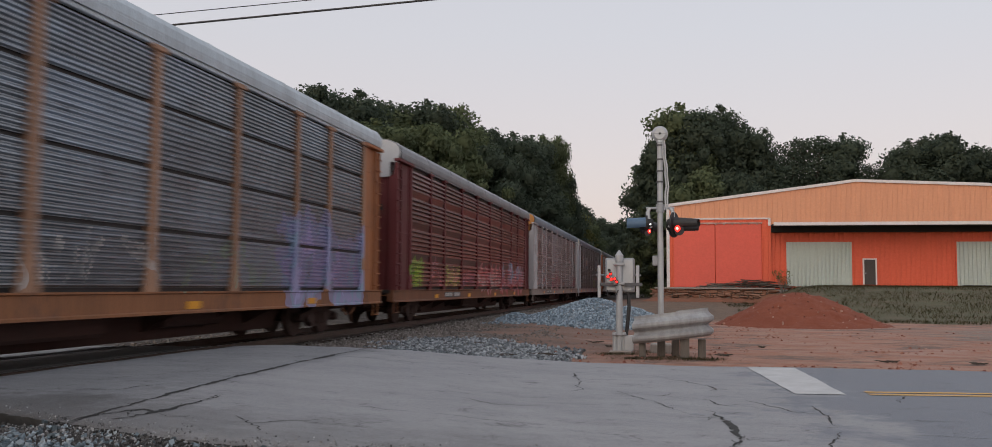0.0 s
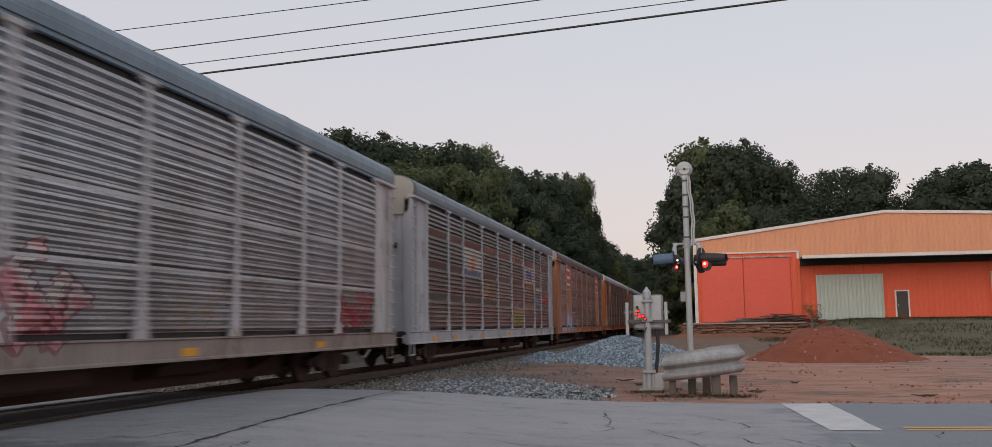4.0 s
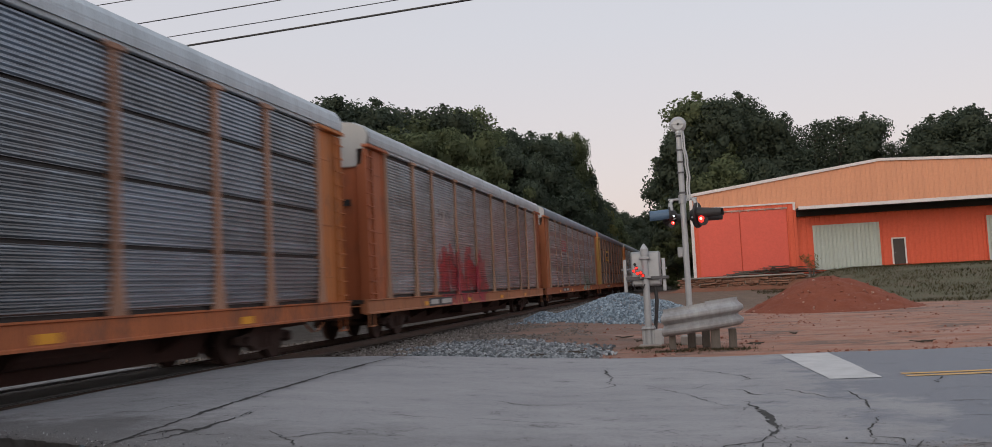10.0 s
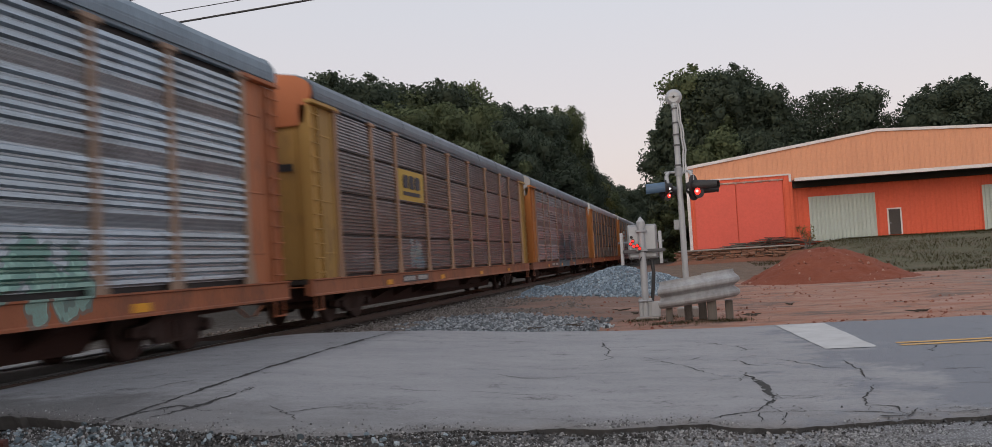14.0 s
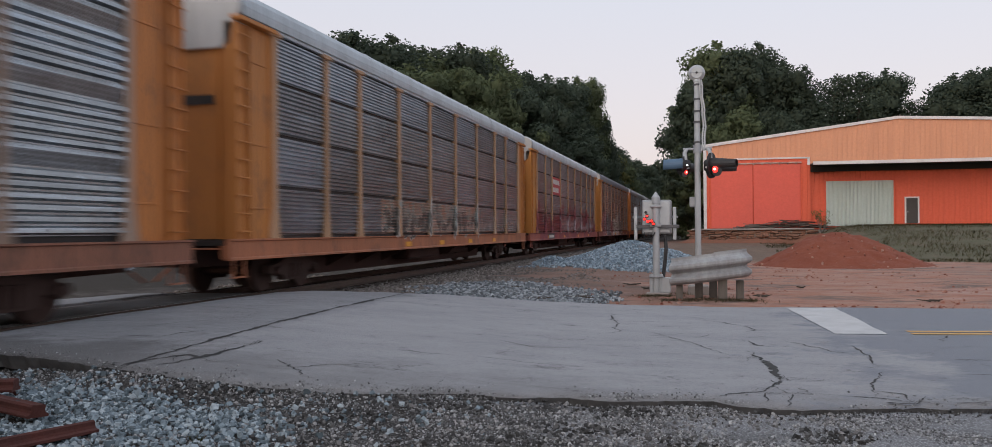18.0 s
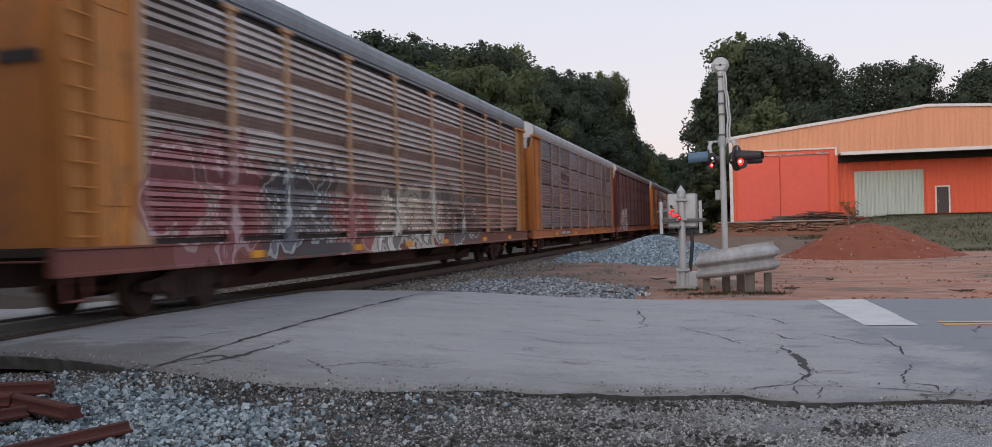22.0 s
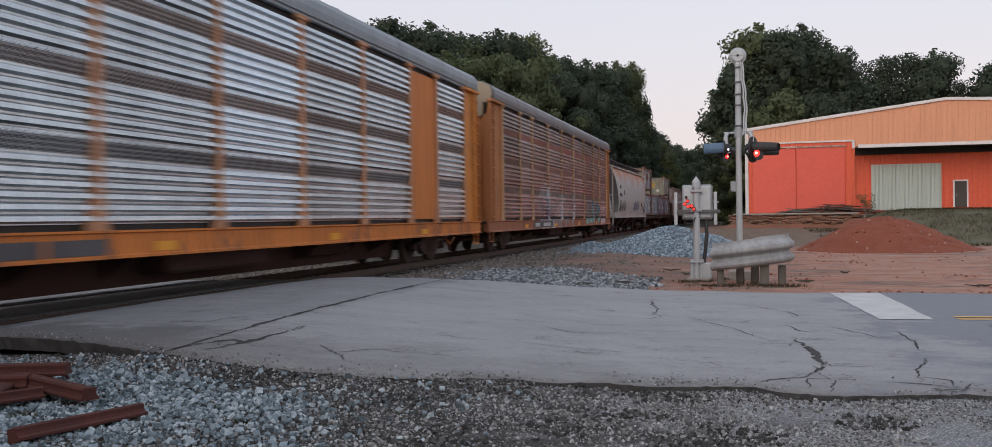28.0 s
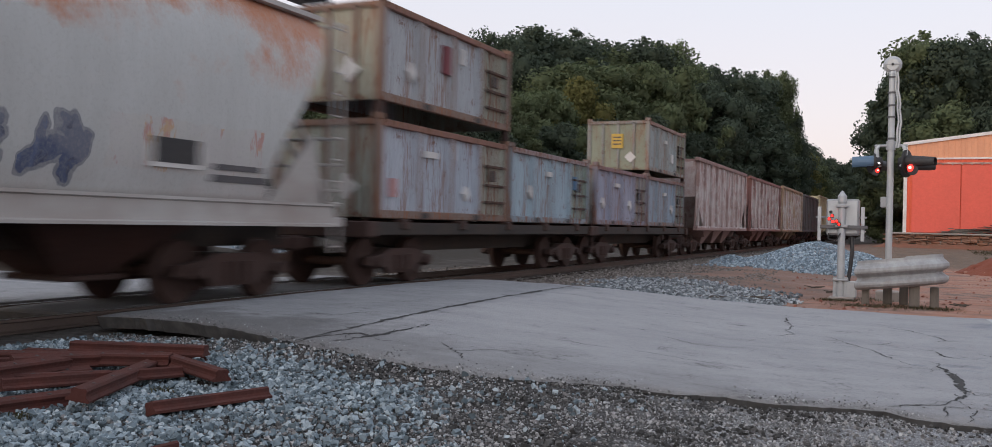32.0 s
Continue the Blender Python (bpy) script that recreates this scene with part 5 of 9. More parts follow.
        rod(bm, (-1.2, 13.72, 0.98), (1.35, 13.72, 0.98), 0.016, None, 6)
        rod(bm, (0.3, 13.75, 0.6), (0.3, 14.15, 0.4), 0.03, None, 6)

    for s in (1, -1):
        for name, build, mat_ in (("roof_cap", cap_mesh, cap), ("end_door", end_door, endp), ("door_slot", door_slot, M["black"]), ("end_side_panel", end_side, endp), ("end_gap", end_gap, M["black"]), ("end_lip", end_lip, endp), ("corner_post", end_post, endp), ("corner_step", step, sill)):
            if s > 0:
                me = shared(name, build)
            else:
                def mirrored(bm, build=build):
                    build(bm)
                    bmesh.ops.scale(bm, verts=bm.verts, vec=(1, -1, 1))
                me = shared(name + "_front", mirrored)
            piece(name, me, mat_, car)
        for name, size, build, mat_, levels in (("end_bar", "a", end_bar, endp, (1.75, 3.0, 4.6)), ("stencil_bar", "b", stencil, M["bar_dark"], (4.05, 3.85)), ("stencil_bar", "c", stencil_row, M["bar_dark"], (2.5, 2.38, 2.26, 3.7)), ("stencil_bar", "c", stencil_row, M["bar_white"], (1.62,))):
            key = f"{name}/{size}/{s}"

            def side_of(bm, build=build, s=s):
                build(bm)
                if s < 0:
                    bmesh.ops.scale(bm, verts=bm.verts, vec=(1, -1, 1))
            for z in levels:
                piece(name, shared(key, side_of), mat_, car, pose(0, 0, z))
        for k in range(12):
            def rung_of(bm, s=s):
                rung(bm)
                if s < 0:
                    bmesh.ops.scale(bm, verts=bm.verts, vec=(1, -1, 1))
            piece("ladder_rung", shared(f"ladder_rung/{s}", rung_of), endp, car, pose(0, 0, 1.3 + 0.34 * k))
        coupler(car, s * 13.55, s)
    spin = SPIN.setdefault(car.name, [])
    for y in (-10.06, 10.06):
        truck_parts(car, y, spin)
    # lettering as bars, emblems, reflectors
    for name, y0, y1, z0, z1, mat_key in cfg.get("bars", ()):
        bm = B()
        x = (1.566 if z1 < 1.14 else 1.60) + (0.006 if mat_key == "bar_white" else 0)
        box(bm, x, x + 0.005, y0, y1, z0, z1)
        part(name, bm, M[mat_key], car)
    for name, shape, y, z, w, h, mat_key in cfg.get("emblems", ()):
        bm = B()
        pts = EMBLEM[shape]
        x = 1.56 if mat_key.startswith("e0") else 1.572 if mat_key.startswith("e1") else 1.58
        sweep(bm, [(u * w / 2, v * h / 2) for u, v in pts], [(Vector((xx, y, z)), Vector((0, 1, 0)), Vector((0, 0, 1))) for xx in (x - 0.01, x)])
        part(name, bm, M[mat_key], car)
    for k, y in enumerate(cfg.get("reflect", (-8.4, -2.9, 2.9, 8.4))):
        piece("reflector", shared("reflector", lambda bm: box(bm, 1.562, 1.57, -0.24, 0.24, 0.84, 0.98)), M["reflector"], car, pose(0, y, 0))
    return car


EMBLEM = {
    "rect": [(-1, -1), (1, -1), (1, 1), (-1, 1)],
    "octagon": [(-0.5, -1), (0.5, -1), (1, -0.75), (1, 0.75), (0.5, 1), (-0.5, 1), (-1, 0.75), (-1, -0.75)],
    "shield": [(-0.3, -0.92), (0, -1), (0.3, -0.92), (0.85, -0.7), (1, -0.45), (1, 0.05), (-1, 0.05), (-1, -0.45), (-0.85, -0.7)],
    "shield_top": [(-1, 0.08), (1, 0.08), (1, 0.55), (0.9, 0.8), (0.6, 0.85), (0.3, 1), (-0.3, 1), (-0.6, 0.85), (-0.9, 0.8), (-1, 0.55)],
    "oval": [(math.cos(k * math.pi / 10), math.sin(k * math.pi / 10)) for k in range(20)],
}


M["reflector"] = surface("amber_reflector", (0.8, 0.36, 0.02), (0.6, 0.25, 0.03), 0.4)
M["bar_dark"] = surface("faded_black_lettering", (0.06, 0.055, 0.06), (0.16, 0.15, 0.15), 0.7, small=30)
M["bar_white"] = surface("faded_white_lettering", (0.55, 0.53, 0.5), (0.3, 0.28, 0.27), 0.7)
M["bar_red"] = surface("faded_red_lettering", (0.5, 0.06, 0.06), (0.35, 0.12, 0.1), 0.7)

M["e0_white"] = surface("pale_painted_patch", (0.5, 0.5, 0.49), (0.33, 0.32, 0.31), 0.7, small=30)
M["e0_red"] = surface("red_painted_patch", (0.42, 0.045, 0.05), (0.3, 0.05, 0.05), 0.6, small=30)
M["e0_maroon"] = surface("dark_red_placard", (0.16, 0.02, 0.03), (0.1, 0.02, 0.03), 0.6, small=30)
M["e0_yellow"] = surface("yellow_painted_patch", (0.55, 0.36, 0.06), (0.4, 0.25, 0.06), 0.6, small=30)
M["e0_blue"] = surface("blue_painted_patch", (0.10, 0.22, 0.42), (0.16, 0.25, 0.35), 0.6, small=30)
M["e1_pink"] = surface("faded_pink_shield", (0.48, 0.25, 0.24), (0.36, 0.2, 0.18), 0.6)
M["e1_navy"] = surface("faded_navy_shield", (0.07, 0.07, 0.14), (0.12, 0.11, 0.14), 0.6)
M["e1_red"] = surface("emblem_red", (0.48, 0.035, 0.05), (0.36, 0.06, 0.06), 0.6)
M["e1_white"] = surface("emblem_white", (0.6, 0.58, 0.56), (0.45, 0.42, 0.4), 0.6)
M["e2_white"] = surface("emblem_pale_letter", (0.62, 0.6, 0.58), (0.48, 0.45, 0.43), 0.6)
M["e2_grey"] = surface("emblem_grey_core", (0.33, 0.33, 0.34), (0.25, 0.25, 0.26), 0.6)
M["e2_dark"] = surface("emblem_dark_letter", (0.035, 0.035, 0.05), (0.08, 0.08, 0.09), 0.6)
M["e2_rose"] = surface("emblem_rose_stripe", (0.5, 0.12, 0.14), (0.4, 0.14, 0.14), 0.6)

FOUR = [(1.23, 2.18), (2.25, 3.245), (3.315, 4.335), (4.405, 5.30)]
FULL = [(1.25, 5.21)]
BANDS = ((0.92, 1.24), (1.98, 2.30), (3.04, 3.36))
ORANGE, YELLOW, MAROON, WHITE = (0.40, 0.145, 0.05), (0.47, 0.27, 0.07), (0.135, 0.022, 0.024), (0.46, 0.46, 0.47)
RUSTY = (0.33, 0.13, 0.05)
GREY, SILVER = (0.25, 0.275, 0.30), (0.43, 0.47, 0.495)
R_WHITE, R_BLUE, R_GREY = (0.53, 0.59, 0.63), (0.20, 0.26, 0.31), (0.25, 0.26, 0.275)
LILAC, SKY, TEAL, DTEAL = (0.36, 0.32, 0.52), (0.22, 0.40, 0.52), (0.10, 0.30, 0.30), (0.04, 0.11, 0.13)
CHALK, RED, PINK, LIME, INK, WINE = (0.5, 0.49, 0.48), (0.40, 0.03, 0.05), (0.48, 0.22, 0.24), (0.32, 0.5, 0.06), (0.02, 0.02, 0.025), (0.16, 0.03, 0.045)
FINE = dict(tiers=FOUR, ribs=11, depth=0.04)
WIDE = dict(tiers=FULL, ribs=26, depth=0.078, bands=BANDS)
MARK = (("lettering_bar", -7.2, -5.95, 0.86, 1.06, "bar_dark"), ("lettering_bar", -5.8, -4.6, 0.86, 1.06, "bar_dark"))
MARK += tuple(("lettering_bar", a, a + 0.2, 0.90, 1.03, "bar_white") for a in (-7.1, -6.82, -6.54, -6.26, -5.7, -5.45, -5.2, -4.95))

BLOCK_PIECE = ([(0.0, 0.08), (0.16, 0.3), (0.36, 0.95), (0.44, 0.1)], [(0.2, 0.3), (0.42, 0.32)], [(0.6, 0.9), (0.96, 0.82)], [(0.62, 0.9), (0.6, 0.05)], [(0.62, 0.55), (0.9, 0.4), (0.92, 0.0)])
TALL_PIECE = ([(0.0, 0.4), (0.02, 0.08), (0.12, 0.1), (0.14, 1.0)], [(0.22, 1.0), (0.26, 0.1), (0.36, 0.1), (0.38, 1.0)], [(0.46, 1.0), (0.47, 0.1)], [(0.56, 0.05), (0.68, 1.0)], [(0.74, 1.0), (0.74, 0.3)], [(0.82, 0.5), (0.97, 0.7), (0.86, 0.98), (0.82, 0.3), (0.88, 0.05), (1.0, 0.2)])
SLAB_PIECE = ([(0.0, 0.6), (1.0, 0.6)], [(0.05, 0.25), (0.95, 0.2)], [(0.1, 0.0), (0.9, 0.0)], [(0.55, 0.6), (0.6, 1.0)])

CARS = [
    dict(FINE, label="galvanised grey autorack with yellow-orange posts and lilac graffiti", paint=ORANGE, sheet=GREY, roof=R_WHITE, cap=(0.45, 0.48, 0.5), sill=RUSTY, tags=((6.2, 12.4, 0.8, 2.8, LILAC, (0.30, 0.31, 0.50), (0.25, 0.38, 0.5), 0.95), (2.5, 6.4, 1.1, 2.4, (0.24, 0.32, 0.22), (0.4, 0.24, 0.12), CHALK, 0.45), (-9, 2, 1.2, 2.2, CHALK, (0.3, 0.3, 0.3), CHALK, 0.25))),
    dict(WIDE, label="maroon autorack with brown ribbed sides and red and blue graffiti", paint=MAROON, metal=0.35, sheet=(0.17, 0.075, 0.07), roof=R_GREY, cap=(0.5, 0.5, 0.5), sill=(0.20, 0.075, 0.032), rust=0.15, bars=MARK,
         tags=((-11.9, -10.5, 1.2, 2.2, LIME, (0.2, 0.4, 0.05), INK, 0.9), (-9.3, -7.8, 1.2, 2.3, PINK, (0.3, 0.2, 0.22), WINE, 0.7), (-7.2, -4.6, 1.2, 2.1, PINK, (0.5, 0.3, 0.3), LIME, 0.7), (-4.3, -1.9, 1.2, 2.0, (0.25, 0.16, 0.25), PINK, WINE, 0.6), (-1.4, 4.5, 0.9, 2.4, CHALK, PINK, RED, 0.6), (4.3, 11.6, 0.85, 2.6, PINK, SKY, RED, 0.85))),
    dict(WIDE, label="white-framed autorack with grey ribbed sides and a round badge", paint=(0.56, 0.53, 0.53), sheet=(0.37, 0.365, 0.37), roof=R_BLUE, cap=(0.52, 0.22, 0.05), sill=(0.300, 0.240, 0.210), strips=(2.27, 3.36, 4.42), bands=(), bars=MARK,
         tags=((-4.4, 0.2, 1.0, 2.5, PINK, CHALK, WINE, 0.8), (1.8, 4.6, 1.2, 2.1, (0.34, 0.24, 0.1), CHALK, INK, 0.5), (9.4, 12, 1.1, 2.2, RED, PINK, WINE, 0.6), (-9.2, -4.8, 1.2, 2.0, CHALK, SKY, CHALK, 0.3)),
         emblems=(("badge", "oval", -6.0, 4.55, 1.15, 1.15, "e0_white"), ("badge_ring", "oval", -6.0, 4.55, 0.85, 0.85, "e1_navy"), ("badge_centre", "oval", -6.0, 4.42, 0.5, 0.5, "e2_white"))),
    dict(WIDE, label="white-framed autorack with dark ribbed sides and painted bands", paint=(0.500, 0.510, 0.540), metal=0.5, sheet=(0.18, 0.175, 0.17), roof=R_BLUE, cap=(0.42, 0.40, 0.36), sill=(0.470, 0.470, 0.490), rust=0.12, reflect=(-11, -8.4, -4.5, 1.0, 6.5),
         blocks=((-7.3, -4.46, 3.42, 4.26, (0.52, 0.52, 0.52), (0.48, 0.49, 0.5), 1), (-7.3, -4.46, 3.17, 3.42, (0.10, 0.24, 0.40), (0.22, 0.33, 0.38), 1), (-4.3, -1.55, 2.35, 3.08, (0.32, 0.29, 0.2), (0.12, 0.11, 0.09), 1), (-3.9, -1.6, 4.4, 5.1, (0.3, 0.24, 0.17), (0.2, 0.17, 0.14), 0.5),
                 (1.6, 4.3, 1.25, 2.05, (0.36, 0.35, 0.09), (0.16, 0.25, 0.2), 1), (1.55, 4.3, 2.05, 2.4, (0.4, 0.3, 0.29), (0.1, 0.09, 0.09), 1), (4.5, 7.27, 3.4, 4.27, (0.52, 0.52, 0.53), (0.45, 0.46, 0.48), 1), (4.5, 7.27, 3.15, 3.4, (0.42, 0.22, 0.06), (0.06, 0.06, 0.07), 1), (4.5, 7.27, 2.13, 2.37, (0.42, 0.25, 0.16), (0.36, 0.2, 0.19), 1),
                 (7.45, 9.3, 2.36, 2.83, (0.13, 0.28, 0.42), (0.22, 0.33, 0.4), 1), (8.0, 9.3, 3.1, 3.33, (0.5, 0.49, 0.48), (0.3, 0.3, 0.3), 1), (7.6, 9.2, 4.0, 4.3, (0.25, 0.15, 0.12), (0.34, 0.28, 0.2), 0.6), (9.5, 11.85, 2.41, 2.95, (0.40, 0.06, 0.07), (0.34, 0.1, 0.1), 1)),
         tags=((-6.5, -5.2, 3.35, 4.1, (0.55, 0.12, 0.03), (0.55, 0.26, 0.04), (0.5, 0.3, 0.05), 0.8, ([(0.45, 0.45), (0.55, 0.55)],), 0.26), (5.1, 6.8, 3.5, 4.15, (0.06, 0.13, 0.34), (0.05, 0.1, 0.28), (0.1, 0.16, 0.3), 0.75), (9.6, 11.8, 2.5, 2.9, (0.5, 0.42, 0.4), CHALK, RED, 0.5), (1.5, 4.2, 4.2, 5.0, (0.25, 0.1, 0.09), (0.2, 0.18, 0.17), CHALK, 0.35))),
    dict(WIDE, label="tan-orange autorack with two red octagonal emblems", paint=(0.46, 0.19, 0.105), sheet=(0.38, 0.368, 0.36), roof=(0.13, 0.135, 0.15), cap=(0.35, 0.33, 0.28), sill=RUSTY, solid=((1, 0), (7, 0)), bars=MARK,
         emblems=(("emblem", "octagon", -8.4, 4.5, 1.7, 1.75, "e0_white"), ("emblem_field", "octagon", -8.4, 4.5, 1.55, 1.6, "e1_red"), ("emblem_line", "rect", -8.4, 4.95, 1.2, 0.16, "e2_white"), ("emblem_line", "rect", -8.4, 4.45, 1.2, 0.2, "e2_white"), ("emblem_line", "rect", -8.4, 3.98, 1.2, 0.16, "e2_white"), ("emblem", "octagon", 8.4, 4.5, 1.7, 1.75, "e0_white"), ("emblem_field", "octagon", 8.4, 4.5, 1.55, 1.6, "e1_red"), ("emblem_line", "rect", 8.4, 4.95, 1.2, 0.16, "e2_white"), ("emblem_line", "rect", 8.4, 4.45, 1.2, 0.2, "e2_white"), ("emblem_line", "rect", 8.4, 3.98, 1.2, 0.16, "e2_white")),
         tags=((-11.6, -5.7, 0.9, 2.0, (0.35, 0.42, 0.5), (0.3, 0.25, 0.33), (0.5, 0.52, 0.55), 0.9), (3.7, 7.3, 0.95, 2.2, (0.12, 0.12, 0.13), (0.3, 0.29, 0.29), INK, 0.6), (9.2, 12, 0.95, 2.3, (0.45, 0.33, 0.32), (0.35, 0.25, 0.3), PINK, 0.6))),
    dict(FINE, label="orange autorack with fine grey ribbed sides and a shield emblem", paint=(0.420, 0.140, 0.060), end=(0.5, 0.16, 0.035), sheet=GREY, roof=R_WHITE, cap=(0.55, 0.56, 0.55), sill=(0.450, 0.128, 0.040), solid=((1, 2), (1, 3)), bars=(("lettering_bar", -7.35, -6.1, 0.84, 1.06, "bar_dark"), ("lettering_bar", -5.9, -4.6, 0.84, 1.06, "bar_dark"), ("lettering_bar", -9.3, -7.45, 3.5, 3.62, "bar_dark")),
         emblems=(("shield_field", "shield", -8.4, 4.55, 0.95, 1.2, "e1_pink"), ("shield_head", "shield_top", -8.4, 4.55, 0.95, 1.2, "e1_navy"), ("shield_line", "rect", -8.4, 4.9, 0.75, 0.13, "e2_white"), ("shield_line", "rect", -8.4, 4.7, 0.75, 0.13, "e2_white")),
         tags=((-12.4, -10.5, 0.75, 2.2, (0.27, 0.36, 0.13), CHALK, (0.3, 0.35, 0.4), 0.85),)),
    dict(FINE, tiers=FULL, ribs=46, depth=0.034, label="orange-framed autorack with grey sides and a large red graffiti piece", paint=(0.420, 0.176, 0.080), end=(0.400, 0.112, 0.040), sheet=(0.36, 0.385, 0.405), roof=R_WHITE, cap=(0.5, 0.5, 0.48), sill=(0.420, 0.160, 0.070), bars=(("lettering_bar", -8.2, -5.4, 0.80, 1.08, "bar_dark"), ("lettering_bar", -8.0, -7.1, 0.87, 1.02, "bar_white"), ("lettering_bar", -6.7, -5.5, 0.87, 1.02, "bar_white")),
         blocks=((-7.25, -4.5, 3.5, 4.4, (0.52, 0.52, 0.52), (0.42, 0.43, 0.44), 0.7),),
         tags=((-6.7, -5.1, 3.7, 4.2, INK, INK, (0.04, 0.04, 0.05), 0.5), (-6.6, 0.2, 0.85, 2.55, (0.42, 0.03, 0.06), (0.36, 0.02, 0.04), INK, 0.95), (4.7, 11.9, 1.3, 1.95, INK, SKY, (0.1, 0.1, 0.12), 0.3))),
    dict(WIDE, band_dark=0.45, label="orange-framed autorack with silver ribbed sides and red lettering", paint=(0.330, 0.190, 0.120), end=(0.420, 0.136, 0.050), metal=0.62, sheet=tuple(0.86 * v for v in SILVER), roof=R_BLUE, cap=(0.60, 0.60, 0.59), sill=(0.400, 0.124, 0.050), bars=MARK,
         emblems=(("emblem_bar", "octagon", -6.4, 3.85, 0.75, 0.8, "e1_red"), ("emblem_bar", "octagon", -5.45, 3.85, 0.65, 0.8, "e1_red"), ("emblem_core", "octagon", -6.35, 3.85, 0.4, 0.4, "e2_grey"), ("painted_bar", "rect", -5.88, 3.3, 2.7, 0.28, "e0_white"), ("lettering_bar", "rect", -5.88, 3.3, 1.9, 0.12, "e2_dark")),
         tags=((3.3, 7.2, 0.75, 2.05, (0.22, 0.38, 0.33), (0.14, 0.28, 0.24), (0.1, 0.16, 0.15), 0.8), (-11.8, -9.6, 1.3, 2.0, INK, INK, CHALK, 0.4))),
    dict(FINE, label="yellow autorack with fine grey-brown ribbed sides and a yellow emblem", paint=(0.430, 0.192, 0.080), end=YELLOW, sheet=(0.26, 0.24, 0.24), roof=(0.16, 0.20, 0.24), cap=(0.50, 0.15, 0.05), sill=(0.360, 0.128, 0.060), bars=MARK, rust=0.5,
         emblems=(("painted_patch", "rect", -5.88, 3.84, 2.5, 0.95, "e0_yellow"), ("lettering_bar", "octagon", -6.5, 3.95, 0.5, 0.42, "e2_dark"), ("lettering_bar", "rect", -5.9, 3.95, 0.46, 0.42, "e2_dark"), ("lettering_bar", "octagon", -5.3, 3.95, 0.5, 0.42, "e2_dark"), ("lettering_bar", "rect", -5.9, 3.58, 1.7, 0.12, "e2_dark")),
         tags=((-6.3, -4.9, 1.2, 2.2, (0.3, 0.42, 0.42), CHALK, SKY, 0.8), (-1.0, 7.0, 1.0, 2.2, (0.16, 0.15, 0.16), (0.13, 0.12, 0.12), CHALK, 0.5))),
    dict(WIDE, band_dark=0.45, label="orange-framed autorack with silver ribbed sides and dark teal graffiti", paint=(0.300, 0.180, 0.130), end=(0.50, 0.175, 0.035), sheet=(0.36, 0.39, 0.41), roof=R_BLUE, cap=(0.45, 0.43, 0.4), sill=(0.300, 0.120, 0.070), bars=MARK,
         emblems=(("emblem_bar", "rect", -6.5, 3.95, 0.6, 0.62, "e2_dark"), ("emblem_bar", "octagon", -5.75, 3.85, 0.55, 0.55, "e2_dark"), ("emblem_bar", "octagon", -5.0, 3.8, 0.55, 0.6, "e2_dark")),
         tags=((-4.1, 3.8, 0.6, 2.9, (0.045, 0.10, 0.135), (0.06, 0.13, 0.17), (0.10, 0.17, 0.2), 0.95), (-10, -5, 1.2, 2.3, CHALK, SKY, CHALK, 0.25))),
    dict(FINE, label="orange-posted autorack with fine grey sides and outlined graffiti", paint=(0.53, 0.25, 0.085), end=(0.50, 0.19, 0.04), sheet=(0.25, 0.268, 0.285), roof=R_WHITE, cap=(0.56, 0.55, 0.53), sill=(0.420, 0.152, 0.070), reflect=(-3.6, -0.2, 3.4, 7.2),
         blocks=((-5.8, 4.9, 1.2, 2.15, (0.40, 0.25, 0.17), (0.40, 0.31, 0.25), 1), (-5.8, 4.9, 1.2, 1.62, (0.50, 0.45, 0.41), (0.42, 0.37, 0.33), 1), (5.1, 11.9, 1.2, 2.1, (0.36, 0.33, 0.32), (0.24, 0.2, 0.19), 0.5)),
         tags=((-5.6, 4.8, 1.05, 2.35, (0.03, 0.035, 0.035), (0.30, 0.35, 0.34), (0.45, 0.44, 0.42), 0.62), (5.1, 11.9, 1.15, 2.2, CHALK, (0.3, 0.29, 0.29), CHALK, 0.5), (-6.1, -4.9, 3.4, 4.3, (0.07, 0.07, 0.08), (0.1, 0.1, 0.11), INK, 0.5))),
    dict(FINE, label="orange-posted autorack with a red banner and long maroon graffiti", paint=(0.53, 0.25, 0.085), end=(0.52, 0.205, 0.038), sheet=(0.25, 0.268, 0.28), roof=R_WHITE, cap=(0.5, 0.48, 0.45), sill=(0.320, 0.088, 0.060), bars=(("lettering_bar", -8.6, -6.6, 0.80, 1.1, "bar_dark"), ("lettering_bar", -8.4, -6.8, 0.88, 1.02, "bar_white")),
         emblems=(("banner", "rect", -5.88, 3.82, 2.78, 1.0, "e0_red"), *(("banner_mark", "rect", -6.98 + 0.29 * j, 4.05, 0.2, 0.26, "e2_white") for j in range(8)), *(("banner_mark", "rect", -6.98 + 0.29 * j, 3.6, 0.2, 0.26, "e2_white") for j in range(7))),
         tags=((-12.3, 12.2, 0.75, 2.5, (0.22, 0.04, 0.06), (0.20, 0.035, 0.055), (0.12, 0.03, 0.045), 0.95), (-12.0, 11.9, 1.75, 2.65, (0.28, 0.38, 0.42), (0.03, 0.03, 0.035), INK, 0.3), (-4.6, 11.6, 1.05, 2.35, (0.42, 0.38, 0.40), (0.35, 0.25, 0.28), INK, 0.62), (-11.6, -4.6, 1.2, 2.2, (0.03, 0.02, 0.025), (0.3, 0.2, 0.22), WINE, 0.5))),
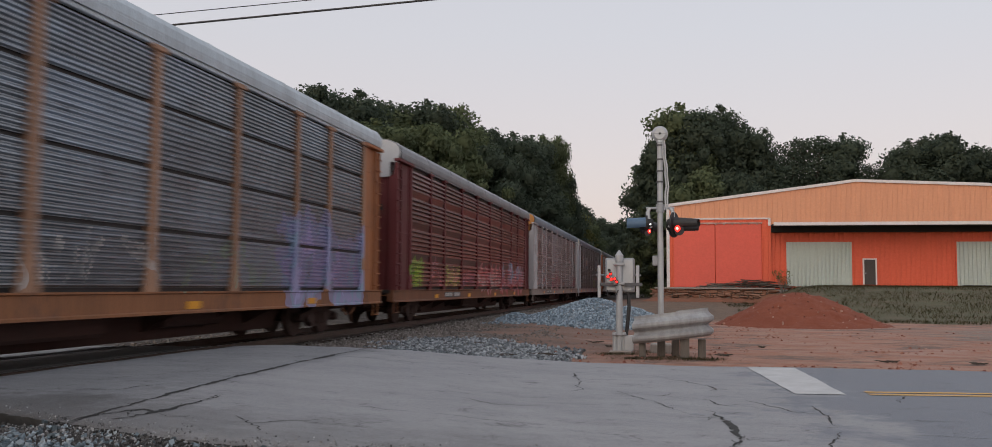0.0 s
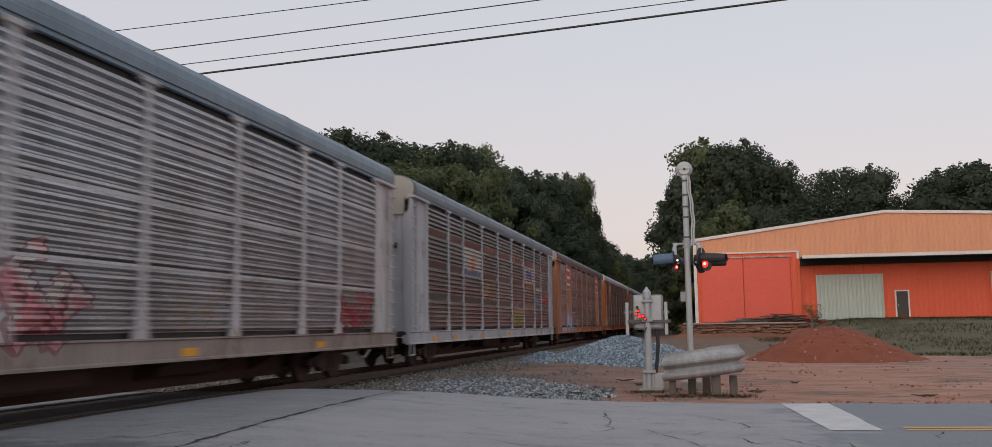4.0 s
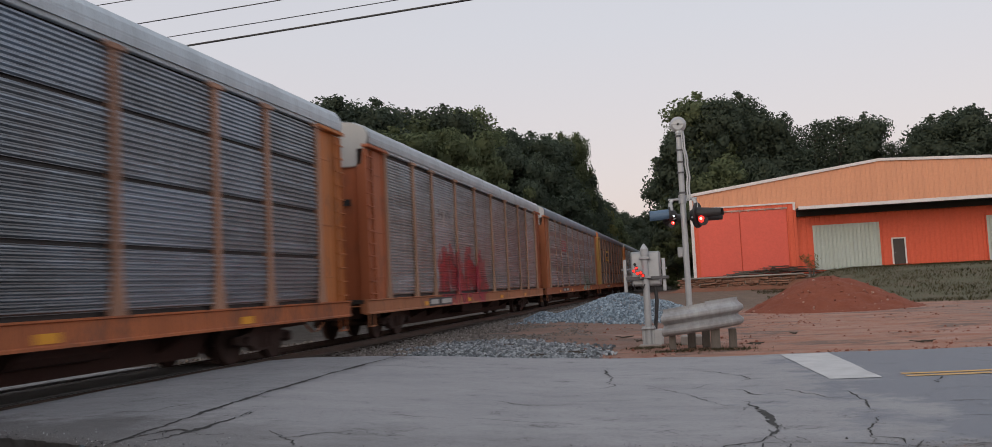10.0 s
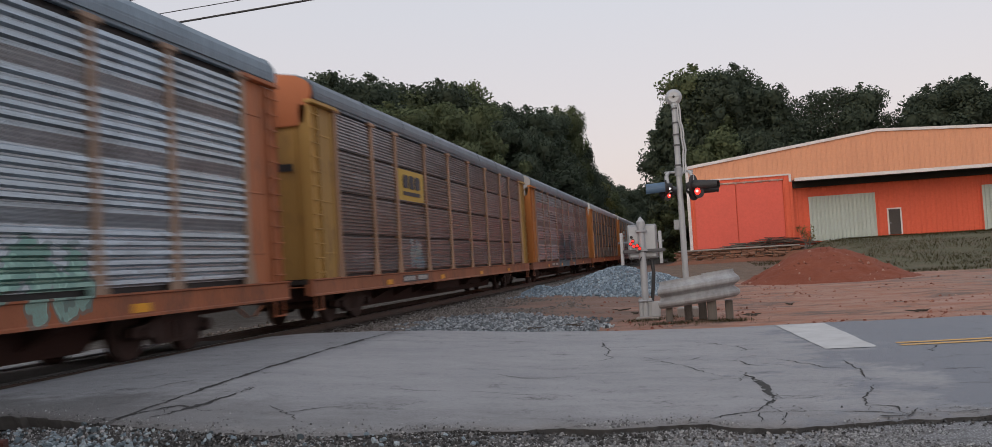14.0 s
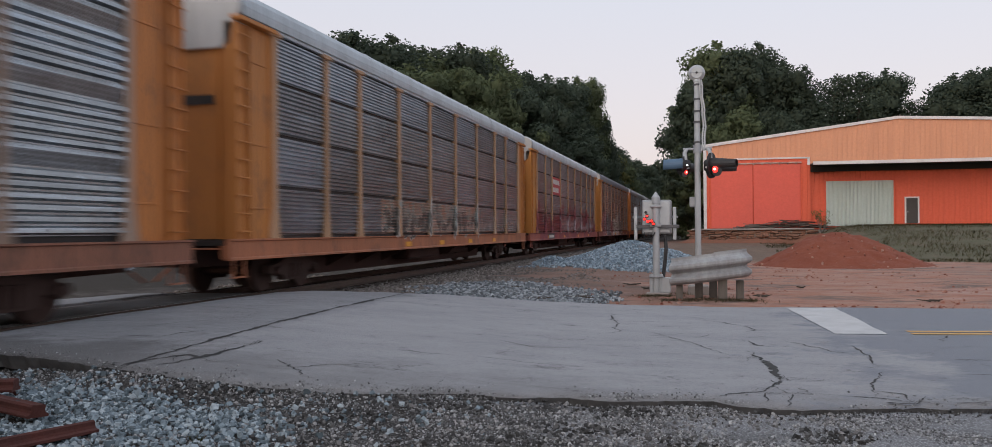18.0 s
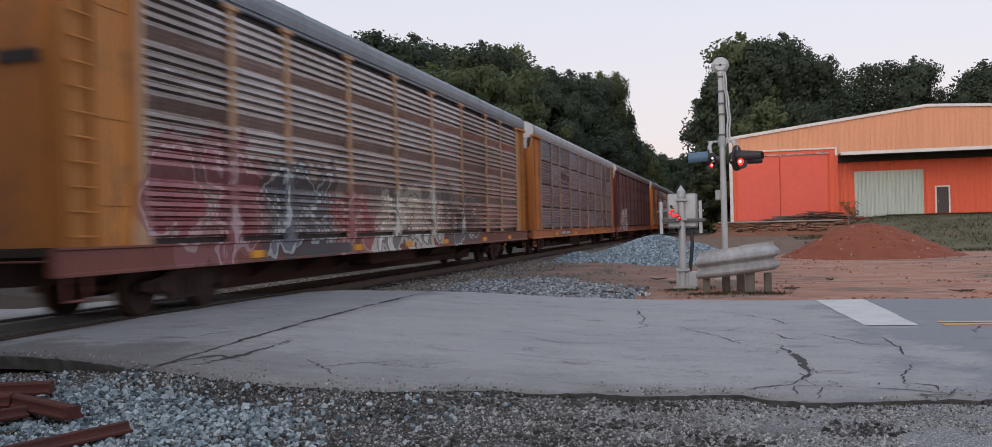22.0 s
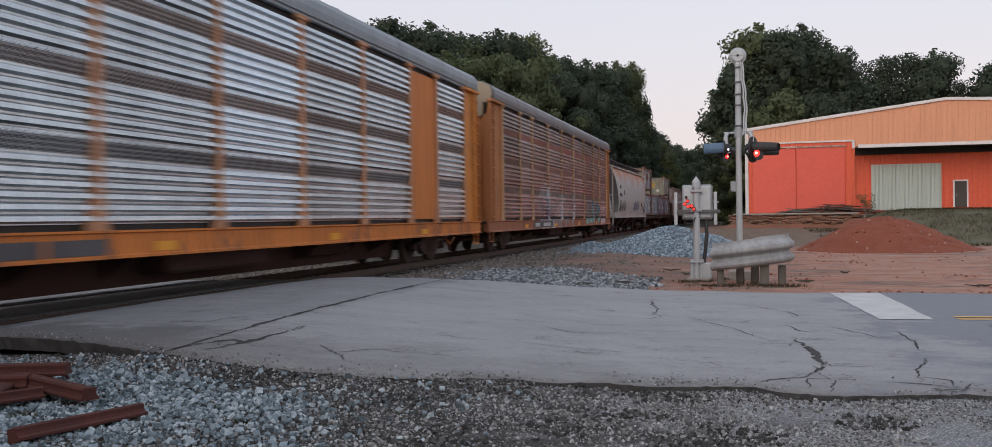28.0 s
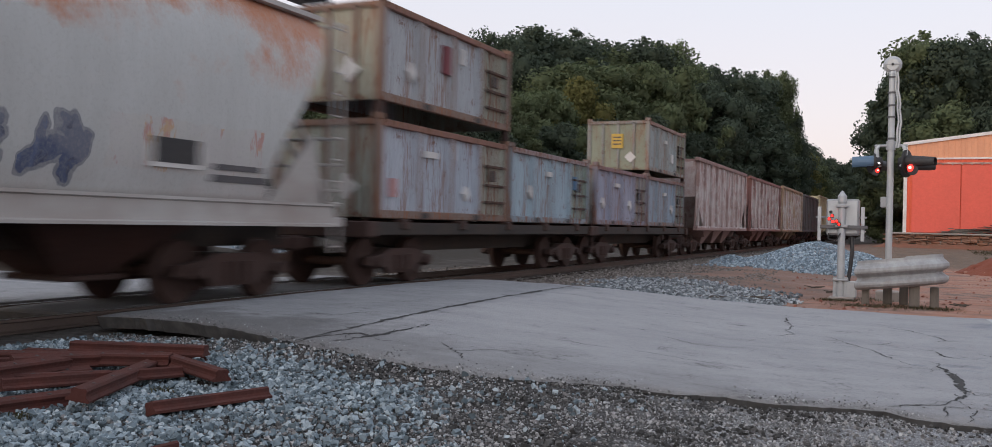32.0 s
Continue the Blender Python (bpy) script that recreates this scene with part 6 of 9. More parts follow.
    dict(WIDE, label="orange-posted autorack with brown ribbed sides and maroon and chrome graffiti", paint=(0.52, 0.25, 0.085), end=(0.52, 0.205, 0.038), sheet=(0.36, 0.31, 0.29), roof=(0.19, 0.22, 0.25), cap=(0.5, 0.48, 0.45), sill=(0.19, 0.062, 0.045), bars=(("lettering_bar", -7.0, -4.4, 0.78, 1.04, "bar_dark"),), reflect=(-8.6, -4.0, -0.6, 2.6, 7.0, 10.6),
         tags=((-11.9, -8.4, 0.75, 2.8, (0.21, 0.05, 0.06), (0.25, 0.10, 0.11), (0.50, 0.38, 0.40), 0.95), (-8.5, -5.2, 0.7, 2.6, (0.10, 0.115, 0.145), (0.05, 0.06, 0.075), (0.56, 0.60, 0.62), 0.95), (-5.1, -3.0, 0.8, 2.3, (0.28, 0.06, 0.06), (0.28, 0.13, 0.13), (0.55, 0.45, 0.44), 0.9),
               (-2.9, 2.2, 0.8, 2.3, (0.72, 0.72, 0.68), (0.62, 0.62, 0.55), INK, 0.9), (2.6, 6.6, 0.8, 2.4, (0.045, 0.047, 0.05), (0.10, 0.11, 0.11), (0.62, 0.61, 0.58), 0.9), (7.7, 11.9, 1.0, 1.9, (0.42, 0.38, 0.34), CHALK, WINE, 0.5))),
    dict(FINE, ribs=8, depth=0.06, label="silver-grey autorack with orange sill and dark lettering", paint=(0.310, 0.180, 0.130), end=(0.50, 0.17, 0.03), sheet=(0.31, 0.34, 0.375), roof=(0.42, 0.44, 0.46), cap=(0.5, 0.5, 0.5), sill=(0.470, 0.152, 0.045), bars=MARK, rust=0.25,
         emblems=(("emblem_bar", "rect", -6.55, 3.9, 0.55, 0.3, "e2_dark"), ("emblem_bar", "octagon", -5.85, 3.86, 0.5, 0.36, "e2_dark"), ("emblem_bar", "rect", -5.1, 3.8, 0.6, 0.3, "e2_dark"), ("emblem_bar", "rect", -5.9, 3.5, 2.0, 0.07, "e2_dark")),
         tags=((7.6, 9.2, 1.2, 2.1, (0.07, 0.10, 0.2), (0.1, 0.12, 0.2), INK, 0.4),)),
    dict(WIDE, label="maroon autorack with brown ribbed sides and white block graffiti", paint=(0.120, 0.030, 0.035), metal=0.55, sheet=(0.25, 0.175, 0.175), roof=(0.22, 0.22, 0.225), cap=(0.5, 0.5, 0.5), sill=(0.300, 0.104, 0.060), rust=0.12,
         emblems=(("faded_patch", "rect", -5.9, 3.9, 1.9, 0.16, "e2_dark"),),
         tags=((-11.8, -6.6, 0.75, 2.75, (0.55, 0.49, 0.50), (0.66, 0.63, 0.64), INK, 0.95, BLOCK_PIECE, 0.44), (-6.2, -3.6, 1.1, 2.2, (0.2, 0.18, 0.18), CHALK, CHALK, 0.5), (2.3, 9.4, 1.2, 2.4, (0.2, 0.17, 0.17), CHALK, CHALK, 0.5))),
    dict(WIDE, band_dark=0.9, depth=0.085, grime_sheen=0.45, label="bright orange autorack with clean silver ribbed sides and a shield emblem", paint=(0.62, 0.19, 0.03), end=(0.66, 0.24, 0.03), sheet=(0.64, 0.69, 0.72), metal=0.92, roof=(0.30, 0.34, 0.37), cap=(0.5, 0.5, 0.5), rust=0.12, dirt=0.1, solid=((1, 0), (7, 0)), bars=(("lettering_bar", -6.4, -5.4, 0.82, 1.04, "bar_dark"), ("lettering_bar", -5.3, -4.2, 0.82, 1.04, "bar_dark")), words=True,
         emblems=(("shield_field", "shield", -8.4, 4.6, 1.3, 1.5, "e1_white"), ("shield_head", "shield_top", -8.4, 4.6, 1.3, 1.5, "e1_navy"), ("shield_line", "rect", -8.4, 5.0, 0.9, 0.14, "e2_white"), ("shield_line", "rect", -8.4, 4.8, 0.9, 0.14, "e2_white"), *(("shield_stripe", "rect", -8.4 + 0.22 * j, 4.26, 0.1, 0.56, "e2_rose") for j in (-2, -1, 0, 1, 2)))),
    dict(WIDE, label="orange-posted autorack with brown ribbed sides and turquoise graffiti", paint=(0.54, 0.27, 0.085), end=(0.5, 0.20, 0.065), sheet=(0.37, 0.31, 0.295), roof=(0.19, 0.19, 0.2), cap=(0.45, 0.36, 0.25), sill=(0.380, 0.136, 0.060), bars=(("lettering_bar", -7.2, -3.5, 0.80, 1.08, "bar_dark"), ("lettering_bar", -6.9, -6.1, 0.87, 1.02, "bar_white"), ("lettering_bar", -5.4, -4.0, 0.87, 1.02, "bar_white")),
         tags=((-6.2, -3.2, 0.9, 2.5, (0.12, 0.14, 0.2), (0.40, 0.44, 0.48), CHALK, 0.95), (-3.3, 2.0, 1.1, 2.35, (0.48, 0.48, 0.49), (0.24, 0.25, 0.28), CHALK, 0.9), (5.0, 9.7, 0.78, 2.15, (0.26, 0.52, 0.47), (0.07, 0.33, 0.46), (0.03, 0.1, 0.15), 0.8, TALL_PIECE, 0.14), (9.9, 11.9, 0.8, 2.3, (0.55, 0.49, 0.50), (0.6, 0.56, 0.57), PINK, 0.8, SLAB_PIECE, 0.24))),
]
TRAIN = []
for k, cfg in enumerate(CARS):
    TRAIN.append((autorack(cfg), PITCH * k - 14.31 + (0.45 if k == 15 else 0.25 if k == 16 else -0.15 if k < 2 else 0.0)))


def words_on(car, text, x, y, z, size, mat_key):
    """Raised lettering on the side that faces +x."""
    cu = bpy.data.curves.new("lettering", "FONT")
    cu.body, cu.size, cu.extrude, cu.align_x = text, size, 0.003, "CENTER"
    tmp = new("lettering_source", cu)
    me = bpy.data.meshes.new_from_object(tmp.evaluated_get(bpy.context.evaluated_depsgraph_get()))
    bpy.data.objects.remove(tmp)
    me.name = "lettering"
    me.materials.clear()
    me.materials.append(M[mat_key])
    ob = new("lettering", me)
    ob.parent = car
    ob.matrix_basis = pose(x, y, z, 90, 0, 90)
    return ob


for (car, _), cfg in zip(TRAIN, CARS):
    if cfg.get("words"):
        words_on(car, "BUILDING", 1.556, -8.4, 3.5, 0.42, "bar_dark")
        words_on(car, "AMERICA", 1.556, -8.4, 3.08, 0.42, "bar_dark")


# ---- covered hopper, container flats, open hoppers ----
def hopper_paint(space):
    m, n, l, b = node_mat("pale_grey_hopper_paint")
    at = coords(n, l, space)
    xyz = n.new("ShaderNodeSeparateXYZ")
    l.new(at, xyz.inputs[0])
    streak = noise_tex(n, l, at, 1.2, 6, 0.7, (1, 1.0, 0.3))
    blotch = noise_tex(n, l, at, 0.8, 5, 0.7, (1, 0.7, 0.9))
    fine = noise_tex(n, l, at, 20, 4, 0.7)
    c = blend(n, l, remap(n, l, streak, 0.35, 0.7, 0, 0.6), (0.46, 0.465, 0.455), (0.35, 0.345, 0.33))
    high = remap(n, l, calc(n, l, "ADD", xyz.outputs[2], remap(n, l, blotch, 0.3, 0.7, -1.0, 1.0)), 3.5, 4.4)
    rust = calc(n, l, "MULTIPLY", high, remap(n, l, noise_tex(n, l, at, 1.1, 6, 0.75, (1, 0.8, 0.45)), 0.36, 0.62))
    c = blend(n, l, rust, c, (0.42, 0.16, 0.07))
    rim = remap(n, l, calc(n, l, "ADD", xyz.outputs[2], remap(n, l, noise_tex(n, l, at, 1.6, 6, 0.75, (1, 0.9, 0.5)), 0.3, 0.7, -0.45, 0.45)), 3.9, 4.45)
    c = blend(n, l, calc(n, l, "MULTIPLY", rim, remap(n, l, fine, 0.3, 0.6, 0.95, 0.55)), c, (0.40, 0.15, 0.065))
    low = remap(n, l, xyz.outputs[2], 2.3, 1.5, 0, 0.25)
    c = blend(n, l, calc(n, l, "MULTIPLY", low, remap(n, l, blotch, 0.35, 0.65)), c, (0.38, 0.22, 0.2))
    for k, field in enumerate(((-7.3, -3.6, 1.6, 2.2, (0.10, 0.10, 0.09), (0.25, 0.26, 0.2), 0.45), (-3.4, 0.2, 1.7, 2.35, (0.40, 0.22, 0.2), (0.42, 0.38, 0.36), 0.35), (4.4, 7.2, 1.85, 2.5, (0.40, 0.2, 0.17), (0.44, 0.28, 0.15), 0.3))):
        c = block(n, l, at, c, fine, k, *field)
    for k, tag in enumerate(((-7.2, -3.4, 1.58, 2.3, (0.05, 0.055, 0.05), (0.22, 0.23, 0.17), INK, 0.62), (-2.6, 0.4, 1.65, 2.3, (0.42, 0.2, 0.19), (0.36, 0.2, 0.19), (0.3, 0.1, 0.1), 0.5), (0.5, 4.2, 1.6, 2.45, (0.05, 0.07, 0.14), (0.12, 0.13, 0.18), (0.03, 0.04, 0.08), 0.7))):
        c = spray(n, l, at, c, fine, k, *tag)
    c = blend(n, l, remap(n, l, fine, 0.5, 0.75, 0, 0.25), c, (0.26, 0.24, 0.23))
    l.new(c, b.inputs["Base Color"])
    b.inputs["Roughness"].default_value = 0.6
    relief(n, l, b, fine, 0.1, 0.006)
    return m


def covered_hopper():
    car = thing("covered_hopper_car", "pale grey covered hopper car with orange rust under the roof edge", "train car", group="freight train cars")
    skin = hopper_paint(car)
    levels = [(1.42, 1.42), (1.6, 1.5), (2.0, 1.58), (2.5, 1.62), (3.0, 1.62), (3.5, 1.59), (3.9, 1.52), (4.25, 1.40), (4.5, 1.24), (4.62, 1.1), (4.72, 0.6), (4.74, 0.0)]

    def y_end(z):
        u = max(0.0, min(1.0, (4.5 - z) / 2.3))
        return 9.05 - 1.6 * u**1.25

    bm = B()
    rows = []
    for z, w in levels:
        ye = y_end(z)
        ys = [-ye + 2 * ye * i / 12 for i in range(13)]
        rows.append(([bm.verts.new((w, y, z)) for y in ys], [bm.verts.new((-w - 1e-4, y, z)) for y in ys]))
    for (a, c), (b, d) in zip(rows, rows[1:]):
        for i in range(12):
            bm.faces.new((a[i], a[i + 1], b[i + 1], b[i]))
            bm.faces.new((c[i + 1], c[i], d[i], d[i + 1]))
    bm.faces.new([*rows[0][0], *rows[0][1][::-1]])
    body = part("body", bm, skin, car, smooth=False)
    for p in body.data.polygons:
        p.use_smooth = abs(p.normal.y) < 0.3
    for s in (1, -1):
        bm = B()
        end = [(bm.verts.new((w, s * y_end(z), z)), bm.verts.new((-w - 1e-4, s * y_end(z), z))) for z, w in levels]
        for a, b in zip(end, end[1:]):
            bm.faces.new((a[0], a[1], b[1], b[0]))
        part("end_sheet", bm, M["hop_end"], car, "dark grey sloping end sheet", smooth=True)
        bm = B()
        along_y(bm, [(s * 1.44, 1.14), (s * 1.6, 1.14), (s * 1.6, 1.18), (s * 1.56, 1.2), (s * 1.56, 1.46), (s * 1.6, 1.48), (s * 1.6, 1.52), (s * 1.44, 1.52)], -9.1, 9.1)
        part("side_sill", bm, M["hop_white"], car)
    bm = B()
    along_y(bm, [(1.16, 4.58), (1.30, 4.58), (1.30, 4.66), (1.16, 4.68)], -9.05, 9.05)
    part("roof_edge_rail", bm, M["hop_white"], car)
    bm = B()
    box(bm, -0.38, 0.38, -8.6, 8.6, 4.74, 4.9, 0.04)
    part("hatch_trough", bm, M["hop_grey"], car)
    for s in (1, -1):
        bm = B()
        for k in range(40):
            y = -9.0 + 18 * k / 39
            box(bm, s * 0.95 - 0.02, s * 0.95 + 0.02, y - 0.012, y + 0.012, 4.68, 4.98) if k % 3 == 0 else None
        bmesh.ops.create_cube(bm, size=1, matrix=Matrix.LocRotScale((s * 0.95, 0, 5.0), None, (0.62, 18.6, 0.06)))
        part("running_board", bm, M["board"], car, "dark blue-grey steel running board")
        bm = B()
        along_y(bm, [(s * 1.18, 4.97), (s * 1.21, 4.97), (s * 1.21, 5.03), (s * 1.18, 5.03)], -9.2, 9.2)
        for k in range(13):
            y = -9.0 + 1.5 * k
            rod(bm, (s * 1.19, y, 4.62), (s * 1.19, y, 5.0), 0.02, None, 6)
        part("roof_railing", bm, M["board"], car)
    for y in (-5.1, -1.7, 1.7, 5.1):
        bm = B()
        top = [bm.verts.new(p) for p in ((-1.3, y - 1.65, 1.42), (1.3, y - 1.65, 1.42), (1.3, y + 1.65, 1.42), (-1.3, y + 1.65, 1.42))]
        low = [bm.verts.new(p) for p in ((-0.45, y - 0.4, 0.46), (0.45, y - 0.4, 0.46), (0.45, y + 0.4, 0.46), (-0.45, y + 0.4, 0.46))]
        for i in range(4):
            j = (i + 1) % 4
            bm.faces.new((top[i], top[j], low[j], low[i]))
        bm.faces.new(low)
        chute = part("discharge_chute", bm, M["redunder"], car)
        bm = B()
        box(bm, -0.6, 0.62, y - 0.5, y + 0.5, 0.38, 0.46, 0.02)
        part("outlet_gate", bm, M["rustdark"], chute)
    bm = B()
    box(bm, -0.3, 0.3, -9.3, 9.3, 0.8, 1.14)
    part("centre_sill", bm, M["under"], car)
    for s in (1, -1):
        bm = B()
        box(bm, -1.5, 1.5, s * 9.1, s * 9.5, 1.14, 1.3, 0.02)
        part("end_platform", bm, M["hop_white"], car)
        bm = B()
        f = [bm.verts.new(p) for p in ((1.2, s * 9.0, 2.7), (1.2, s * 9.3, 1.3), (1.2, s * 7.6, 1.3))]
        g = [bm.verts.new((1.14, v.co.y, v.co.z)) for v in f]
        bm.faces.new(f)
        bm.faces.new(g[::-1])
        for i in range(3):
            j = (i + 1) % 3
            bm.faces.new((f[i], f[j], g[j], g[i]))
        part("end_gusset", bm, M["hop_white"], car)
        for x in (1.45, -1.45):
            bm = B()
            for y in (9.14, 9.46):
                rod(bm, (x, s * y, 0.7), (x, s * y, 4.62), 0.025, None, 6)
            for k in range(11):
                rod(bm, (x, s * 9.14, 0.8 + 0.37 * k), (x, s * 9.46, 0.8 + 0.37 * k), 0.016, None, 6)
            part("end_ladder", bm, M["hop_white"], car)
        bm = B()
        rod(bm, (-1.45, s * 9.46, 4.6), (1.45, s * 9.46, 4.6), 0.025, None, 6)
        part("crossover_rail", bm, M["hop_white"], car)
        for z in (1.75, 2.2, 2.65):
            bm = B()
            rod(bm, (-1.45, s * 9.44, z), (1.45, s * 9.44, z), 0.03, None, 6)
            part("crossover_rail", bm, M["hop_white"], car)
        for x in (-0.7, 0.2, 0.9):
            bm = B()
            box(bm, x - 0.04, x + 0.04, s * 9.36, s * 9.42, 1.3, 2.9 - 0.3 * abs(x), 0.01)
            part("cage_upright", bm, M["hop_white"], car)
        for xa, xb in ((-1.3, 0.1), (1.3, 0.1), (1.35, 0.75)):
            bm = B()
            rod(bm, (xa, s * 9.38, 1.3), (xb, s * 8.75, 3.5), 0.045, None, 8)
            part("end_brace", bm, M["hop_white"], car)
        bm = B()
        box(bm, 0.55, 1.25, s * 9.28, s * 9.34, 1.3, 1.95, 0.02)
        part("step_guard", bm, M["hop_white"], car)
        bm = B()
        box(bm, -1.0, -0.3, s * 9.0, s * 9.36, 1.5, 2.2, 0.03)
        part("brake_box", bm, M["hop_white"], car, "dirty white brake gear box")
        coupler(car, s * 9.3, s)
    for name, y0, y1, z0, z1, mk in (("lettering_bar", -6.95, -6.2, 3.15, 3.36, "bar_dark"), ("lettering_bar", -7.05, -5.85, 2.6, 2.82, "bar_dark"), ("lettering_bar", -4.9, -4.6, 2.75, 3.05, "bar_dark"), ("lettering_bar", -7.0, -6.0, 2.25, 2.32, "bar_dark"), ("data_plate_frame", 5.04, 5.96, 1.89, 2.36, "e1_white"), ("data_plate", 5.1, 5.9, 1.95, 2.3, "black"), ("lettering_bar", 6.2, 7.4, 1.75, 1.85, "bar_dark"), ("lettering_bar", 6.2, 7.2, 1.92, 2.0, "bar_dark"), ("lettering_bar", -5.5, -4.4, 1.3, 1.36, "bar_red")):
        if name == "lettering_bar" and z1 - z0 > 0.15 and y1 - y0 > 0.5:
            n_ = 4 if y1 - y0 < 1 else 6
            xw = float(np.interp((z0 + z1) / 2, [z for z, _ in levels], [w for _, w in levels])) + 0.012
            for k in range(n_):
                ya = y0 + (y1 - y0) * k / n_
                bm = B()
                box(bm, xw - 0.02, xw, ya, ya + 0.68 * (y1 - y0) / n_, z0, z1)
                part(name, bm, M[mk], car)
            continue
        bm = B()
        xw = 1.602 if z1 < 1.5 else float(np.interp((z0 + z1) / 2, [z for z, _ in levels], [w for _, w in levels])) + 0.012
        xw -= 0.006 if name == "data_plate_frame" else 0
        box(bm, xw - 0.02, xw, y0, y1, z0, z1)
        part(name, bm, M[mk], car)
    spin = SPIN.setdefault(car.name, [])
    for y in (-7.3, 7.3):
        truck_parts(car, y, spin)
    return car


M["hop_end"] = surface("dark_grey_end_sheet", (0.21, 0.205, 0.20), (0.14, 0.13, 0.125), 0.7, 0, 0.8, 12, 0.6)
M["board"] = surface("blue_grey_grating", (0.055, 0.07, 0.095), (0.10, 0.11, 0.13), 0.6, 0, 1.0, 14)
M["hop_white"] = surface("dirty_white_steel", (0.44, 0.42, 0.40), (0.28, 0.22, 0.19), 0.65, 0, 1.0, 14, 0.7)
M["hop_grey"] = surface("dark_grey_steel", (0.12, 0.125, 0.135), (0.2, 0.18, 0.17), 0.7, 0, 1.0, 14)
TRAIN.append((covered_hopper(), 468.75))


def flat_car():
    car = thing("container_flat_car", "dark rusty flat car carrying small steel containers", "train car", group="freight train cars")
    bm = B()
    along_y(bm, [(-1.3, 1.0), (1.3, 1.0), (1.3, 1.24), (-1.3, 1.24)], -6.3, 6.3)
    part("deck", bm, M["under"], car)
    bm = B()
    prof = [(-6.2, 1.0), (6.2, 1.0), (3.2, 0.62), (-3.2, 0.62)]
    sweep(bm, prof, [(Vector((x, 0, 0)), Vector((0, 1, 0)), Vector((0, 0, 1))) for x in (-0.4, 0.4)])
    part("centre_sill", bm, M["under"], car)
    for k in range(5):
        bm = B()
        y = -5 + 2.5 * k
        box(bm, -1.36, 1.36, y - 0.12, y + 0.12, 1.1, 1.3, 0.02)
        part("cross_beam", bm, M["rustdark"], car)
    for s in (1, -1):
        bm = B()
        box(bm, -1.4, 1.4, s * 6.1, s * 6.45, 0.95, 1.25, 0.02)
        rod(bm, (1.3, s * 6.4, 0.6), (1.3, s * 6.4, 1.9), 0.02, None, 6)
        part("end_sill", bm, M["rustdark"], car)
        coupler(car, s * 6.2, s)
    spin = SPIN.setdefault(car.name, [])
    for y in (-4.7, 4.7):
        truck_parts(car, y, spin)
    return car


for y in (485.6, 498.5):
    TRAIN.append((flat_car(), y))


def container_paint(name, col, space, wear):
    """Chalky container paint that differs panel by panel, with rust runs and chips."""
    m, n, l, b = node_mat(name)
    at = coords(n, l, space)
    info = n.new("ShaderNodeObjectInfo")
    c = blend(n, l, calc(n, l, "MULTIPLY", info.outputs["Random"], 0.6), col, (col[0] * 1.3, col[1] * 1.15, col[2] * 1.05))
    runs = noise_tex(n, l, at, 2.2, 6, 0.75, (1, 1.5, 0.22))
    chips = noise_tex(n, l, at, 3.5, 6, 0.8)
    fine = noise_tex(n, l, at, 25, 3, 0.7)
    c = blend(n, l, remap(n, l, runs, 0.35, 0.6, 0, 0.5), c, shade(col, 0.55))
    c = blend(n, l, calc(n, l, "MULTIPLY", remap(n, l, runs, 0.53, 0.60), wear), c, (0.22, 0.095, 0.05))
    level = n.new("ShaderNodeSeparateXYZ")
    l.new(at, level.inputs[0])
    ends = calc(n, l, "ADD", calc(n, l, "ABSOLUTE", calc(n, l, "SUBTRACT", level.outputs[2], 0.95)), remap(n, l, chips, 0.3, 0.7, -0.45, 0.3))
    c = blend(n, l, remap(n, l, ends, 0.75, 0.95, 0, 0.8), c, (0.17, 0.085, 0.05))
    c = blend(n, l, calc(n, l, "MULTIPLY", remap(n, l, chips, 0.57, 0.61), wear), c, (0.14, 0.055, 0.03))
    c = blend(n, l, remap(n, l, fine, 0.5, 0.75, 0, 0.35), c, shade(col, 0.6))
    l.new(c, b.inputs["Base Color"])
    b.inputs["Roughness"].default_value = 0.7
    relief(n, l, b, chips, 0.2, 0.008)
    return m


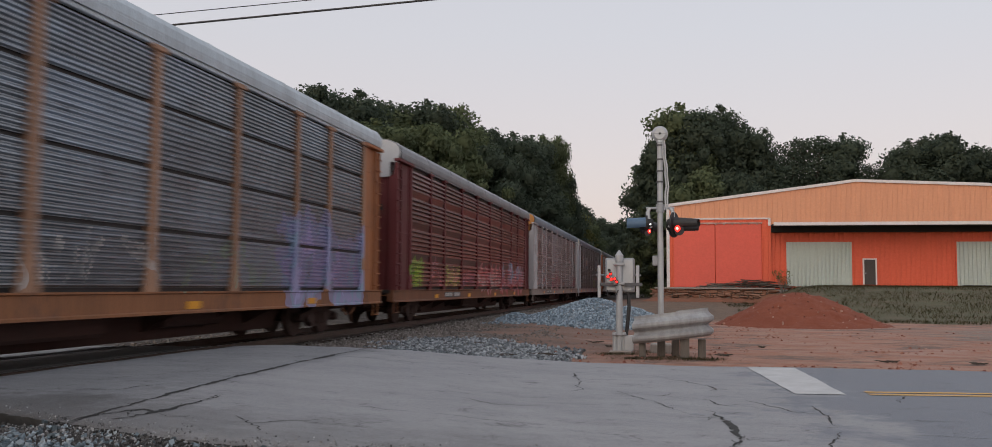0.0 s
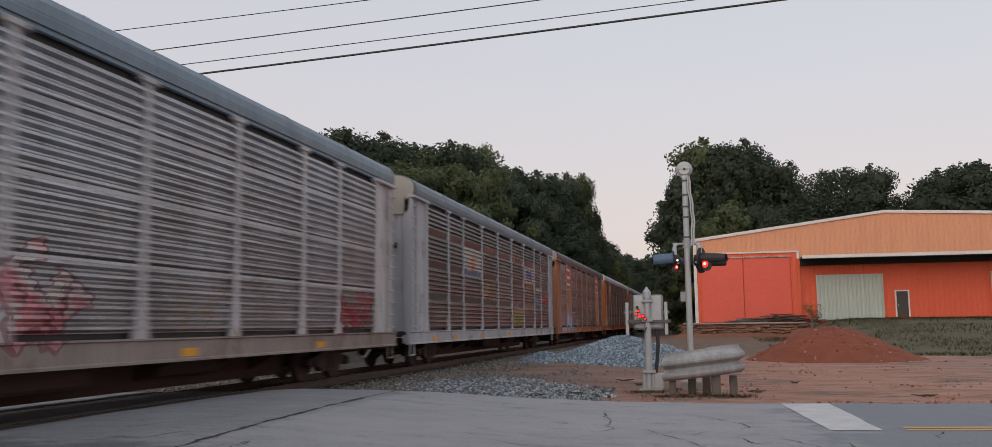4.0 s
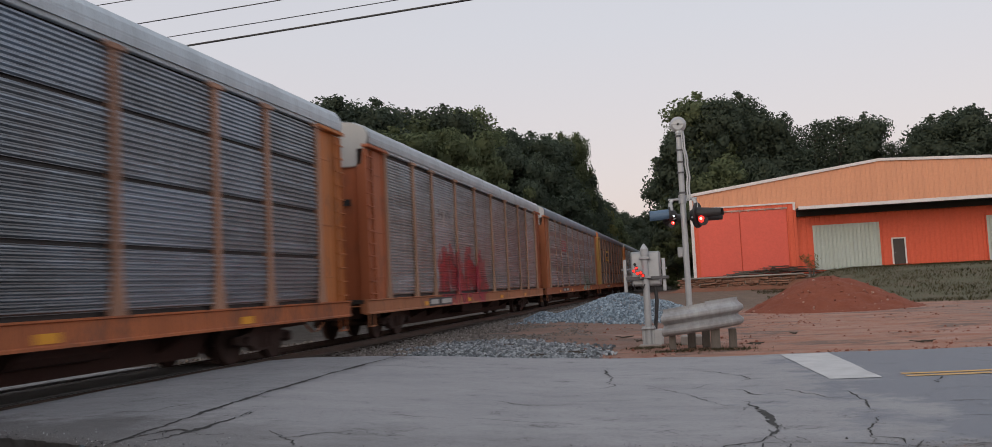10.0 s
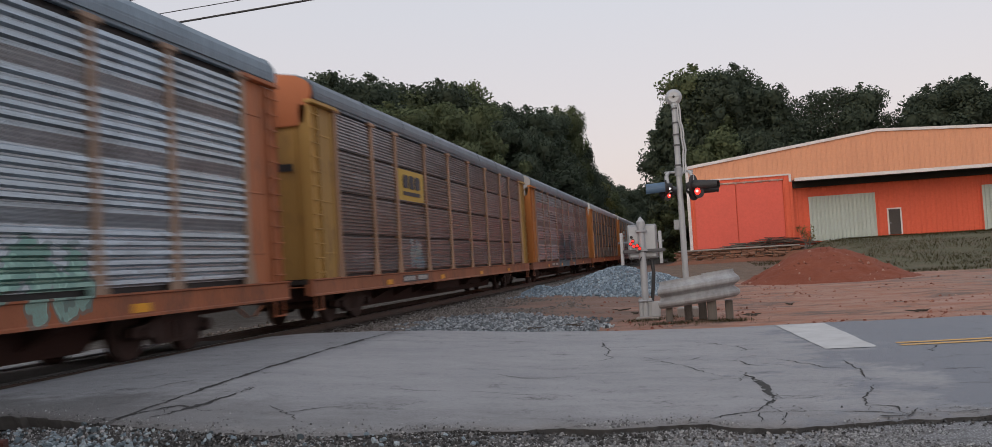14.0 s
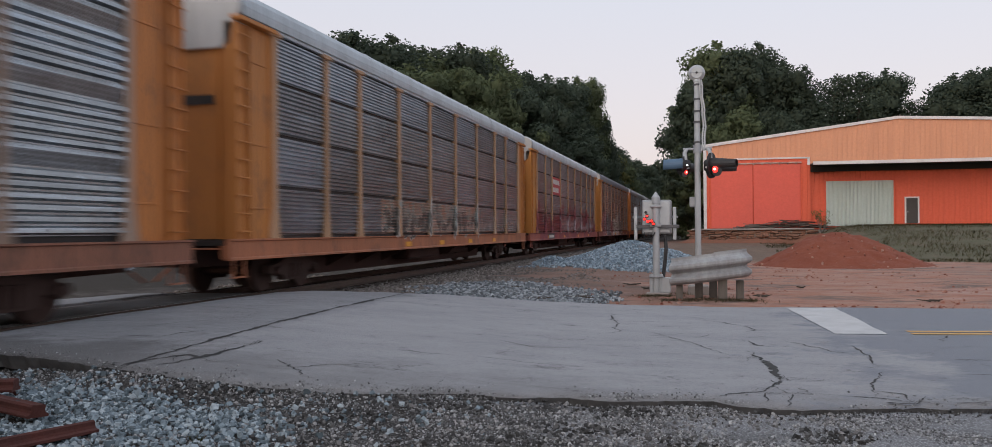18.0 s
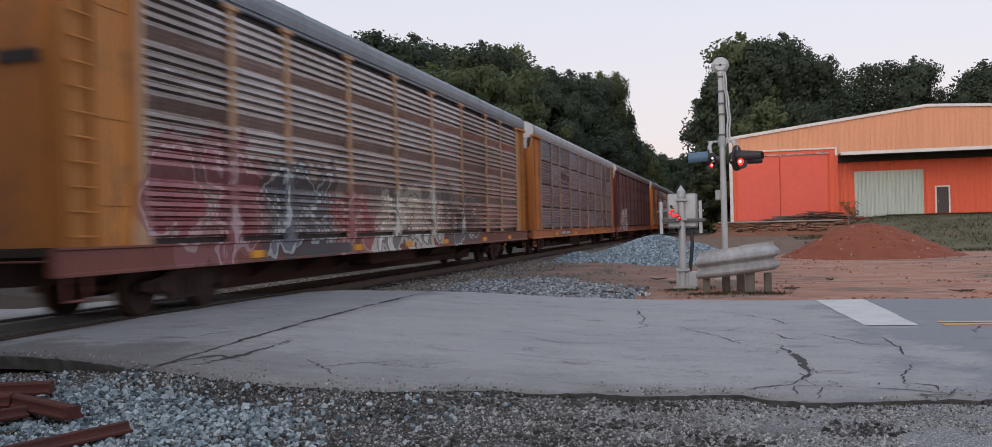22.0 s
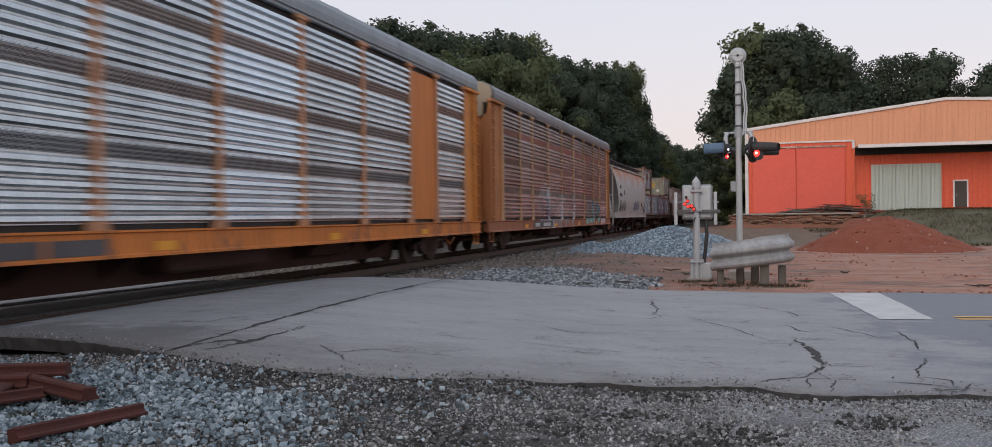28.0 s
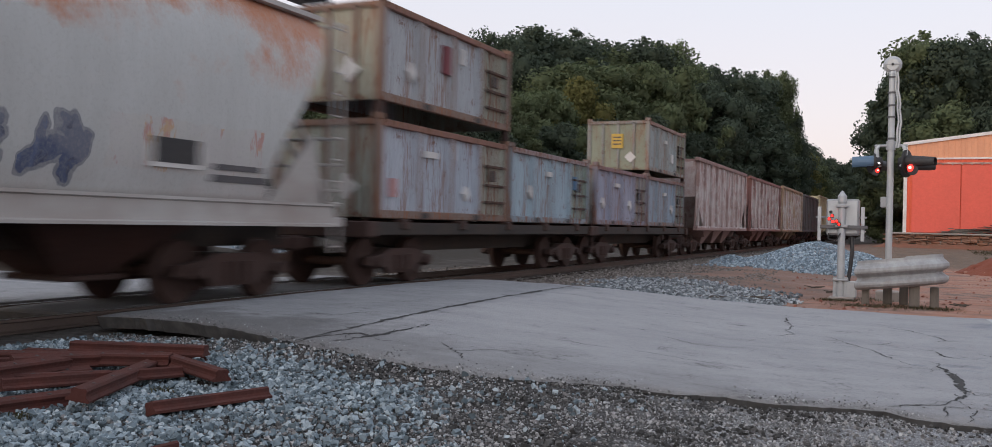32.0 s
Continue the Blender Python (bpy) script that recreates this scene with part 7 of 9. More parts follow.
def container(label, side, edge_col, patches):
    """A low open-top 20-foot waste container in its own space, its foot at z = 0."""
    box_ = thing("waste_container", label, "container", group="containers on the flat cars")
    wall = container_paint("container_wall", side, box_, 0.55)
    end_paint = container_paint("container_end", (side[0] * 0.85, side[1] * 0.82, side[2] * 0.62), box_, 0.8)
    rust = container_paint("container_frame", edge_col, box_, 1.0)
    cap = container_paint("container_top_rail", (edge_col[0] * 1.1, edge_col[1] * 0.75, edge_col[2] * 0.7), box_, 1.0)
    L, W, H = 3.0, 1.24, 1.9
    for sx in (-1, 1):
        for sy in (-1, 1):
            bm = B()
            box(bm, sx * (W - 0.14), sx * W, sy * (L - 0.16), sy * L, 0, H, 0.012)
            part("corner_post", bm, rust, box_)
            bm = B()
            box(bm, sx * (W - 0.17), sx * (W + 0.015), sy * (L - 0.18), sy * (L + 0.015), H - 0.02, H + 0.1, 0.012)
            part("corner_casting", bm, rust, box_)
    for sx in (-1, 1):
        for z0, z1, nm, pm in ((0.0, 0.16, "bottom_rail", rust), (H - 0.13, H, "top_rail", cap)):
            bm = B()
            box(bm, sx * (W - 0.12), sx * W, -L + 0.16, L - 0.16, z0, z1, 0.012)
            part(nm, bm, pm, box_)
        for k in range(4):
            y = -L + 0.16 + 5.68 * (k + 0.5) / 4
            bm = B()
            prof = [(-0.70, 0.085), (-0.6, 0.085), (-0.55, 0.0), (0.55, 0.0), (0.6, 0.085), (0.70, 0.085), (0.70, -0.02), (-0.70, -0.02)]
            xb = sx * (W - 0.1)
            sweep(bm, [(y + u, v) for u, v in prof], [(Vector((xb, 0, z)), Vector((0, 1, 0)), Vector((sx, 0, 0))) for z in (0.16, H - 0.13)])
            part("wall_panel", bm, end_paint if k == 3 else wall, box_)
            if k < 3:
                bm = B()
                yr = -L + 0.16 + 5.68 * (k + 1) / 4
                box(bm, sx * (W - 0.1), sx * (W - 0.005), yr - 0.05, yr + 0.05, 0.16, H - 0.13, 0.01)
                part("side_rib", bm, rust, box_)
        for k in range(2):
            bm = B()
            y = -1.2 + 2.4 * k
            box(bm, sx * (W - 0.02), sx * (W + 0.006), y - 0.16, y + 0.16, 0.02, 0.13)
            part("fork_pocket", bm, M["black"], box_)
    for sy in (-1, 1):
        bm = B()
        box(bm, -W + 0.14, W - 0.14, sy * (L - 0.12), sy * (L - 0.06), 0.02, H - 0.05)
        part("end_wall", bm, end_paint, box_)
        for x in (-0.62, 0.0, 0.62):
            bm = B()
            box(bm, x - 0.05, x + 0.05, sy * (L - 0.07), sy * (L + 0.0), 0.05, H - 0.05, 0.01)
            part("end_rib", bm, rust, box_)
        bm = B()
        box(bm, -W + 0.14, W - 0.14, sy * (L - 0.12), sy * L, H - 0.12, H, 0.01)
        part("end_rail", bm, rust, box_)
    bm = B()
    box(bm, -W + 0.1, W - 0.1, -L + 0.1, L - 0.1, H - 0.1, H - 0.04)
    part("tarpaulin", bm, M["hop_grey"], box_)
    for z in (0.45, 0.85, 1.3):
        bm = B()
        box(bm, W - 0.08, W + 0.01, 1.72, 2.72, z - 0.03, z + 0.03, 0.01)
        part("latch_bar", bm, M["rustdark"], box_)
    bm = B()
    box(bm, W - 0.08, W + 0.02, 1.95, 2.2, 0.95, 1.2, 0.015)
    part("latch_box", bm, M["black"], box_)
    for y in (1.85, 2.2, 2.75):
        bm = B()
        rod(bm, (W + 0.02, y, 0.1), (W + 0.02, y, H - 0.1), 0.022, None, 6)
        part("lock_rod", bm, rust, box_)
    for shape, y, z, w, h, mk in patches:
        bm = B()
        pts = [(0, -1), (1, 0), (0, 1), (-1, 0)] if shape == "diamond" else [(-1, -1), (1, -1), (1, 1), (-1, 1)]
        if y is None:
            sweep(bm, [(u * w / 2 + 0.5, v * h / 2 + z) for u, v in pts], [(Vector((0, -L - q, 0)), Vector((1, 0, 0)), Vector((0, 0, 1))) for q in (-0.07, 0.008)])
        else:
            sweep(bm, [(u * w / 2 + y, v * h / 2 + z) for u, v in pts], [(Vector((W - q, 0, 0)), Vector((0, 1, 0)), Vector((0, 0, 1))) for q in (0.1, 0.02)])
        part("placard" if shape == "diamond" else "label_plate", bm, M[mk], box_)
    return box_


DIA = ("diamond", None, 0.6, 0.5, 0.5, "e1_white")
for label, side, edge_col, y, z, patches in (
    ("grey-blue steel container with rust-brown frame on a flat car", (0.36, 0.41, 0.48), (0.20, 0.14, 0.115), 482.72, 1.31, (DIA, ("rect", -0.9, 1.35, 0.55, 0.13, "e1_white"), ("rect", 0.1, 1.5, 0.14, 0.34, "e1_white"), ("diamond", 0.75, 0.6, 0.3, 0.34, "e1_white"), ("rect", -2.4, 0.6, 0.2, 0.36, "e1_pink"))),
    ("rusty grey-blue steel container stacked on another container", (0.35, 0.38, 0.41), (0.19, 0.135, 0.11), 482.72, 3.55, (DIA, ("rect", -0.3, 1.2, 0.3, 0.6, "e0_maroon"), ("diamond", -1.8, 0.7, 0.34, 0.4, "e1_white"), ("rect", 0.45, 1.4, 0.14, 0.34, "e1_white"))),
    ("steel-blue container on a flat car", (0.30, 0.41, 0.49), (0.22, 0.27, 0.31), 488.85, 1.31, (("rect", -0.2, 1.35, 0.45, 0.13, "e1_white"), ("diamond", -1.6, 0.8, 0.3, 0.36, "e1_white"), ("rect", 1.9, 1.2, 0.3, 0.4, "e0_blue"))),
    ("purple-blue container on a flat car", (0.31, 0.33, 0.42), (0.21, 0.21, 0.26), 495.6, 1.31, (("rect", -0.6, 1.35, 0.45, 0.13, "e1_white"), ("diamond", 0.9, 0.7, 0.3, 0.36, "e1_white"), ("diamond", -2.2, 0.7, 0.3, 0.36, "e1_white"))),
    ("blue steel container on a flat car", (0.26, 0.33, 0.40), (0.2, 0.2, 0.22), 501.75, 1.31, (("rect", -0.2, 1.3, 0.45, 0.13, "e1_white"), ("diamond", 0.9, 0.7, 0.3, 0.36, "e1_white"))),
    ("green-grey steel container with a yellow label stacked on another", (0.30, 0.34, 0.34), (0.25, 0.26, 0.25), 501.75, 3.44, (("diamond", None, 0.5, 0.44, 0.44, "e1_white"), ("rect", -0.2, 1.3, 0.45, 0.13, "e1_white"), ("rect", 0.8, 0.7, 0.3, 0.36, "e1_white"))),
):
    c = container(label, side, edge_col, patches)
    if "yellow" in label:
        bm = B()
        box(bm, -0.25, 0.2, -3.02, -2.93, 0.85, 1.4)
        plate = part("label_plate", bm, M["e0_yellow"], c, "yellow warning label")
        for k in range(3):
            bm = B()
            box(bm, -0.19, 0.14, -3.026, -3.018, 0.98 + 0.13 * k, 1.03 + 0.13 * k)
            part("lettering_bar", bm, M["bar_dark"], plate)
    for sx in (-1, 1):
        for sy in (-1, 1):
            if z > 2:
                bm = B()
                box(bm, sx * 1.08, sx * 1.22, sy * 2.82, sy * 2.98, -(z - 3.30) - 0.0, 0.0, 0.01)
                part("stacking_foot", bm, M["rustdark"], c)
    TRAIN.append((c, y, z))


def open_hopper(label, col, length=14.3, top=4.45, blocks=()):
    car = thing("open_hopper_car", label, "train car", group="freight train cars")
    side = rust_paint("hopper_side", col, car, 0.9, (), 0.8, blocks=blocks)
    h = length / 2
    for s in (1, -1):
        bm = B()
        f = [(-h + 0.6, top), (h - 0.6, top), (h - 0.6, 2.6), (h - 2.2, 1.3), (-h + 2.2, 1.3), (-h + 0.6, 2.6)]
        sweep(bm, f, [(Vector((s * x, 0, 0)), Vector((0, 1, 0)), Vector((0, 0, 1))) for x in (1.42, 1.5)])
        part("side_sheet", bm, side, car)
        bm = B()
        box(bm, s * 1.4, s * 1.6, -h + 0.5, h - 0.5, top - 0.1, top + 0.08, 0.02)
        part("top_rail", bm, side, car)
        bm = B()
        box(bm, s * 1.4, s * 1.6, -h + 0.4, h - 0.4, 1.16, 1.36, 0.02)
        part("side_sill", bm, side, car)
        for k in range(10):
            y = -h + 0.7 + (length - 1.4) * k / 9
            me = shared(f"side_rib/{top:.2f}", lambda bm: box(bm, 1.49, 1.6, -0.06, 0.06, 1.36, top - 0.1, 0.01))
            piece("side_rib", me, side, car, pose(0, y, 0, 0, 0, 0 if s > 0 else 180))
        bm = B()
        f = [(-1.45, top), (1.45, top), (1.45, 2.7), (-1.45, 2.7)]
        sweep(bm, f, [(Vector((0, s * (h - 0.6 - q), 0)), Vector((1, 0, 0)), Vector((0, 0, 1))) for q in (0, 0.06)])
        part("end_sheet", bm, side, car)
        bm = B()
        v = [bm.verts.new(p) for p in ((-1.4, s * (h - 0.66), 2.75), (1.4, s * (h - 0.66), 2.75), (1.3, s * (h - 3.4), 0.9), (-1.3, s * (h - 3.4), 0.9))]
        w = [bm.verts.new(q.co + Vector((0, 0, -0.06))) for q in v]
        bm.faces.new(v)
        bm.faces.new(w[::-1])
        for i in range(4):
            j = (i + 1) % 4
            bm.faces.new((v[i], v[j], w[j], w[i]))
        part("slope_sheet", bm, side, car)
        for y in (h - 0.3, h - 1.5):
            bm = B()
            rod(bm, (1.48, s * (h - 0.35), 1.3), (1.48, s * (h - 0.62), 3.0 if y > h - 1 else 2.2), 0.04, None, 6)
            part("end_brace", bm, side, car)
        coupler(car, s * (h - 0.5), s)
    bm = B()
    box(bm, -1.4, 1.4, -h + 0.66, h - 0.66, top - 0.5, top - 0.3)
    part("load", bm, M["under"], car)
    bm = B()
    box(bm, -0.3, 0.3, -h + 0.3, h - 0.3, 0.8, 1.16)
    part("centre_sill", bm, M["under"], car)
    for y in (-2.6, 0, 2.6):
        bm = B()
        top_, low = [bm.verts.new(p) for p in ((-1.3, y - 1.2, 1.3), (1.3, y - 1.2, 1.3), (1.3, y + 1.2, 1.3), (-1.3, y + 1.2, 1.3))], [bm.verts.new(p) for p in ((-0.9, y - 0.3, 0.5), (0.9, y - 0.3, 0.5), (0.9, y + 0.3, 0.5), (-0.9, y + 0.3, 0.5))]
        for i in range(4):
            j = (i + 1) % 4
            bm.faces.new((top_[i], top_[j], low[j], low[i]))
        bm.faces.new(low)
        part("discharge_chute", bm, side, car)
    spin = []
    for y in (-h + 2.0, h - 2.0):
        truck_parts(car, y, spin)
    return car


y = 512.6
for label, col, L, top in (
    ("red-brown and grey open hopper car with vertical ribs", (0.34, 0.22, 0.20), 14.2, 4.42), ("rust-streaked maroon open hopper car", (0.26, 0.12, 0.105), 14.8, 4.42), ("faded tan open hopper car", (0.36, 0.25, 0.17), 14.6, 4.55), ("dark grey open hopper car", (0.12, 0.115, 0.12), 14.6, 4.5),
    ("tall yellow and white hopper car", (0.5, 0.45, 0.3), 14.6, 5.0), ("grey open hopper car far down the train", (0.22, 0.23, 0.24), 14.6, 4.5), ("brown open hopper car far down the train", (0.2, 0.13, 0.1), 14.6, 4.5), ("black open hopper car far down the train", (0.07, 0.07, 0.075), 14.6, 4.5), ("grey-green open hopper car far down the train", (0.2, 0.22, 0.2), 14.6, 4.5), ("brown open hopper car far down the train", (0.18, 0.12, 0.1), 14.6, 4.5),
):
    TRAIN.append((open_hopper(label, col, L, top, ((-6.6, 6.6, 1.3, 4.3, (0.55, 0.52, 0.51), (0.45, 0.37, 0.35), 0.75),) if y < 545 else ()), y))
    y += 14.9


# ---- crossing signal, gate machine, guard rail ----
def flasher_mast():
    t = thing("crossing_signal", "tall aluminium crossing mast with bell and red flashing lamps", "signal", pose(-0.24, 22.25, land_z(-0.24, 22.25)))
    bm = B()
    rod(bm, (0, 0, -0.1), (0, 0, 5.2), 0.075, 0.07, 18)
    part("pole", bm, M["alu"], t)
    for z in (3.66, 4.15, 4.41, 4.7, 5.05):
        bm = B()
        rod(bm, (0, 0, z - 0.02), (0, 0, z + 0.02), 0.092, None, 16)
        part("pole_band", bm, M["dim_steel"], t)
    # bell
    bm = B()
    rod(bm, (0, 0.06, 5.33), (0, -0.02, 5.33), 0.19, 0.2, 24)
    rod(bm, (0, -0.02, 5.33), (0, -0.09, 5.33), 0.2, 0.13, 24)
    rod(bm, (0, 0, 5.12), (0, 0, 5.22), 0.09, 0.06, 12)
    bell = part("bell", bm, M["alu"], t, "round pale grey warning bell")
    bm = B()
    rod(bm, (0, -0.09, 5.33), (0, -0.11, 5.33), 0.028, None, 10)
    part("bell_nut", bm, M["black"], bell)
    bm = B()
    box(bm, -0.17, 0.17, -0.1, -0.085, 5.32, 5.345)
    part("bell_seam", bm, M["steel"], bell)
    # cables
    for dx, z1 in ((0.10, 5.22), (0.15, 5.16)):
        bm = B()
        pts = [Vector((dx + 0.04 * math.sin(3.1 * k / 8) + 0.012 * math.sin(k * 1.9), -0.05, 3.45 + (z1 - 3.45) * k / 12)) for k in range(13)]
        for a, b in zip(pts, pts[1:]):
            rod(bm, a, b, 0.022, None, 6, False)
        bmesh.ops.remove_doubles(bm, verts=bm.verts, dist=0.012)
        part("cable", bm, M["alu"], t)
    # crossarm and lamps
    bm = B()
    rod(bm, (-0.34, -0.02, 3.5), (0.34, -0.02, 3.5), 0.03, None, 10)
    part("crossarm", bm, M["steel"], t)
    bm = B()
    rod(bm, (0, 0, 3.4), (0, 0, 3.6), 0.1, None, 16)
    part("arm_clamp", bm, M["steel"], t)
    for s, head in ((-1, -86), (1, 68)):
        # bent tube that carries the lamps
        bm = B()
        pts = [(s * 0.24, -0.02, 3.5), (s * 0.3, -0.04, 3.42), (s * 0.29, -0.06, 3.2), (s * 0.22, -0.06, 3.02)]
        for k, (a, b) in enumerate(zip(pts, pts[1:])):
            rod(bm, a, b, (0.035, 0.05, 0.06)[k], (0.05, 0.06, 0.05)[k], 10)
        part("lamp_bracket", bm, M["alu"], t)
        for face, hood in ((head, M["hood_blue"] if s < 0 else M["black"]), (118 if s > 0 else 150, M["black"])):
            m = pose(s * 0.33, -0.04 if face == head else 0.12, 3.13 if face == head else 3.06, 0, 0, face)
            bm = B()
            rod(bm, (0, 0.02, 0), (0, -0.02, 0), 0.27 if s > 0 else 0.2, None, 28)
            bg = part("lamp_background", bm, M["black"], t)
            bg.matrix_basis = m
            bm = B()
            rod(bm, (0, 0.16, 0), (0, -0.03, 0), 0.1, 0.15, 20)
            part("lamp_housing", bm, M["black"], bg)
            bm = B()
            seg = [math.radians(a) for a in range(-40, 221, 20)]
            outer = [(0.15 * math.cos(a), 0.15 * math.sin(a)) for a in seg]
            inner = [(0.137 * math.cos(a), 0.137 * math.sin(a)) for a in seg[::-1]]
            taper = 0.95 if s < 0 else 0.72
            sweep(bm, outer + inner, [(Vector((0, -0.02, 0)), Vector((1, 0, 0)), Vector((0, 0, 1))), (Vector((0, -0.48 if s < 0 else -0.62, -0.02)), Vector((taper, 0, 0)), Vector((0, 0, taper)))])
            part("lamp_hood", bm, hood, bg)
            bm = B()
            rod(bm, (0, -0.03, 0), (0, -0.06, 0), 0.135, 0.11, 20)
            part("lens", bm, M["red_lens"], bg)
        # the lamps that face the road this way, half under their hoods
        x, z, rad = (0.41, 2.99, 0.09) if s > 0 else (-0.26, 2.93, 0.052)
        bm = B()
        rod(bm, (x + s * 0.04, -0.18, z - 0.05), (x + s * 0.04, -0.22, z - 0.05), rad * 1.3, None, 22)
        part("lamp_background", bm, M["black"], t)
        bm = B()
        sweep(bm, [(rad * 0.72 * math.cos(q) * (0.95 + 0.1 * math.cos(2 * q)), rad * math.sin(q) * (1.0 if math.sin(q) < 0 else 0.8)) for q in (k * math.pi / 9 for k in range(18))], [(Vector((x, yy, z)), Vector((1, 0, 0)), Vector((0, 0, 1))) for yy in (-0.22, -0.25)])
        lit = part("lit_lens", bm, M["red_lamp"], t, "glowing red signal lamp")
        bm = B()
        rod(bm, (x - s * 0.01, -0.25, z), (x - s * 0.01, -0.26, z), rad * 0.38, rad * 0.25, 14)
        part("lamp_core", bm, M["lamp_core"], lit)
        bm = B()
        rod(bm, (s * 0.235, -0.14, 3.1), (s * 0.235, -0.17, 3.1), 0.024, None, 8)
        part("side_light", bm, M["white_dot"], t)
    # junction box
    bm = B()
    box(bm, -0.2, -0.05, 0.08, 0.3, 2.1, 2.35, 0.02)
    part("junction_box", bm, M["steel"], t)
    bm = B()
    box(bm, -0.25, 0.25, -0.25, 0.25, -0.05, 0.22, 0.03)
    part("base", bm, M["concrete"], t)
    return t


M["dim_steel"] = surface("dull_dark_steel", (0.12, 0.12, 0.125), (0.07, 0.065, 0.06), 0.6, 0.2, 2, 30)
M["lamp_core"] = glow("bright_lamp_core", (1.0, 0.42, 0.34), 2.2)
M["hood_blue"] = surface("blue_grey_hood", (0.09, 0.16, 0.25), (0.06, 0.11, 0.17), 0.5)
M["red_lens"] = surface("dark_red_lens", (0.12, 0.012, 0.012), None, 0.25)
M["white_dot"] = glow("white_side_light", (0.9, 0.95, 1.0), 1.2)


M["rail_steel"] = surface("pale_galvanised_steel", (0.38, 0.39, 0.395), (0.2, 0.19, 0.185), 0.6, 0.2, 4, 30, 0.8, stretch=(1, 1, 0.3))


def gate_machine():
    t = thing("gate_mechanism", "grey crossing gate machine on a post with lit red lamps", "signal", pose(-1.22, 21.9, land_z(-1.22, 21.9)))
    bm = B()
    rod(bm, (0, 0, 0), (0, 0, 2.2), 0.085, 0.08, 18)
    part("pole", bm, M["alu"], t)
    bm = B()
    rod(bm, (0, 0, 2.2), (0, 0, 2.34), 0.1, 0.1, 16)
    rod(bm, (0, 0, 2.34), (0, 0, 2.47), 0.1, 0.012, 16)
    part("finial", bm, M["alu"], t, "pointed pole cap")
    bm = B()
    box(bm, -0.34, 0.36, 0.06, 0.46, 1.45, 2.28, 0.03)
    body = part("machine_box", bm, M["steel"], t)
    bm = B()
    box(bm, -0.31, -0.04, 0.035, 0.06, 1.49, 2.24, 0.012)
    part("access_door", bm, M["alu"], body)
    bm = B()
    box(bm, 0.04, 0.33, 0.035, 0.06, 1.49, 2.24, 0.012)
    part("access_door", bm, M["alu"], body)
    bm = B()
    rod(bm, (-0.24, 0.04, 1.98), (-0.24, -0.0, 1.98), 0.035, None, 12)
    part("latch", bm, M["black"], body)
    for z in (1.66, 2.12):
        bm = B()
        box(bm, -0.13, 0.13, -0.11, 0.06, z - 0.03, z + 0.03, 0.01)
        part("u_bolt_plate", bm, M["steel"], t)
    bm = B()
    box(bm, -0.46, 0.55, -0.07, -0.02, 1.6, 1.68, 0.01)
    part("cross_channel", bm, M["dim_steel"], t)
    for x in (-0.48, 0.44):
        bm = B()
        box(bm, x - 0.04, x + 0.04, -0.03, 0.03, 1.32, 2.1, 0.01)
        part("counterweight_arm", bm, M["alu"], t)
        bm = B()
        rod(bm, (x * 0.68, 0.2, 1.86), (x * 1.15, 0.0, 1.86), 0.025, None, 8)
        part("shaft", bm, M["steel"], t)
    bm = B()
    pts = [(-0.27, -0.1, 1.5), (-0.27, -0.1, 1.36), (-0.1, -0.1, 1.34), (-0.02, -0.1, 1.5)]
    for a, b in zip(pts, pts[1:]):
        rod(bm, a, b, 0.014, None, 6)
    part("lamp_wire", bm, M["black"], t)
    for x, z, r in ((-0.26, 1.82, 0.05), (-0.2, 1.89, 0.045), (-0.18, 1.76, 0.055), (-0.1, 1.77, 0.05), (-0.05, 1.70, 0.045)):
        bm = B()
        rod(bm, (x, -0.16, z), (x, -0.2, z), r * 0.62, r * 0.42, 14)
        part("gate_lamp", bm, M["red_lamp"], t, "small glowing red gate lamp")
        bm = B()
        box(bm, x - 0.035, x + 0.035, -0.16, -0.09, z - 0.04, z + 0.04, 0.01)
        part("lamp_base", bm, M["rust"], t)
    bm = B()
    pts = [(0.21, 0.15, 1.42), (0.23, 0.1, 1.1), (0.2, 0.06, 0.75), (0.16, 0.04, 0.42)]
    for a, b in zip(pts, pts[1:]):
        rod(bm, a, b, 0.045, None, 8)
    part("conduit", bm, M["black"], t, "black flexible cable conduit")
    for k, x in enumerate((-0.11, 0.0, 0.11)):
        bm = B()
        rod(bm, (x, -0.03, 0.0), (x, -0.03, 0.5), 0.05, None, 12)
        part("base_tube", bm, M["alu"], t)
    bm = B()
    box(bm, 0.12, 0.34, -0.1, 0.12, 0.05, 0.42, 0.02)
    part("junction_box", bm, M["alu"], t)
    bm = B()
    box(bm, -0.17, 0.17, -0.12, 0.12, 0.42, 0.46, 0.01)
    part("base_collar", bm, M["steel"], t)
    bm = B()
    box(bm, -0.24, 0.3, -0.2, 0.2, -0.1, 0.06, 0.02)
    part("base_plate", bm, M["concrete"], t)
    return t


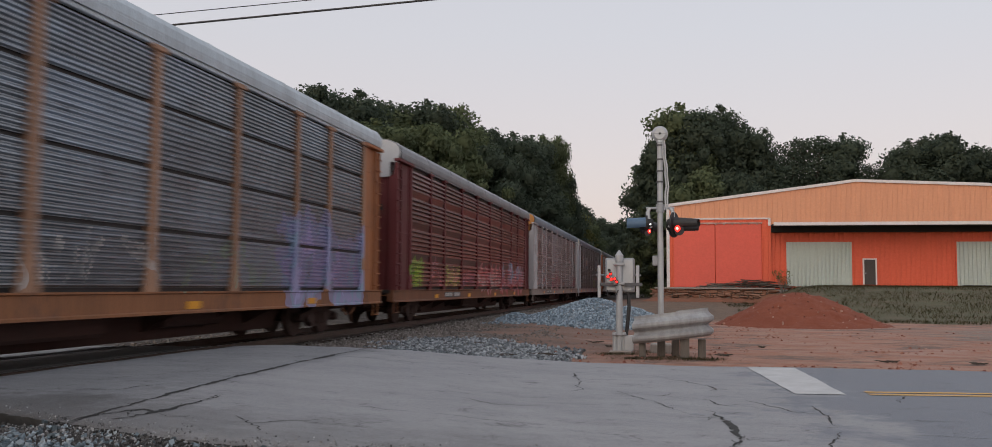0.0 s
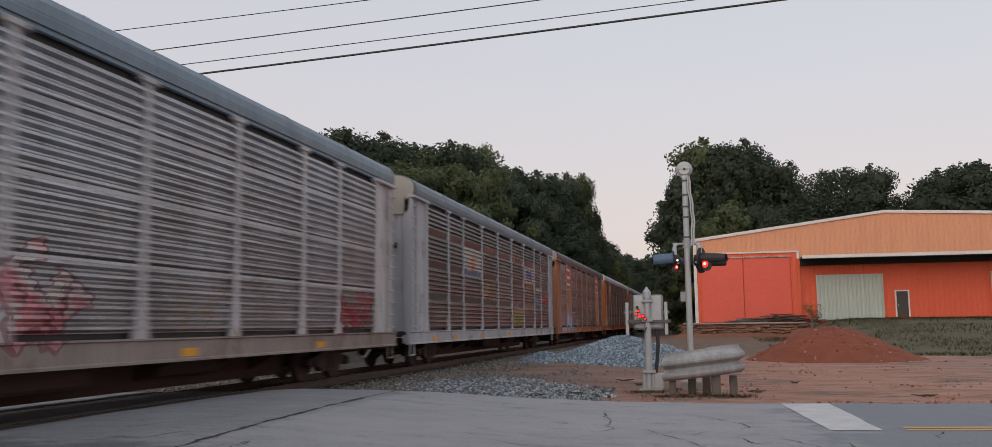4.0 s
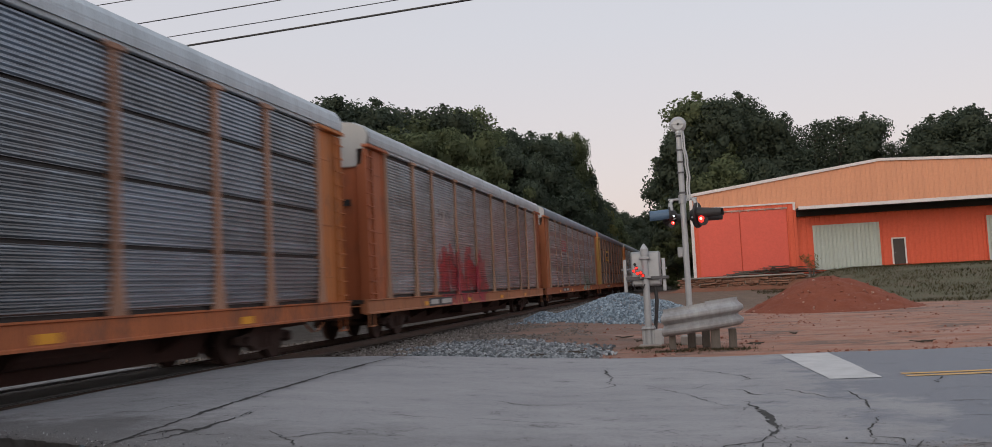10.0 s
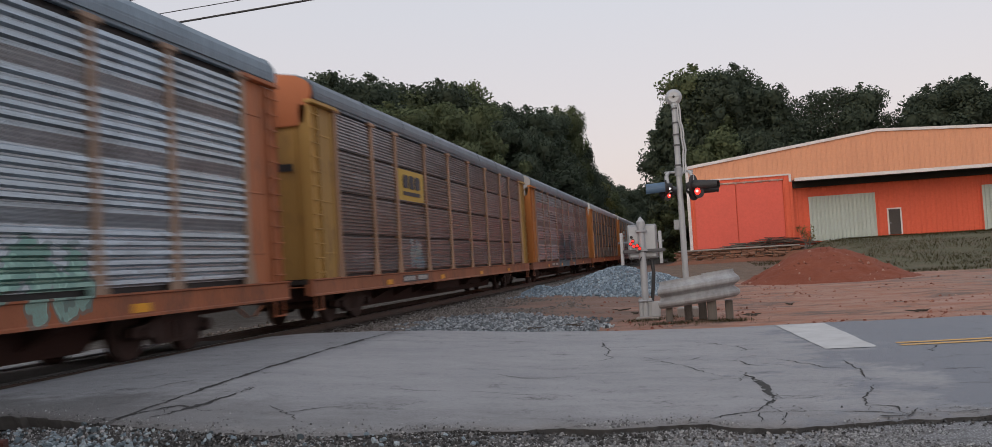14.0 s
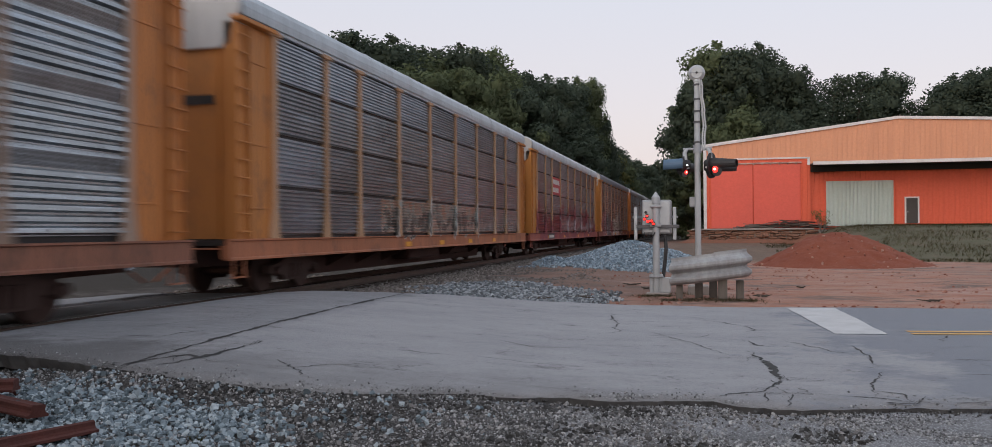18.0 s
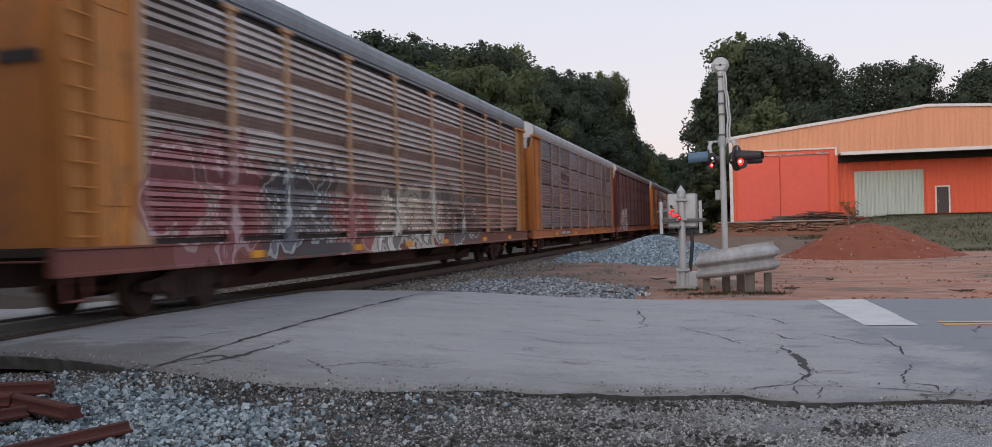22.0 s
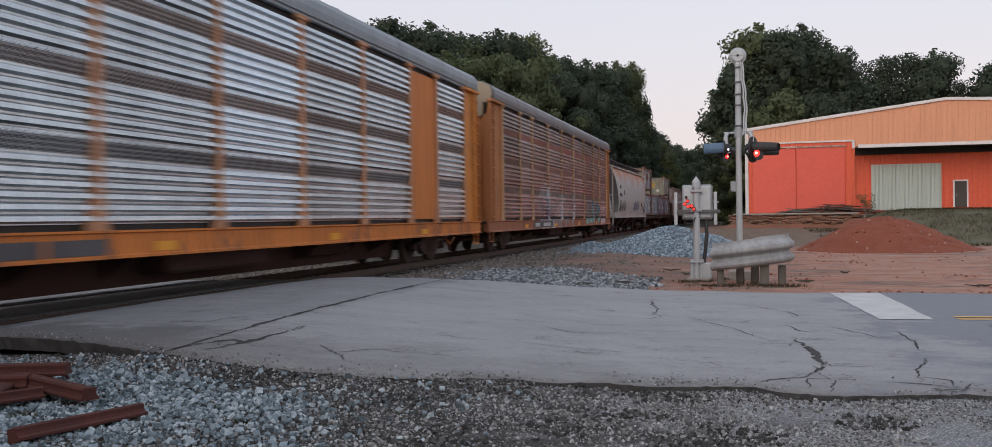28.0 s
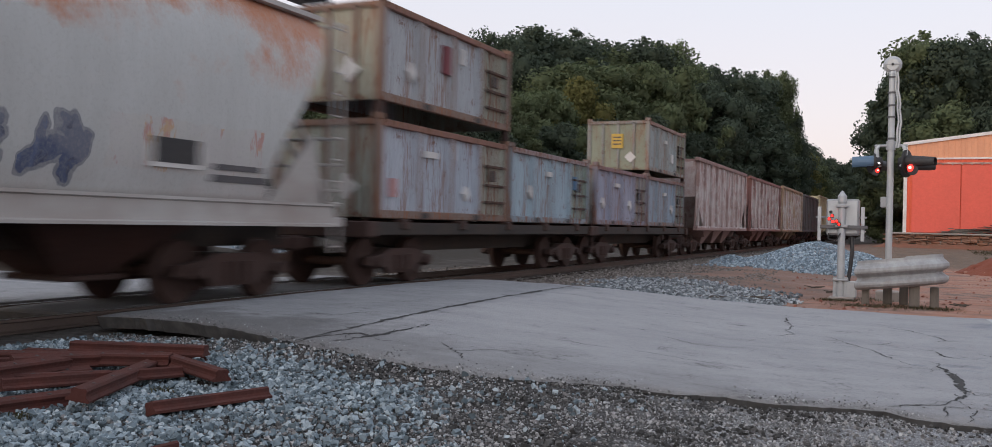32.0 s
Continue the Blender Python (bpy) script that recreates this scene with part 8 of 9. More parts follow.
def guard_rail():
    t = thing("guard_rail", "curved galvanised steel guard rail on short wooden posts", "guard rail", pose(0, 20.6, land_z(0, 20.4)))
    # two-wave beam with a deep flange, its section (out, up)
    sec = [(0.06, -0.29), (0.13, -0.245), (0.15, -0.20), (0.145, -0.15), (0.035, -0.075), (0.025, -0.055), (0.04, -0.035), (0.145, 0.03), (0.155, 0.07), (0.145, 0.125), (0.05, 0.20), (0.03, 0.24), (0.03, 0.29)]
    prof = sec + [(u - 0.012, v) for u, v in sec[::-1]]
    # open hook in plan: a slightly bowed front, a tight bend and a short return
    knots = [Vector(p) for p in ((-0.98, 0.2), (-0.80, 0.1), (-0.42, -0.06), (0.0, -0.12), (0.4, -0.06), (0.68, 0.08), (0.80, 0.32), (0.70, 0.58), (0.42, 0.70), (0.05, 0.74), (-0.2, 0.75))]
    spots = []
    for a, b, c, d in zip(knots, knots[1:], knots[2:], knots[3:]):
        for q in range(5):
            u = q / 5
            spots.append(0.5 * (2 * b + (c - a) * u + (2 * a - 5 * b + 4 * c - d) * u * u + (3 * b - a - 3 * c + d) * u**3))
    path = []
    for k, p in enumerate(spots):
        t_ = (spots[min(k + 1, len(spots) - 1)] - spots[max(k - 1, 0)]).normalized()
        path.append((Vector((p.x, p.y, 0.71 + 0.13 * p.x)), Vector((t_.y, -t_.x, 0)), Vector((0, 0, 1.06))))
    bm = B()
    sweep(bm, prof, path)
    part("rail_beam", bm, M["rail_steel"], t, "galvanised corrugated steel beam")
    for x, y, w in ((-0.64, 0.13, 0.075), (0.3, 0.03, 0.1), (0.68, 0.32, 0.085), (-0.22, 0.5, 0.09), (0.1, 0.62, 0.09)):
        bm = B()
        h = 0.78 if y < 0.3 else 0.42
        box(bm, x - w, x + w, y - w, y + w, -0.25, h, 0.015)
        part("post", bm, M["wood_post"], t, "weathered square wooden post")
    for k in (2, 11, 19):
        o, out, up = path[k]
        for z in (-0.12, 0.05):
            bm = B()
            p = o + up * z
            rod(bm, p, p + out * 0.07, 0.02, None, 8)
            part("bolt", bm, M["steel"], t)
    return t


signal = flasher_mast()
gate = gate_machine()
guard = guard_rail()


# ---- overhead wires ----
def wires():
    for xa, za, xb, zb, r in ((-18.97, 11.7, -14.4, 11.83, 0.015), (-17.5, 10.9, -7.7, 11.3, 0.018), (-16.4, 10.33, -5.1, 10.78, 0.015), (-15.7, 9.97, -5.1, 10.42, 0.034)):
        slope = (zb - za) / (xb - xa)
        a, b = Vector((-45, 26.2, za + slope * (-45 - xa) + 0.35)), Vector((32, 26.0, za + slope * (32 - xa) + 0.35))
        bm = B()
        pts = []
        for i in range(25):
            u = i / 24
            p = a.lerp(b, u)
            p.z -= 0.4 * 4 * u * (1 - u)
            pts.append(p)
        for p, q in zip(pts, pts[1:]):
            rod(bm, p, q, r, None, 6, False)
        bmesh.ops.remove_doubles(bm, verts=bm.verts, dist=0.004)
        tagged(part("overhead_wire", bm, M["black"]), "black overhead utility wire across the sky", "cable", group="overhead wires")


wires()


# ---- road markings and cracks ----
def markings():
    rng = random.Random(33)
    bm = B()
    pts = ((1.43, 18.0), (2.32, 18.12), (2.43, 13.6), (1.73, 13.58))
    v = []
    for x, y in pts:
        u = (y - near_edge(x)) / (far_edge(x) - near_edge(x))
        v.append((x, y, road_z(x) + 0.02 * math.sin(math.pi * min(1, u)) + 0.012))
    n = 12
    grid = []
    for j in range(n + 1):
        row = []
        for i in range(4):
            f, g = j / n, i / 3
            x = (v[0][0] * (1 - g) + v[1][0] * g) * (1 - f) + (v[3][0] * (1 - g) + v[2][0] * g) * f
            y = (v[0][1] * (1 - g) + v[1][1] * g) * (1 - f) + (v[3][1] * (1 - g) + v[2][1] * g) * f
            uu = (y - near_edge(x)) / (far_edge(x) - near_edge(x))
            row.append(bm.verts.new((x + random.uniform(-0.012, 0.012), y, road_z(x) + 0.02 * math.sin(math.pi * min(1, max(0, uu))) + 0.012 * noise.noise((x * 0.7, y * 0.7, 5)) + 0.008)))
        grid.append(row)
    for r0, r1 in zip(grid, grid[1:]):
        for i in range(3):
            bm.faces.new((r0[i], r0[i + 1], r1[i + 1], r1[i]))
    tagged(part("stop_line", bm, M["white_paint"]), "wide worn white stop line on the asphalt", "road marking", kind="structure")
    for dy in (0.0, 0.31):
        tagged(ribbon([(2.77, 13.72 + dy), (6, 14.2 + dy), (16, 14.9 + dy), (50, 16.4 + dy)], 0.15, M["yellow_paint"], "centre_line", None, 0.008), "worn yellow centre line on the asphalt", "road marking", kind="structure")
    for k, (w, jit, pts) in enumerate((
        (0.085, 0.02, [(-5.35, 7.0), (-5.45, 8.2), (-5.6, 9.8), (-5.72, 11.6), (-5.82, 14.0), (-5.9, 17.2)]),
        (0.07, 0.03, [(-5.45, 7.6), (-5.2, 8.3), (-4.95, 8.25)]),
        (0.05, 0.03, [(-5.1, 7.7), (-5.0, 8.6), (-5.05, 9.6)]),
        (0.018, 0.05, [(-4.35, 8.6), (-4.0, 8.25), (-3.72, 7.85)]),
        (0.018, 0.05, [(-4.0, 8.25), (-3.75, 8.6), (-3.5, 8.7)]),
        (0.016, 0.05, [(1.0, 12.6), (1.4, 11.7), (1.76, 11.5)]),
        (0.016, 0.05, [(-2.6, 11.2), (-2.0, 10.9), (-1.5, 11.1)]),
        (0.03, 0.03, [(0.46, 12.54), (0.62, 12.06), (0.76, 11.91)]),
        (0.075, 0.035, [(0.5, 11.15), (0.58, 10.95), (0.65, 10.42), (0.70, 9.77), (0.72, 9.45)]),
        (0.045, 0.03, [(0.72, 9.5), (0.61, 9.13), (0.62, 8.92), (0.69, 8.73), (0.75, 8.69)]),
        (0.03, 0.03, [(0.61, 9.13), (0.5, 8.82), (0.27, 8.63), (0.07, 8.42)]),
        (0.02, 0.025, [(0.69, 8.73), (1.01, 8.72), (1.27, 8.68), (1.47, 8.63), (1.68, 8.57), (2.1, 8.6), (3.2, 8.9)]),
        (0.018, 0.03, [(0.75, 8.69), (0.67, 8.23), (0.62, 8.1)]),
        (0.014, 0.02, [(0.74, 9.68), (0.97, 9.64), (1.17, 9.53)]),
        (0.032, 0.03, [(1.75, 12.23), (1.8, 11.84), (1.83, 11.42), (1.78, 10.77), (1.76, 10.47)]),
        (0.024, 0.03, [(1.76, 10.2), (1.61, 9.58), (1.5, 9.2), (1.5, 8.9), (1.46, 8.67)]),
        (0.022, 0.04, [(-1.66, 15.85), (-1.5, 14.55), (-1.38, 14.1), (-1.36, 13.44), (-1.21, 13.07), (-1.49, 12.6)]),
        (0.022, 0.04, [(-0.79, 13.2), (-0.5, 12.54), (-0.29, 12.26), (-0.12, 11.88), (0.05, 11.56), (0.25, 11.07), (0.56, 10.99)]),
        (0.017, 0.03, [(-0.3, 12.71), (-0.09, 12.84), (0.06, 13.33)]),
        (0.02, 0.04, [(-0.2, 15.36), (0.19, 15.02), (0.42, 14.64), (0.67, 13.89), (0.48, 13.59)]),
        (0.03, 0.04, [(3.17, 13.6), (3.05, 13.2), (2.98, 12.86)]),
        (0.06, 0.02, [(1.52, 8.46), (1.64, 8.45), (1.75, 8.47)]),
        (0.012, 0.03, [(-2.62, 9.84), (-1.99, 9.77), (-1.18, 9.67)]),
        (0.017, 0.05, [(-3.5, 9.9), (-2.9, 9.85)]),
        (0.017, 0.05, [(-7.2, 10.2), (-6.6, 11.3), (-6.3, 11.6)]),
        (0.022, 0.05, [(-7.4, 8.6), (-6.7, 9.3), (-6.3, 9.4), (-6.0, 10.2)]),
        (0.017, 0.05, [(-3.3, 13.9), (-2.7, 13.7)]),
        (0.022, 0.05, [(2.6, 11.2), (3.4, 11.25)]),
        (0.017, 0.04, [(2.3, 10.2), (3.2, 10.1), (4.4, 10.3)]),
    )):
        ribbon(pts, w * 0.9, M["tar"], "crack", road, 0.005, jit * 0.8, k + 5)
        # short spurs off the wider cracks
        for q in range(len(pts) if w > 0.035 else 0):
            x, y = pts[q]
            a, d = rng.uniform(0, 6.28), rng.uniform(0.1, 0.4)
            ribbon([(x, y), (x + 0.5 * d * math.cos(a), y + 1.2 * d * math.sin(a)), (x + d * math.cos(a + 0.5), y + 2 * d * math.sin(a + 0.5))], rng.uniform(0.01, 0.02), M["tar"], "crack", road, 0.0055, 0.04, 300 + 9 * k + q)


markings()


# ---- loose stone ----
def stone_material(name, a, b, c):
    m, n, l, bs = node_mat(name)
    g = n.new("ShaderNodeNewGeometry")
    r = n.new("ShaderNodeValToRGB")
    l.new(g.outputs["Random Per Island"], r.inputs[0])
    e = r.color_ramp.elements
    e[0].color, e[1].color = (*a, 1), (*c, 1)
    mid = e.new(0.55)
    mid.color = (*b, 1)
    fine = noise_tex(n, l, coords(n, l), 30, 3, 0.7)
    col = blend(n, l, remap(n, l, fine, 0.45, 0.75, 0, 0.5), r.outputs[0], shade(a, 0.7))
    l.new(col, bs.inputs["Base Color"])
    bs.inputs["Roughness"].default_value = 0.85
    return m


M["blue_stone"] = stone_material("crushed_blue_grey_stone", (0.06, 0.08, 0.09), (0.205, 0.26, 0.295), (0.43, 0.49, 0.52))
M["pile_stone"] = stone_material("clean_blue_grey_stone", (0.10, 0.135, 0.165), (0.23, 0.305, 0.365), (0.43, 0.51, 0.575))
M["mixed_stone"] = stone_material("mixed_gravel", (0.055, 0.055, 0.055), (0.22, 0.222, 0.226), (0.50, 0.505, 0.51))
M["brown_stone"] = stone_material("brown_ballast", (0.09, 0.075, 0.065), (0.17, 0.15, 0.135), (0.29, 0.26, 0.24))
M["soil_stone"] = stone_material("brown_grey_gravel", (0.07, 0.066, 0.064), (0.21, 0.203, 0.198), (0.47, 0.465, 0.46))
M["dull_stone"] = stone_material("dull_grey_stone", (0.06, 0.068, 0.075), (0.185, 0.21, 0.23), (0.42, 0.45, 0.47))
M["crumb"] = stone_material("crumbled_asphalt", (0.02, 0.019, 0.018), (0.045, 0.043, 0.041), (0.11, 0.107, 0.104))
CUBE = [(-1, -1, -1), (1, -1, -1), (1, 1, -1), (-1, 1, -1), (-1, -1, 1), (1, -1, 1), (1, 1, 1), (-1, 1, 1)]
QUADS = [(3, 2, 1, 0), (4, 5, 6, 7), (0, 1, 5, 4), (1, 2, 6, 5), (2, 3, 7, 6), (3, 0, 4, 7)]


def stones(name, label, spots, material, seed, parent=None):
    """Broken stones at (x, y, z, size), as one heap."""
    rng = np.random.default_rng(seed)
    k = len(spots)
    spots = np.array(spots)
    corner = np.array(CUBE)[None] * rng.uniform(0.35, 1.0, (k, 8, 3))
    corner *= 0.45 + 0.62 / np.linalg.norm(corner, axis=2, keepdims=True)
    ax = rng.normal(size=(k, 4))
    ax /= np.linalg.norm(ax, axis=1)[:, None]
    w, x, y, z = ax.T
    rot = np.stack([1 - 2 * (y * y + z * z), 2 * (x * y - z * w), 2 * (x * z + y * w), 2 * (x * y + z * w), 1 - 2 * (x * x + z * z), 2 * (y * z - x * w), 2 * (x * z - y * w), 2 * (y * z + x * w), 1 - 2 * (x * x + y * y)], 1).reshape(k, 3, 3)
    size = spots[:, 3, None] * rng.uniform(0.6, 1.3, (k, 3))
    v = np.einsum("kij,kcj->kci", rot, corner * size[:, None]) + spots[:, None, :3]
    faces = (np.array(QUADS)[None] + 8 * np.arange(k)[:, None, None]).reshape(-1, 4)
    me = bpy.data.meshes.new(name)
    me.from_pydata(v.reshape(-1, 3).tolist(), [], faces.tolist())
    me.materials.append(material)
    return tagged(new(name, me), label, "gravel", kind="stuff")


def scatter():
    rng = random.Random(21)
    near_big, near_small, crumbs = [], [], []
    while len(near_big) < 25000:
        x, y = rng.uniform(-9.0, -1.6), rng.uniform(2.6, 8.0)
        off = near_edge(x) - y
        if x < -8.6 or off < 0.0:
            continue
        thick = smooth(-2.2, -4.4, x + 0.8 * noise.noise((x, y, 4))) * (0.07 + 0.93 * smooth(0.35, 1.15, off + 0.3 * noise.noise((x * 1.5, y, 8)))) + 0.025
        if rng.random() > thick:
            continue
        near_big.append((x, y, land_z(x, y) + rng.uniform(-0.008, 0.022), rng.choice((0.008, 0.011, 0.014, 0.017, 0.02, 0.024, 0.029))))
    while len(near_small) < 72000:
        x, y = rng.uniform(-8.4, 5.0), rng.uniform(4.0, 8.9)
        off = edge_line(x) - y
        clump = noise.noise((x * 1.1, y * 1.4, 7)) + 0.5 * noise.noise((x * 3.1, y * 3.3, 17))
        if off < -0.8 or (off < 0.0 and rng.random() > (0.55 if x < -0.6 else 0.22) * (1 + off / 0.8) ** 2.5) or rng.random() > 0.35 + 0.65 * smooth(-5.0, -2.2, x) or clump < -0.25 + 0.55 * rng.random():
            continue
        if -4.2 < x < -1.0 and y > 5.4 and rng.random() < 0.25 or 1.1 * abs(x + 0.35) + 2.2 * abs(y - 6.5) + noise.noise((x * 2.5, y * 2.5, 19)) < 0.7 and rng.random() < 0.75:
            continue
        z = land_z(x, y) if off > 0 else road_top(x, y)
        near_small.append((x, y, z + rng.uniform(-0.003, 0.008), rng.choice((0.0028, 0.0035, 0.004, 0.005, 0.006, 0.008, 0.011))))
    while len(crumbs) < 2600:
        x, y = rng.uniform(-4.6, 1.5), rng.uniform(4.6, 8.0)
        if edge_line(x) - y > 0.05 and noise.noise((x * 1.3, y * 1.6, 27)) > 0.35 * rng.random():
            crumbs.append((x, y, land_z(x, y) + rng.uniform(0, 0.012), rng.choice((0.006, 0.01, 0.015, 0.024))))
    for _ in range(1500):
        x = rng.uniform(-8.2, 2.4)
        y = edge_line(x) - abs(rng.gauss(0, 0.2)) + 0.03
        crumbs.append((x, y, land_z(x, y) + rng.uniform(0, 0.02), rng.choice((0.004, 0.006, 0.009, 0.013))))
    mixed = []
    while len(mixed) < 11500:
        x, y = rng.uniform(-8.2, 1.2), rng.uniform(4.2, 8.1)
        if edge_line(x) - y > -0.1 and noise.noise((x * 0.9, y * 1.1, 61)) + 0.35 + 0.4 * smooth(0.9, 0.2, edge_line(x) - y) > 0.8 * rng.random():
            mixed.append((x, y, land_z(x, y) + rng.uniform(-0.004, 0.01), rng.choice((0.006, 0.007, 0.009, 0.011, 0.014, 0.018))))
    stones("mixed_gravel", "brown and pale grey gravel on dark soil by the road", mixed, M["soil_stone"], 31)
    stones("crushed_stone", "loose pale blue-grey crushed stone beside the road", near_big, M["blue_stone"], 1)
    stones("fine_gravel", "fine brown-grey gravel along the road edge", near_small, M["mixed_stone"], 2)
    stones("asphalt_crumbs", "dark crumbled asphalt below the broken road edge", crumbs, M["crumb"], 14)
    far = []
    while len(far) < 4200:
        x, y = rng.uniform(-7.4, -1.6), rng.uniform(17.6, 25.5)
        u = ((x + 4.4 + 0.15 * (y - 20)) / 2.6) ** 2 + ((y - 20.6) / 3.4) ** 2
        if u + 0.5 * noise.noise((x, y, 3)) + 0.45 * noise.noise((x * 3, y * 2.5, 3)) + 0.35 * rng.random() > 1 or y < far_edge(x) + 0.05:
            continue
        far.append((x, y, land_z(x, y) + rng.uniform(0, 0.03), rng.uniform(0.025, 0.05)))
    stones("scattered_stone", "scattered grey stone on the clay by the track", far, M["dull_stone"], 3)
    loose = []
    while len(loose) < 3600:
        x, y = rng.uniform(-8.2, -3.2), 17.7 + 16 * rng.random() ** 1.5
        if y < far_edge(x) + 0.05 or noise.noise((x * 0.7, y * 0.5, 13)) + 0.25 * smooth(-2, -6, x) < 0.35 * rng.random():
            continue
        loose.append((x, y, land_z(x, y) + rng.uniform(0, 0.015), rng.uniform(0.015, 0.035)))
    stones("loose_gravel", "loose brown gravel between the track and the yard", loose, M["brown_stone"], 12)
    bed = []
    while len(bed) < 12000:
        y = 17.7 + 60 * rng.random() ** 1.9
        x = rng.uniform(TRACK_X - 2.2, -6.4 - 0.02 * (y - 18))
        if abs(abs(x - TRACK_X) - 0.755) < 0.09:
            continue
        bed.append((x, y, land_z(x, y) + rng.uniform(-0.01, 0.025), rng.uniform(0.025, 0.045) * (1 + 0.008 * (y - 18))))
    while len(bed) < 13200:
        y = rng.uniform(17.8, 27.0)
        x = rng.gauss(-12.0, 0.22)
        bed.append((x, y, land_z(x, y) + rng.uniform(0.0, 0.07), rng.uniform(0.03, 0.05)))
    stones("track_ballast", "brown-grey ballast shouldering the railway track", bed, M["brown_stone"], 4)


scatter()


def heap(name, label, category, cx, cy, peaks, material, cell=0.22, rough=0.05, seed=0):
    """An earth or stone heap: the highest of several cones with soft feet."""
    def hz(x, y):
        h = 0.0
        for px, py, r, top in peaks:
            d = math.sqrt(((x - px) ** 2 + ((y - py) * 0.9) ** 2) / r**2 + 0.03) - 0.09
            h = max(h, top * max(0.0, 1 - d) ** 1.15 * (1.0 if d > 0.12 else 0.96 + 0.04 * d / 0.12))
        return h

    R = max(p[2] for p in peaks) + max(abs(p[0] - cx) for p in peaks) + 0.3
    n = int(2 * R / cell)
    bm = B()
    grid = []
    for j in range(n + 1):
        row = []
        for i in range(n + 1):
            x, y = cx - R + 2 * R * i / n, cy - R + 2 * R * j / n
            h = hz(x, y)
            z = land_z(x, y) + h - (0.06 if h < 0.01 else 0)
            z += rough * min(1, h * 4) * (noise.noise((x * 2.2, y * 2.2, seed)) + 0.6 * noise.noise((x * 6, y * 6, seed)))
            row.append(bm.verts.new((x, y, z)))
        grid.append(row)
    for r0, r1 in zip(grid, grid[1:]):
        for i in range(n):
            bm.faces.new((r0[i], r0[i + 1], r1[i + 1], r1[i]))
    ob = tagged(part(name, bm, material, smooth=True), label, category)
    return ob, hz


M["red_clay"] = surface("red_clay", (0.20, 0.049, 0.022), (0.26, 0.078, 0.040), 0.95, 0, 0.9, 7, 0.7, 0.9, 0.05)
M["pile_under"] = surface("dusty_grey_stone", (0.2, 0.215, 0.23), (0.13, 0.135, 0.14), 0.9, 0, 3, 20, 0.6, 0.6, 0.03)


def heaps():
    rng = random.Random(5)
    _, hz = heap("dirt_mound", "heap of red clay beside the dirt yard", "dirt mound", 5.4, 40.8, ((4.7, 40.4, 2.7, 1.44), (5.4, 40.8, 3.1, 1.56), (6.1, 40.9, 2.8, 1.40), (7.2, 41.2, 2.0, 0.65), (3.6, 40.2, 1.6, 0.45)), M["red_clay"], 0.14, 0.11, 3)
    clods = []
    while len(clods) < 260:
        x, y = rng.uniform(1.5, 9.2), rng.uniform(37, 43)
        h = hz(x, y)
        if h < 0.02 and rng.random() > 0.15:
            continue
        clods.append((x, y, land_z(x, y) + h, rng.choice((0.015, 0.02, 0.03, 0.03, 0.06))))
    while len(clods) < 1000:
        x, y = rng.uniform(-3.0, 15), 18.9 + 20 * rng.random() ** 1.6
        if y > far_edge(x) + 0.2 and noise.noise((x * 0.5, y * 0.35, 44)) > 0.5 * rng.random() - 0.05:
            clods.append((x, y, land_z(x, y), rng.choice((0.012, 0.016, 0.02, 0.03, 0.045))))
    m = stone_material("clay_clods", (0.19, 0.06, 0.038), (0.27, 0.10, 0.065), (0.42, 0.27, 0.21))
    stones("clay_clods", "red clay clods and pale pebbles on the heap", clods, m, 8)
    _, hz = heap("gravel_mound", "pile of blue-grey crushed stone beyond the signal", "gravel pile", -2.4, 37.0, ((-3.0, 37.0, 2.9, 1.15), (-1.7, 36.8, 2.2, 0.85), (-4.9, 36.6, 1.6, 0.4), (-6.2, 36.4, 1.0, 0.36)), M["pile_under"], 0.2, 0.06, 6)
    spots = []
    while len(spots) < 6500:
        x, y = rng.uniform(-7, 3), rng.uniform(33, 39)
        h = hz(x, y)
        if h < 0.015 and (rng.random() > 0.05 or x > 0):
            continue
        spots.append((x, y, land_z(x, y) + h + rng.uniform(0, 0.03), rng.uniform(0.03, 0.06)))
    stones("piled_stone", "blue-grey crushed stone heaped on the pile", spots, M["pile_stone"], 9)

    _, hz = heap("gravel_mound", "low heap of blue-grey crushed stone beyond the track", "gravel pile", -20.4, 25.0, ((-20.4, 25.0, 1.9, 0.62), (-19.6, 25.6, 1.2, 0.35)), M["pile_under"], 0.2, 0.05, 9)
    spots = []
    while len(spots) < 900:
        x, y = rng.uniform(-22.5, -18), rng.uniform(23, 27.5)
        h = hz(x, y)
        if h > 0.02:
            spots.append((x, y, land_z(x, y) + h + rng.uniform(0, 0.03), rng.uniform(0.03, 0.05)))
    stones("piled_stone", "blue-grey crushed stone heaped beyond the track", spots, M["pile_stone"], 19)


heaps()


# ---- scrap iron by the crossing ----
def dock_bank():
    heap("dirt_bank", "reddish earth and rubble slumped below the loading dock", "dirt bank", 3.2, FRONT - 1.7, tuple((-1.4 + 1.05 * k, FRONT - 1.55 + 0.25 * math.sin(k * 2.3), 1.25 + 0.35 * math.sin(k * 1.7), 0.42 + 0.2 * math.sin(k * 3.1)) for k in range(10)), M["dock_earth"], 0.3, 0.09, 12)


M["dock_earth"] = surface("red_brown_earth", (0.25, 0.10, 0.058), (0.15, 0.085, 0.05), 0.95, 0, 1.2, 6, 0.8, 0.8, 0.06)
dock_bank()


M["bar_rust"] = surface("dark_red_rust", (0.088, 0.024, 0.017), (0.045, 0.017, 0.014), 0.9, 0.1, 3, 40, 0.75, 0.5, 0.01)


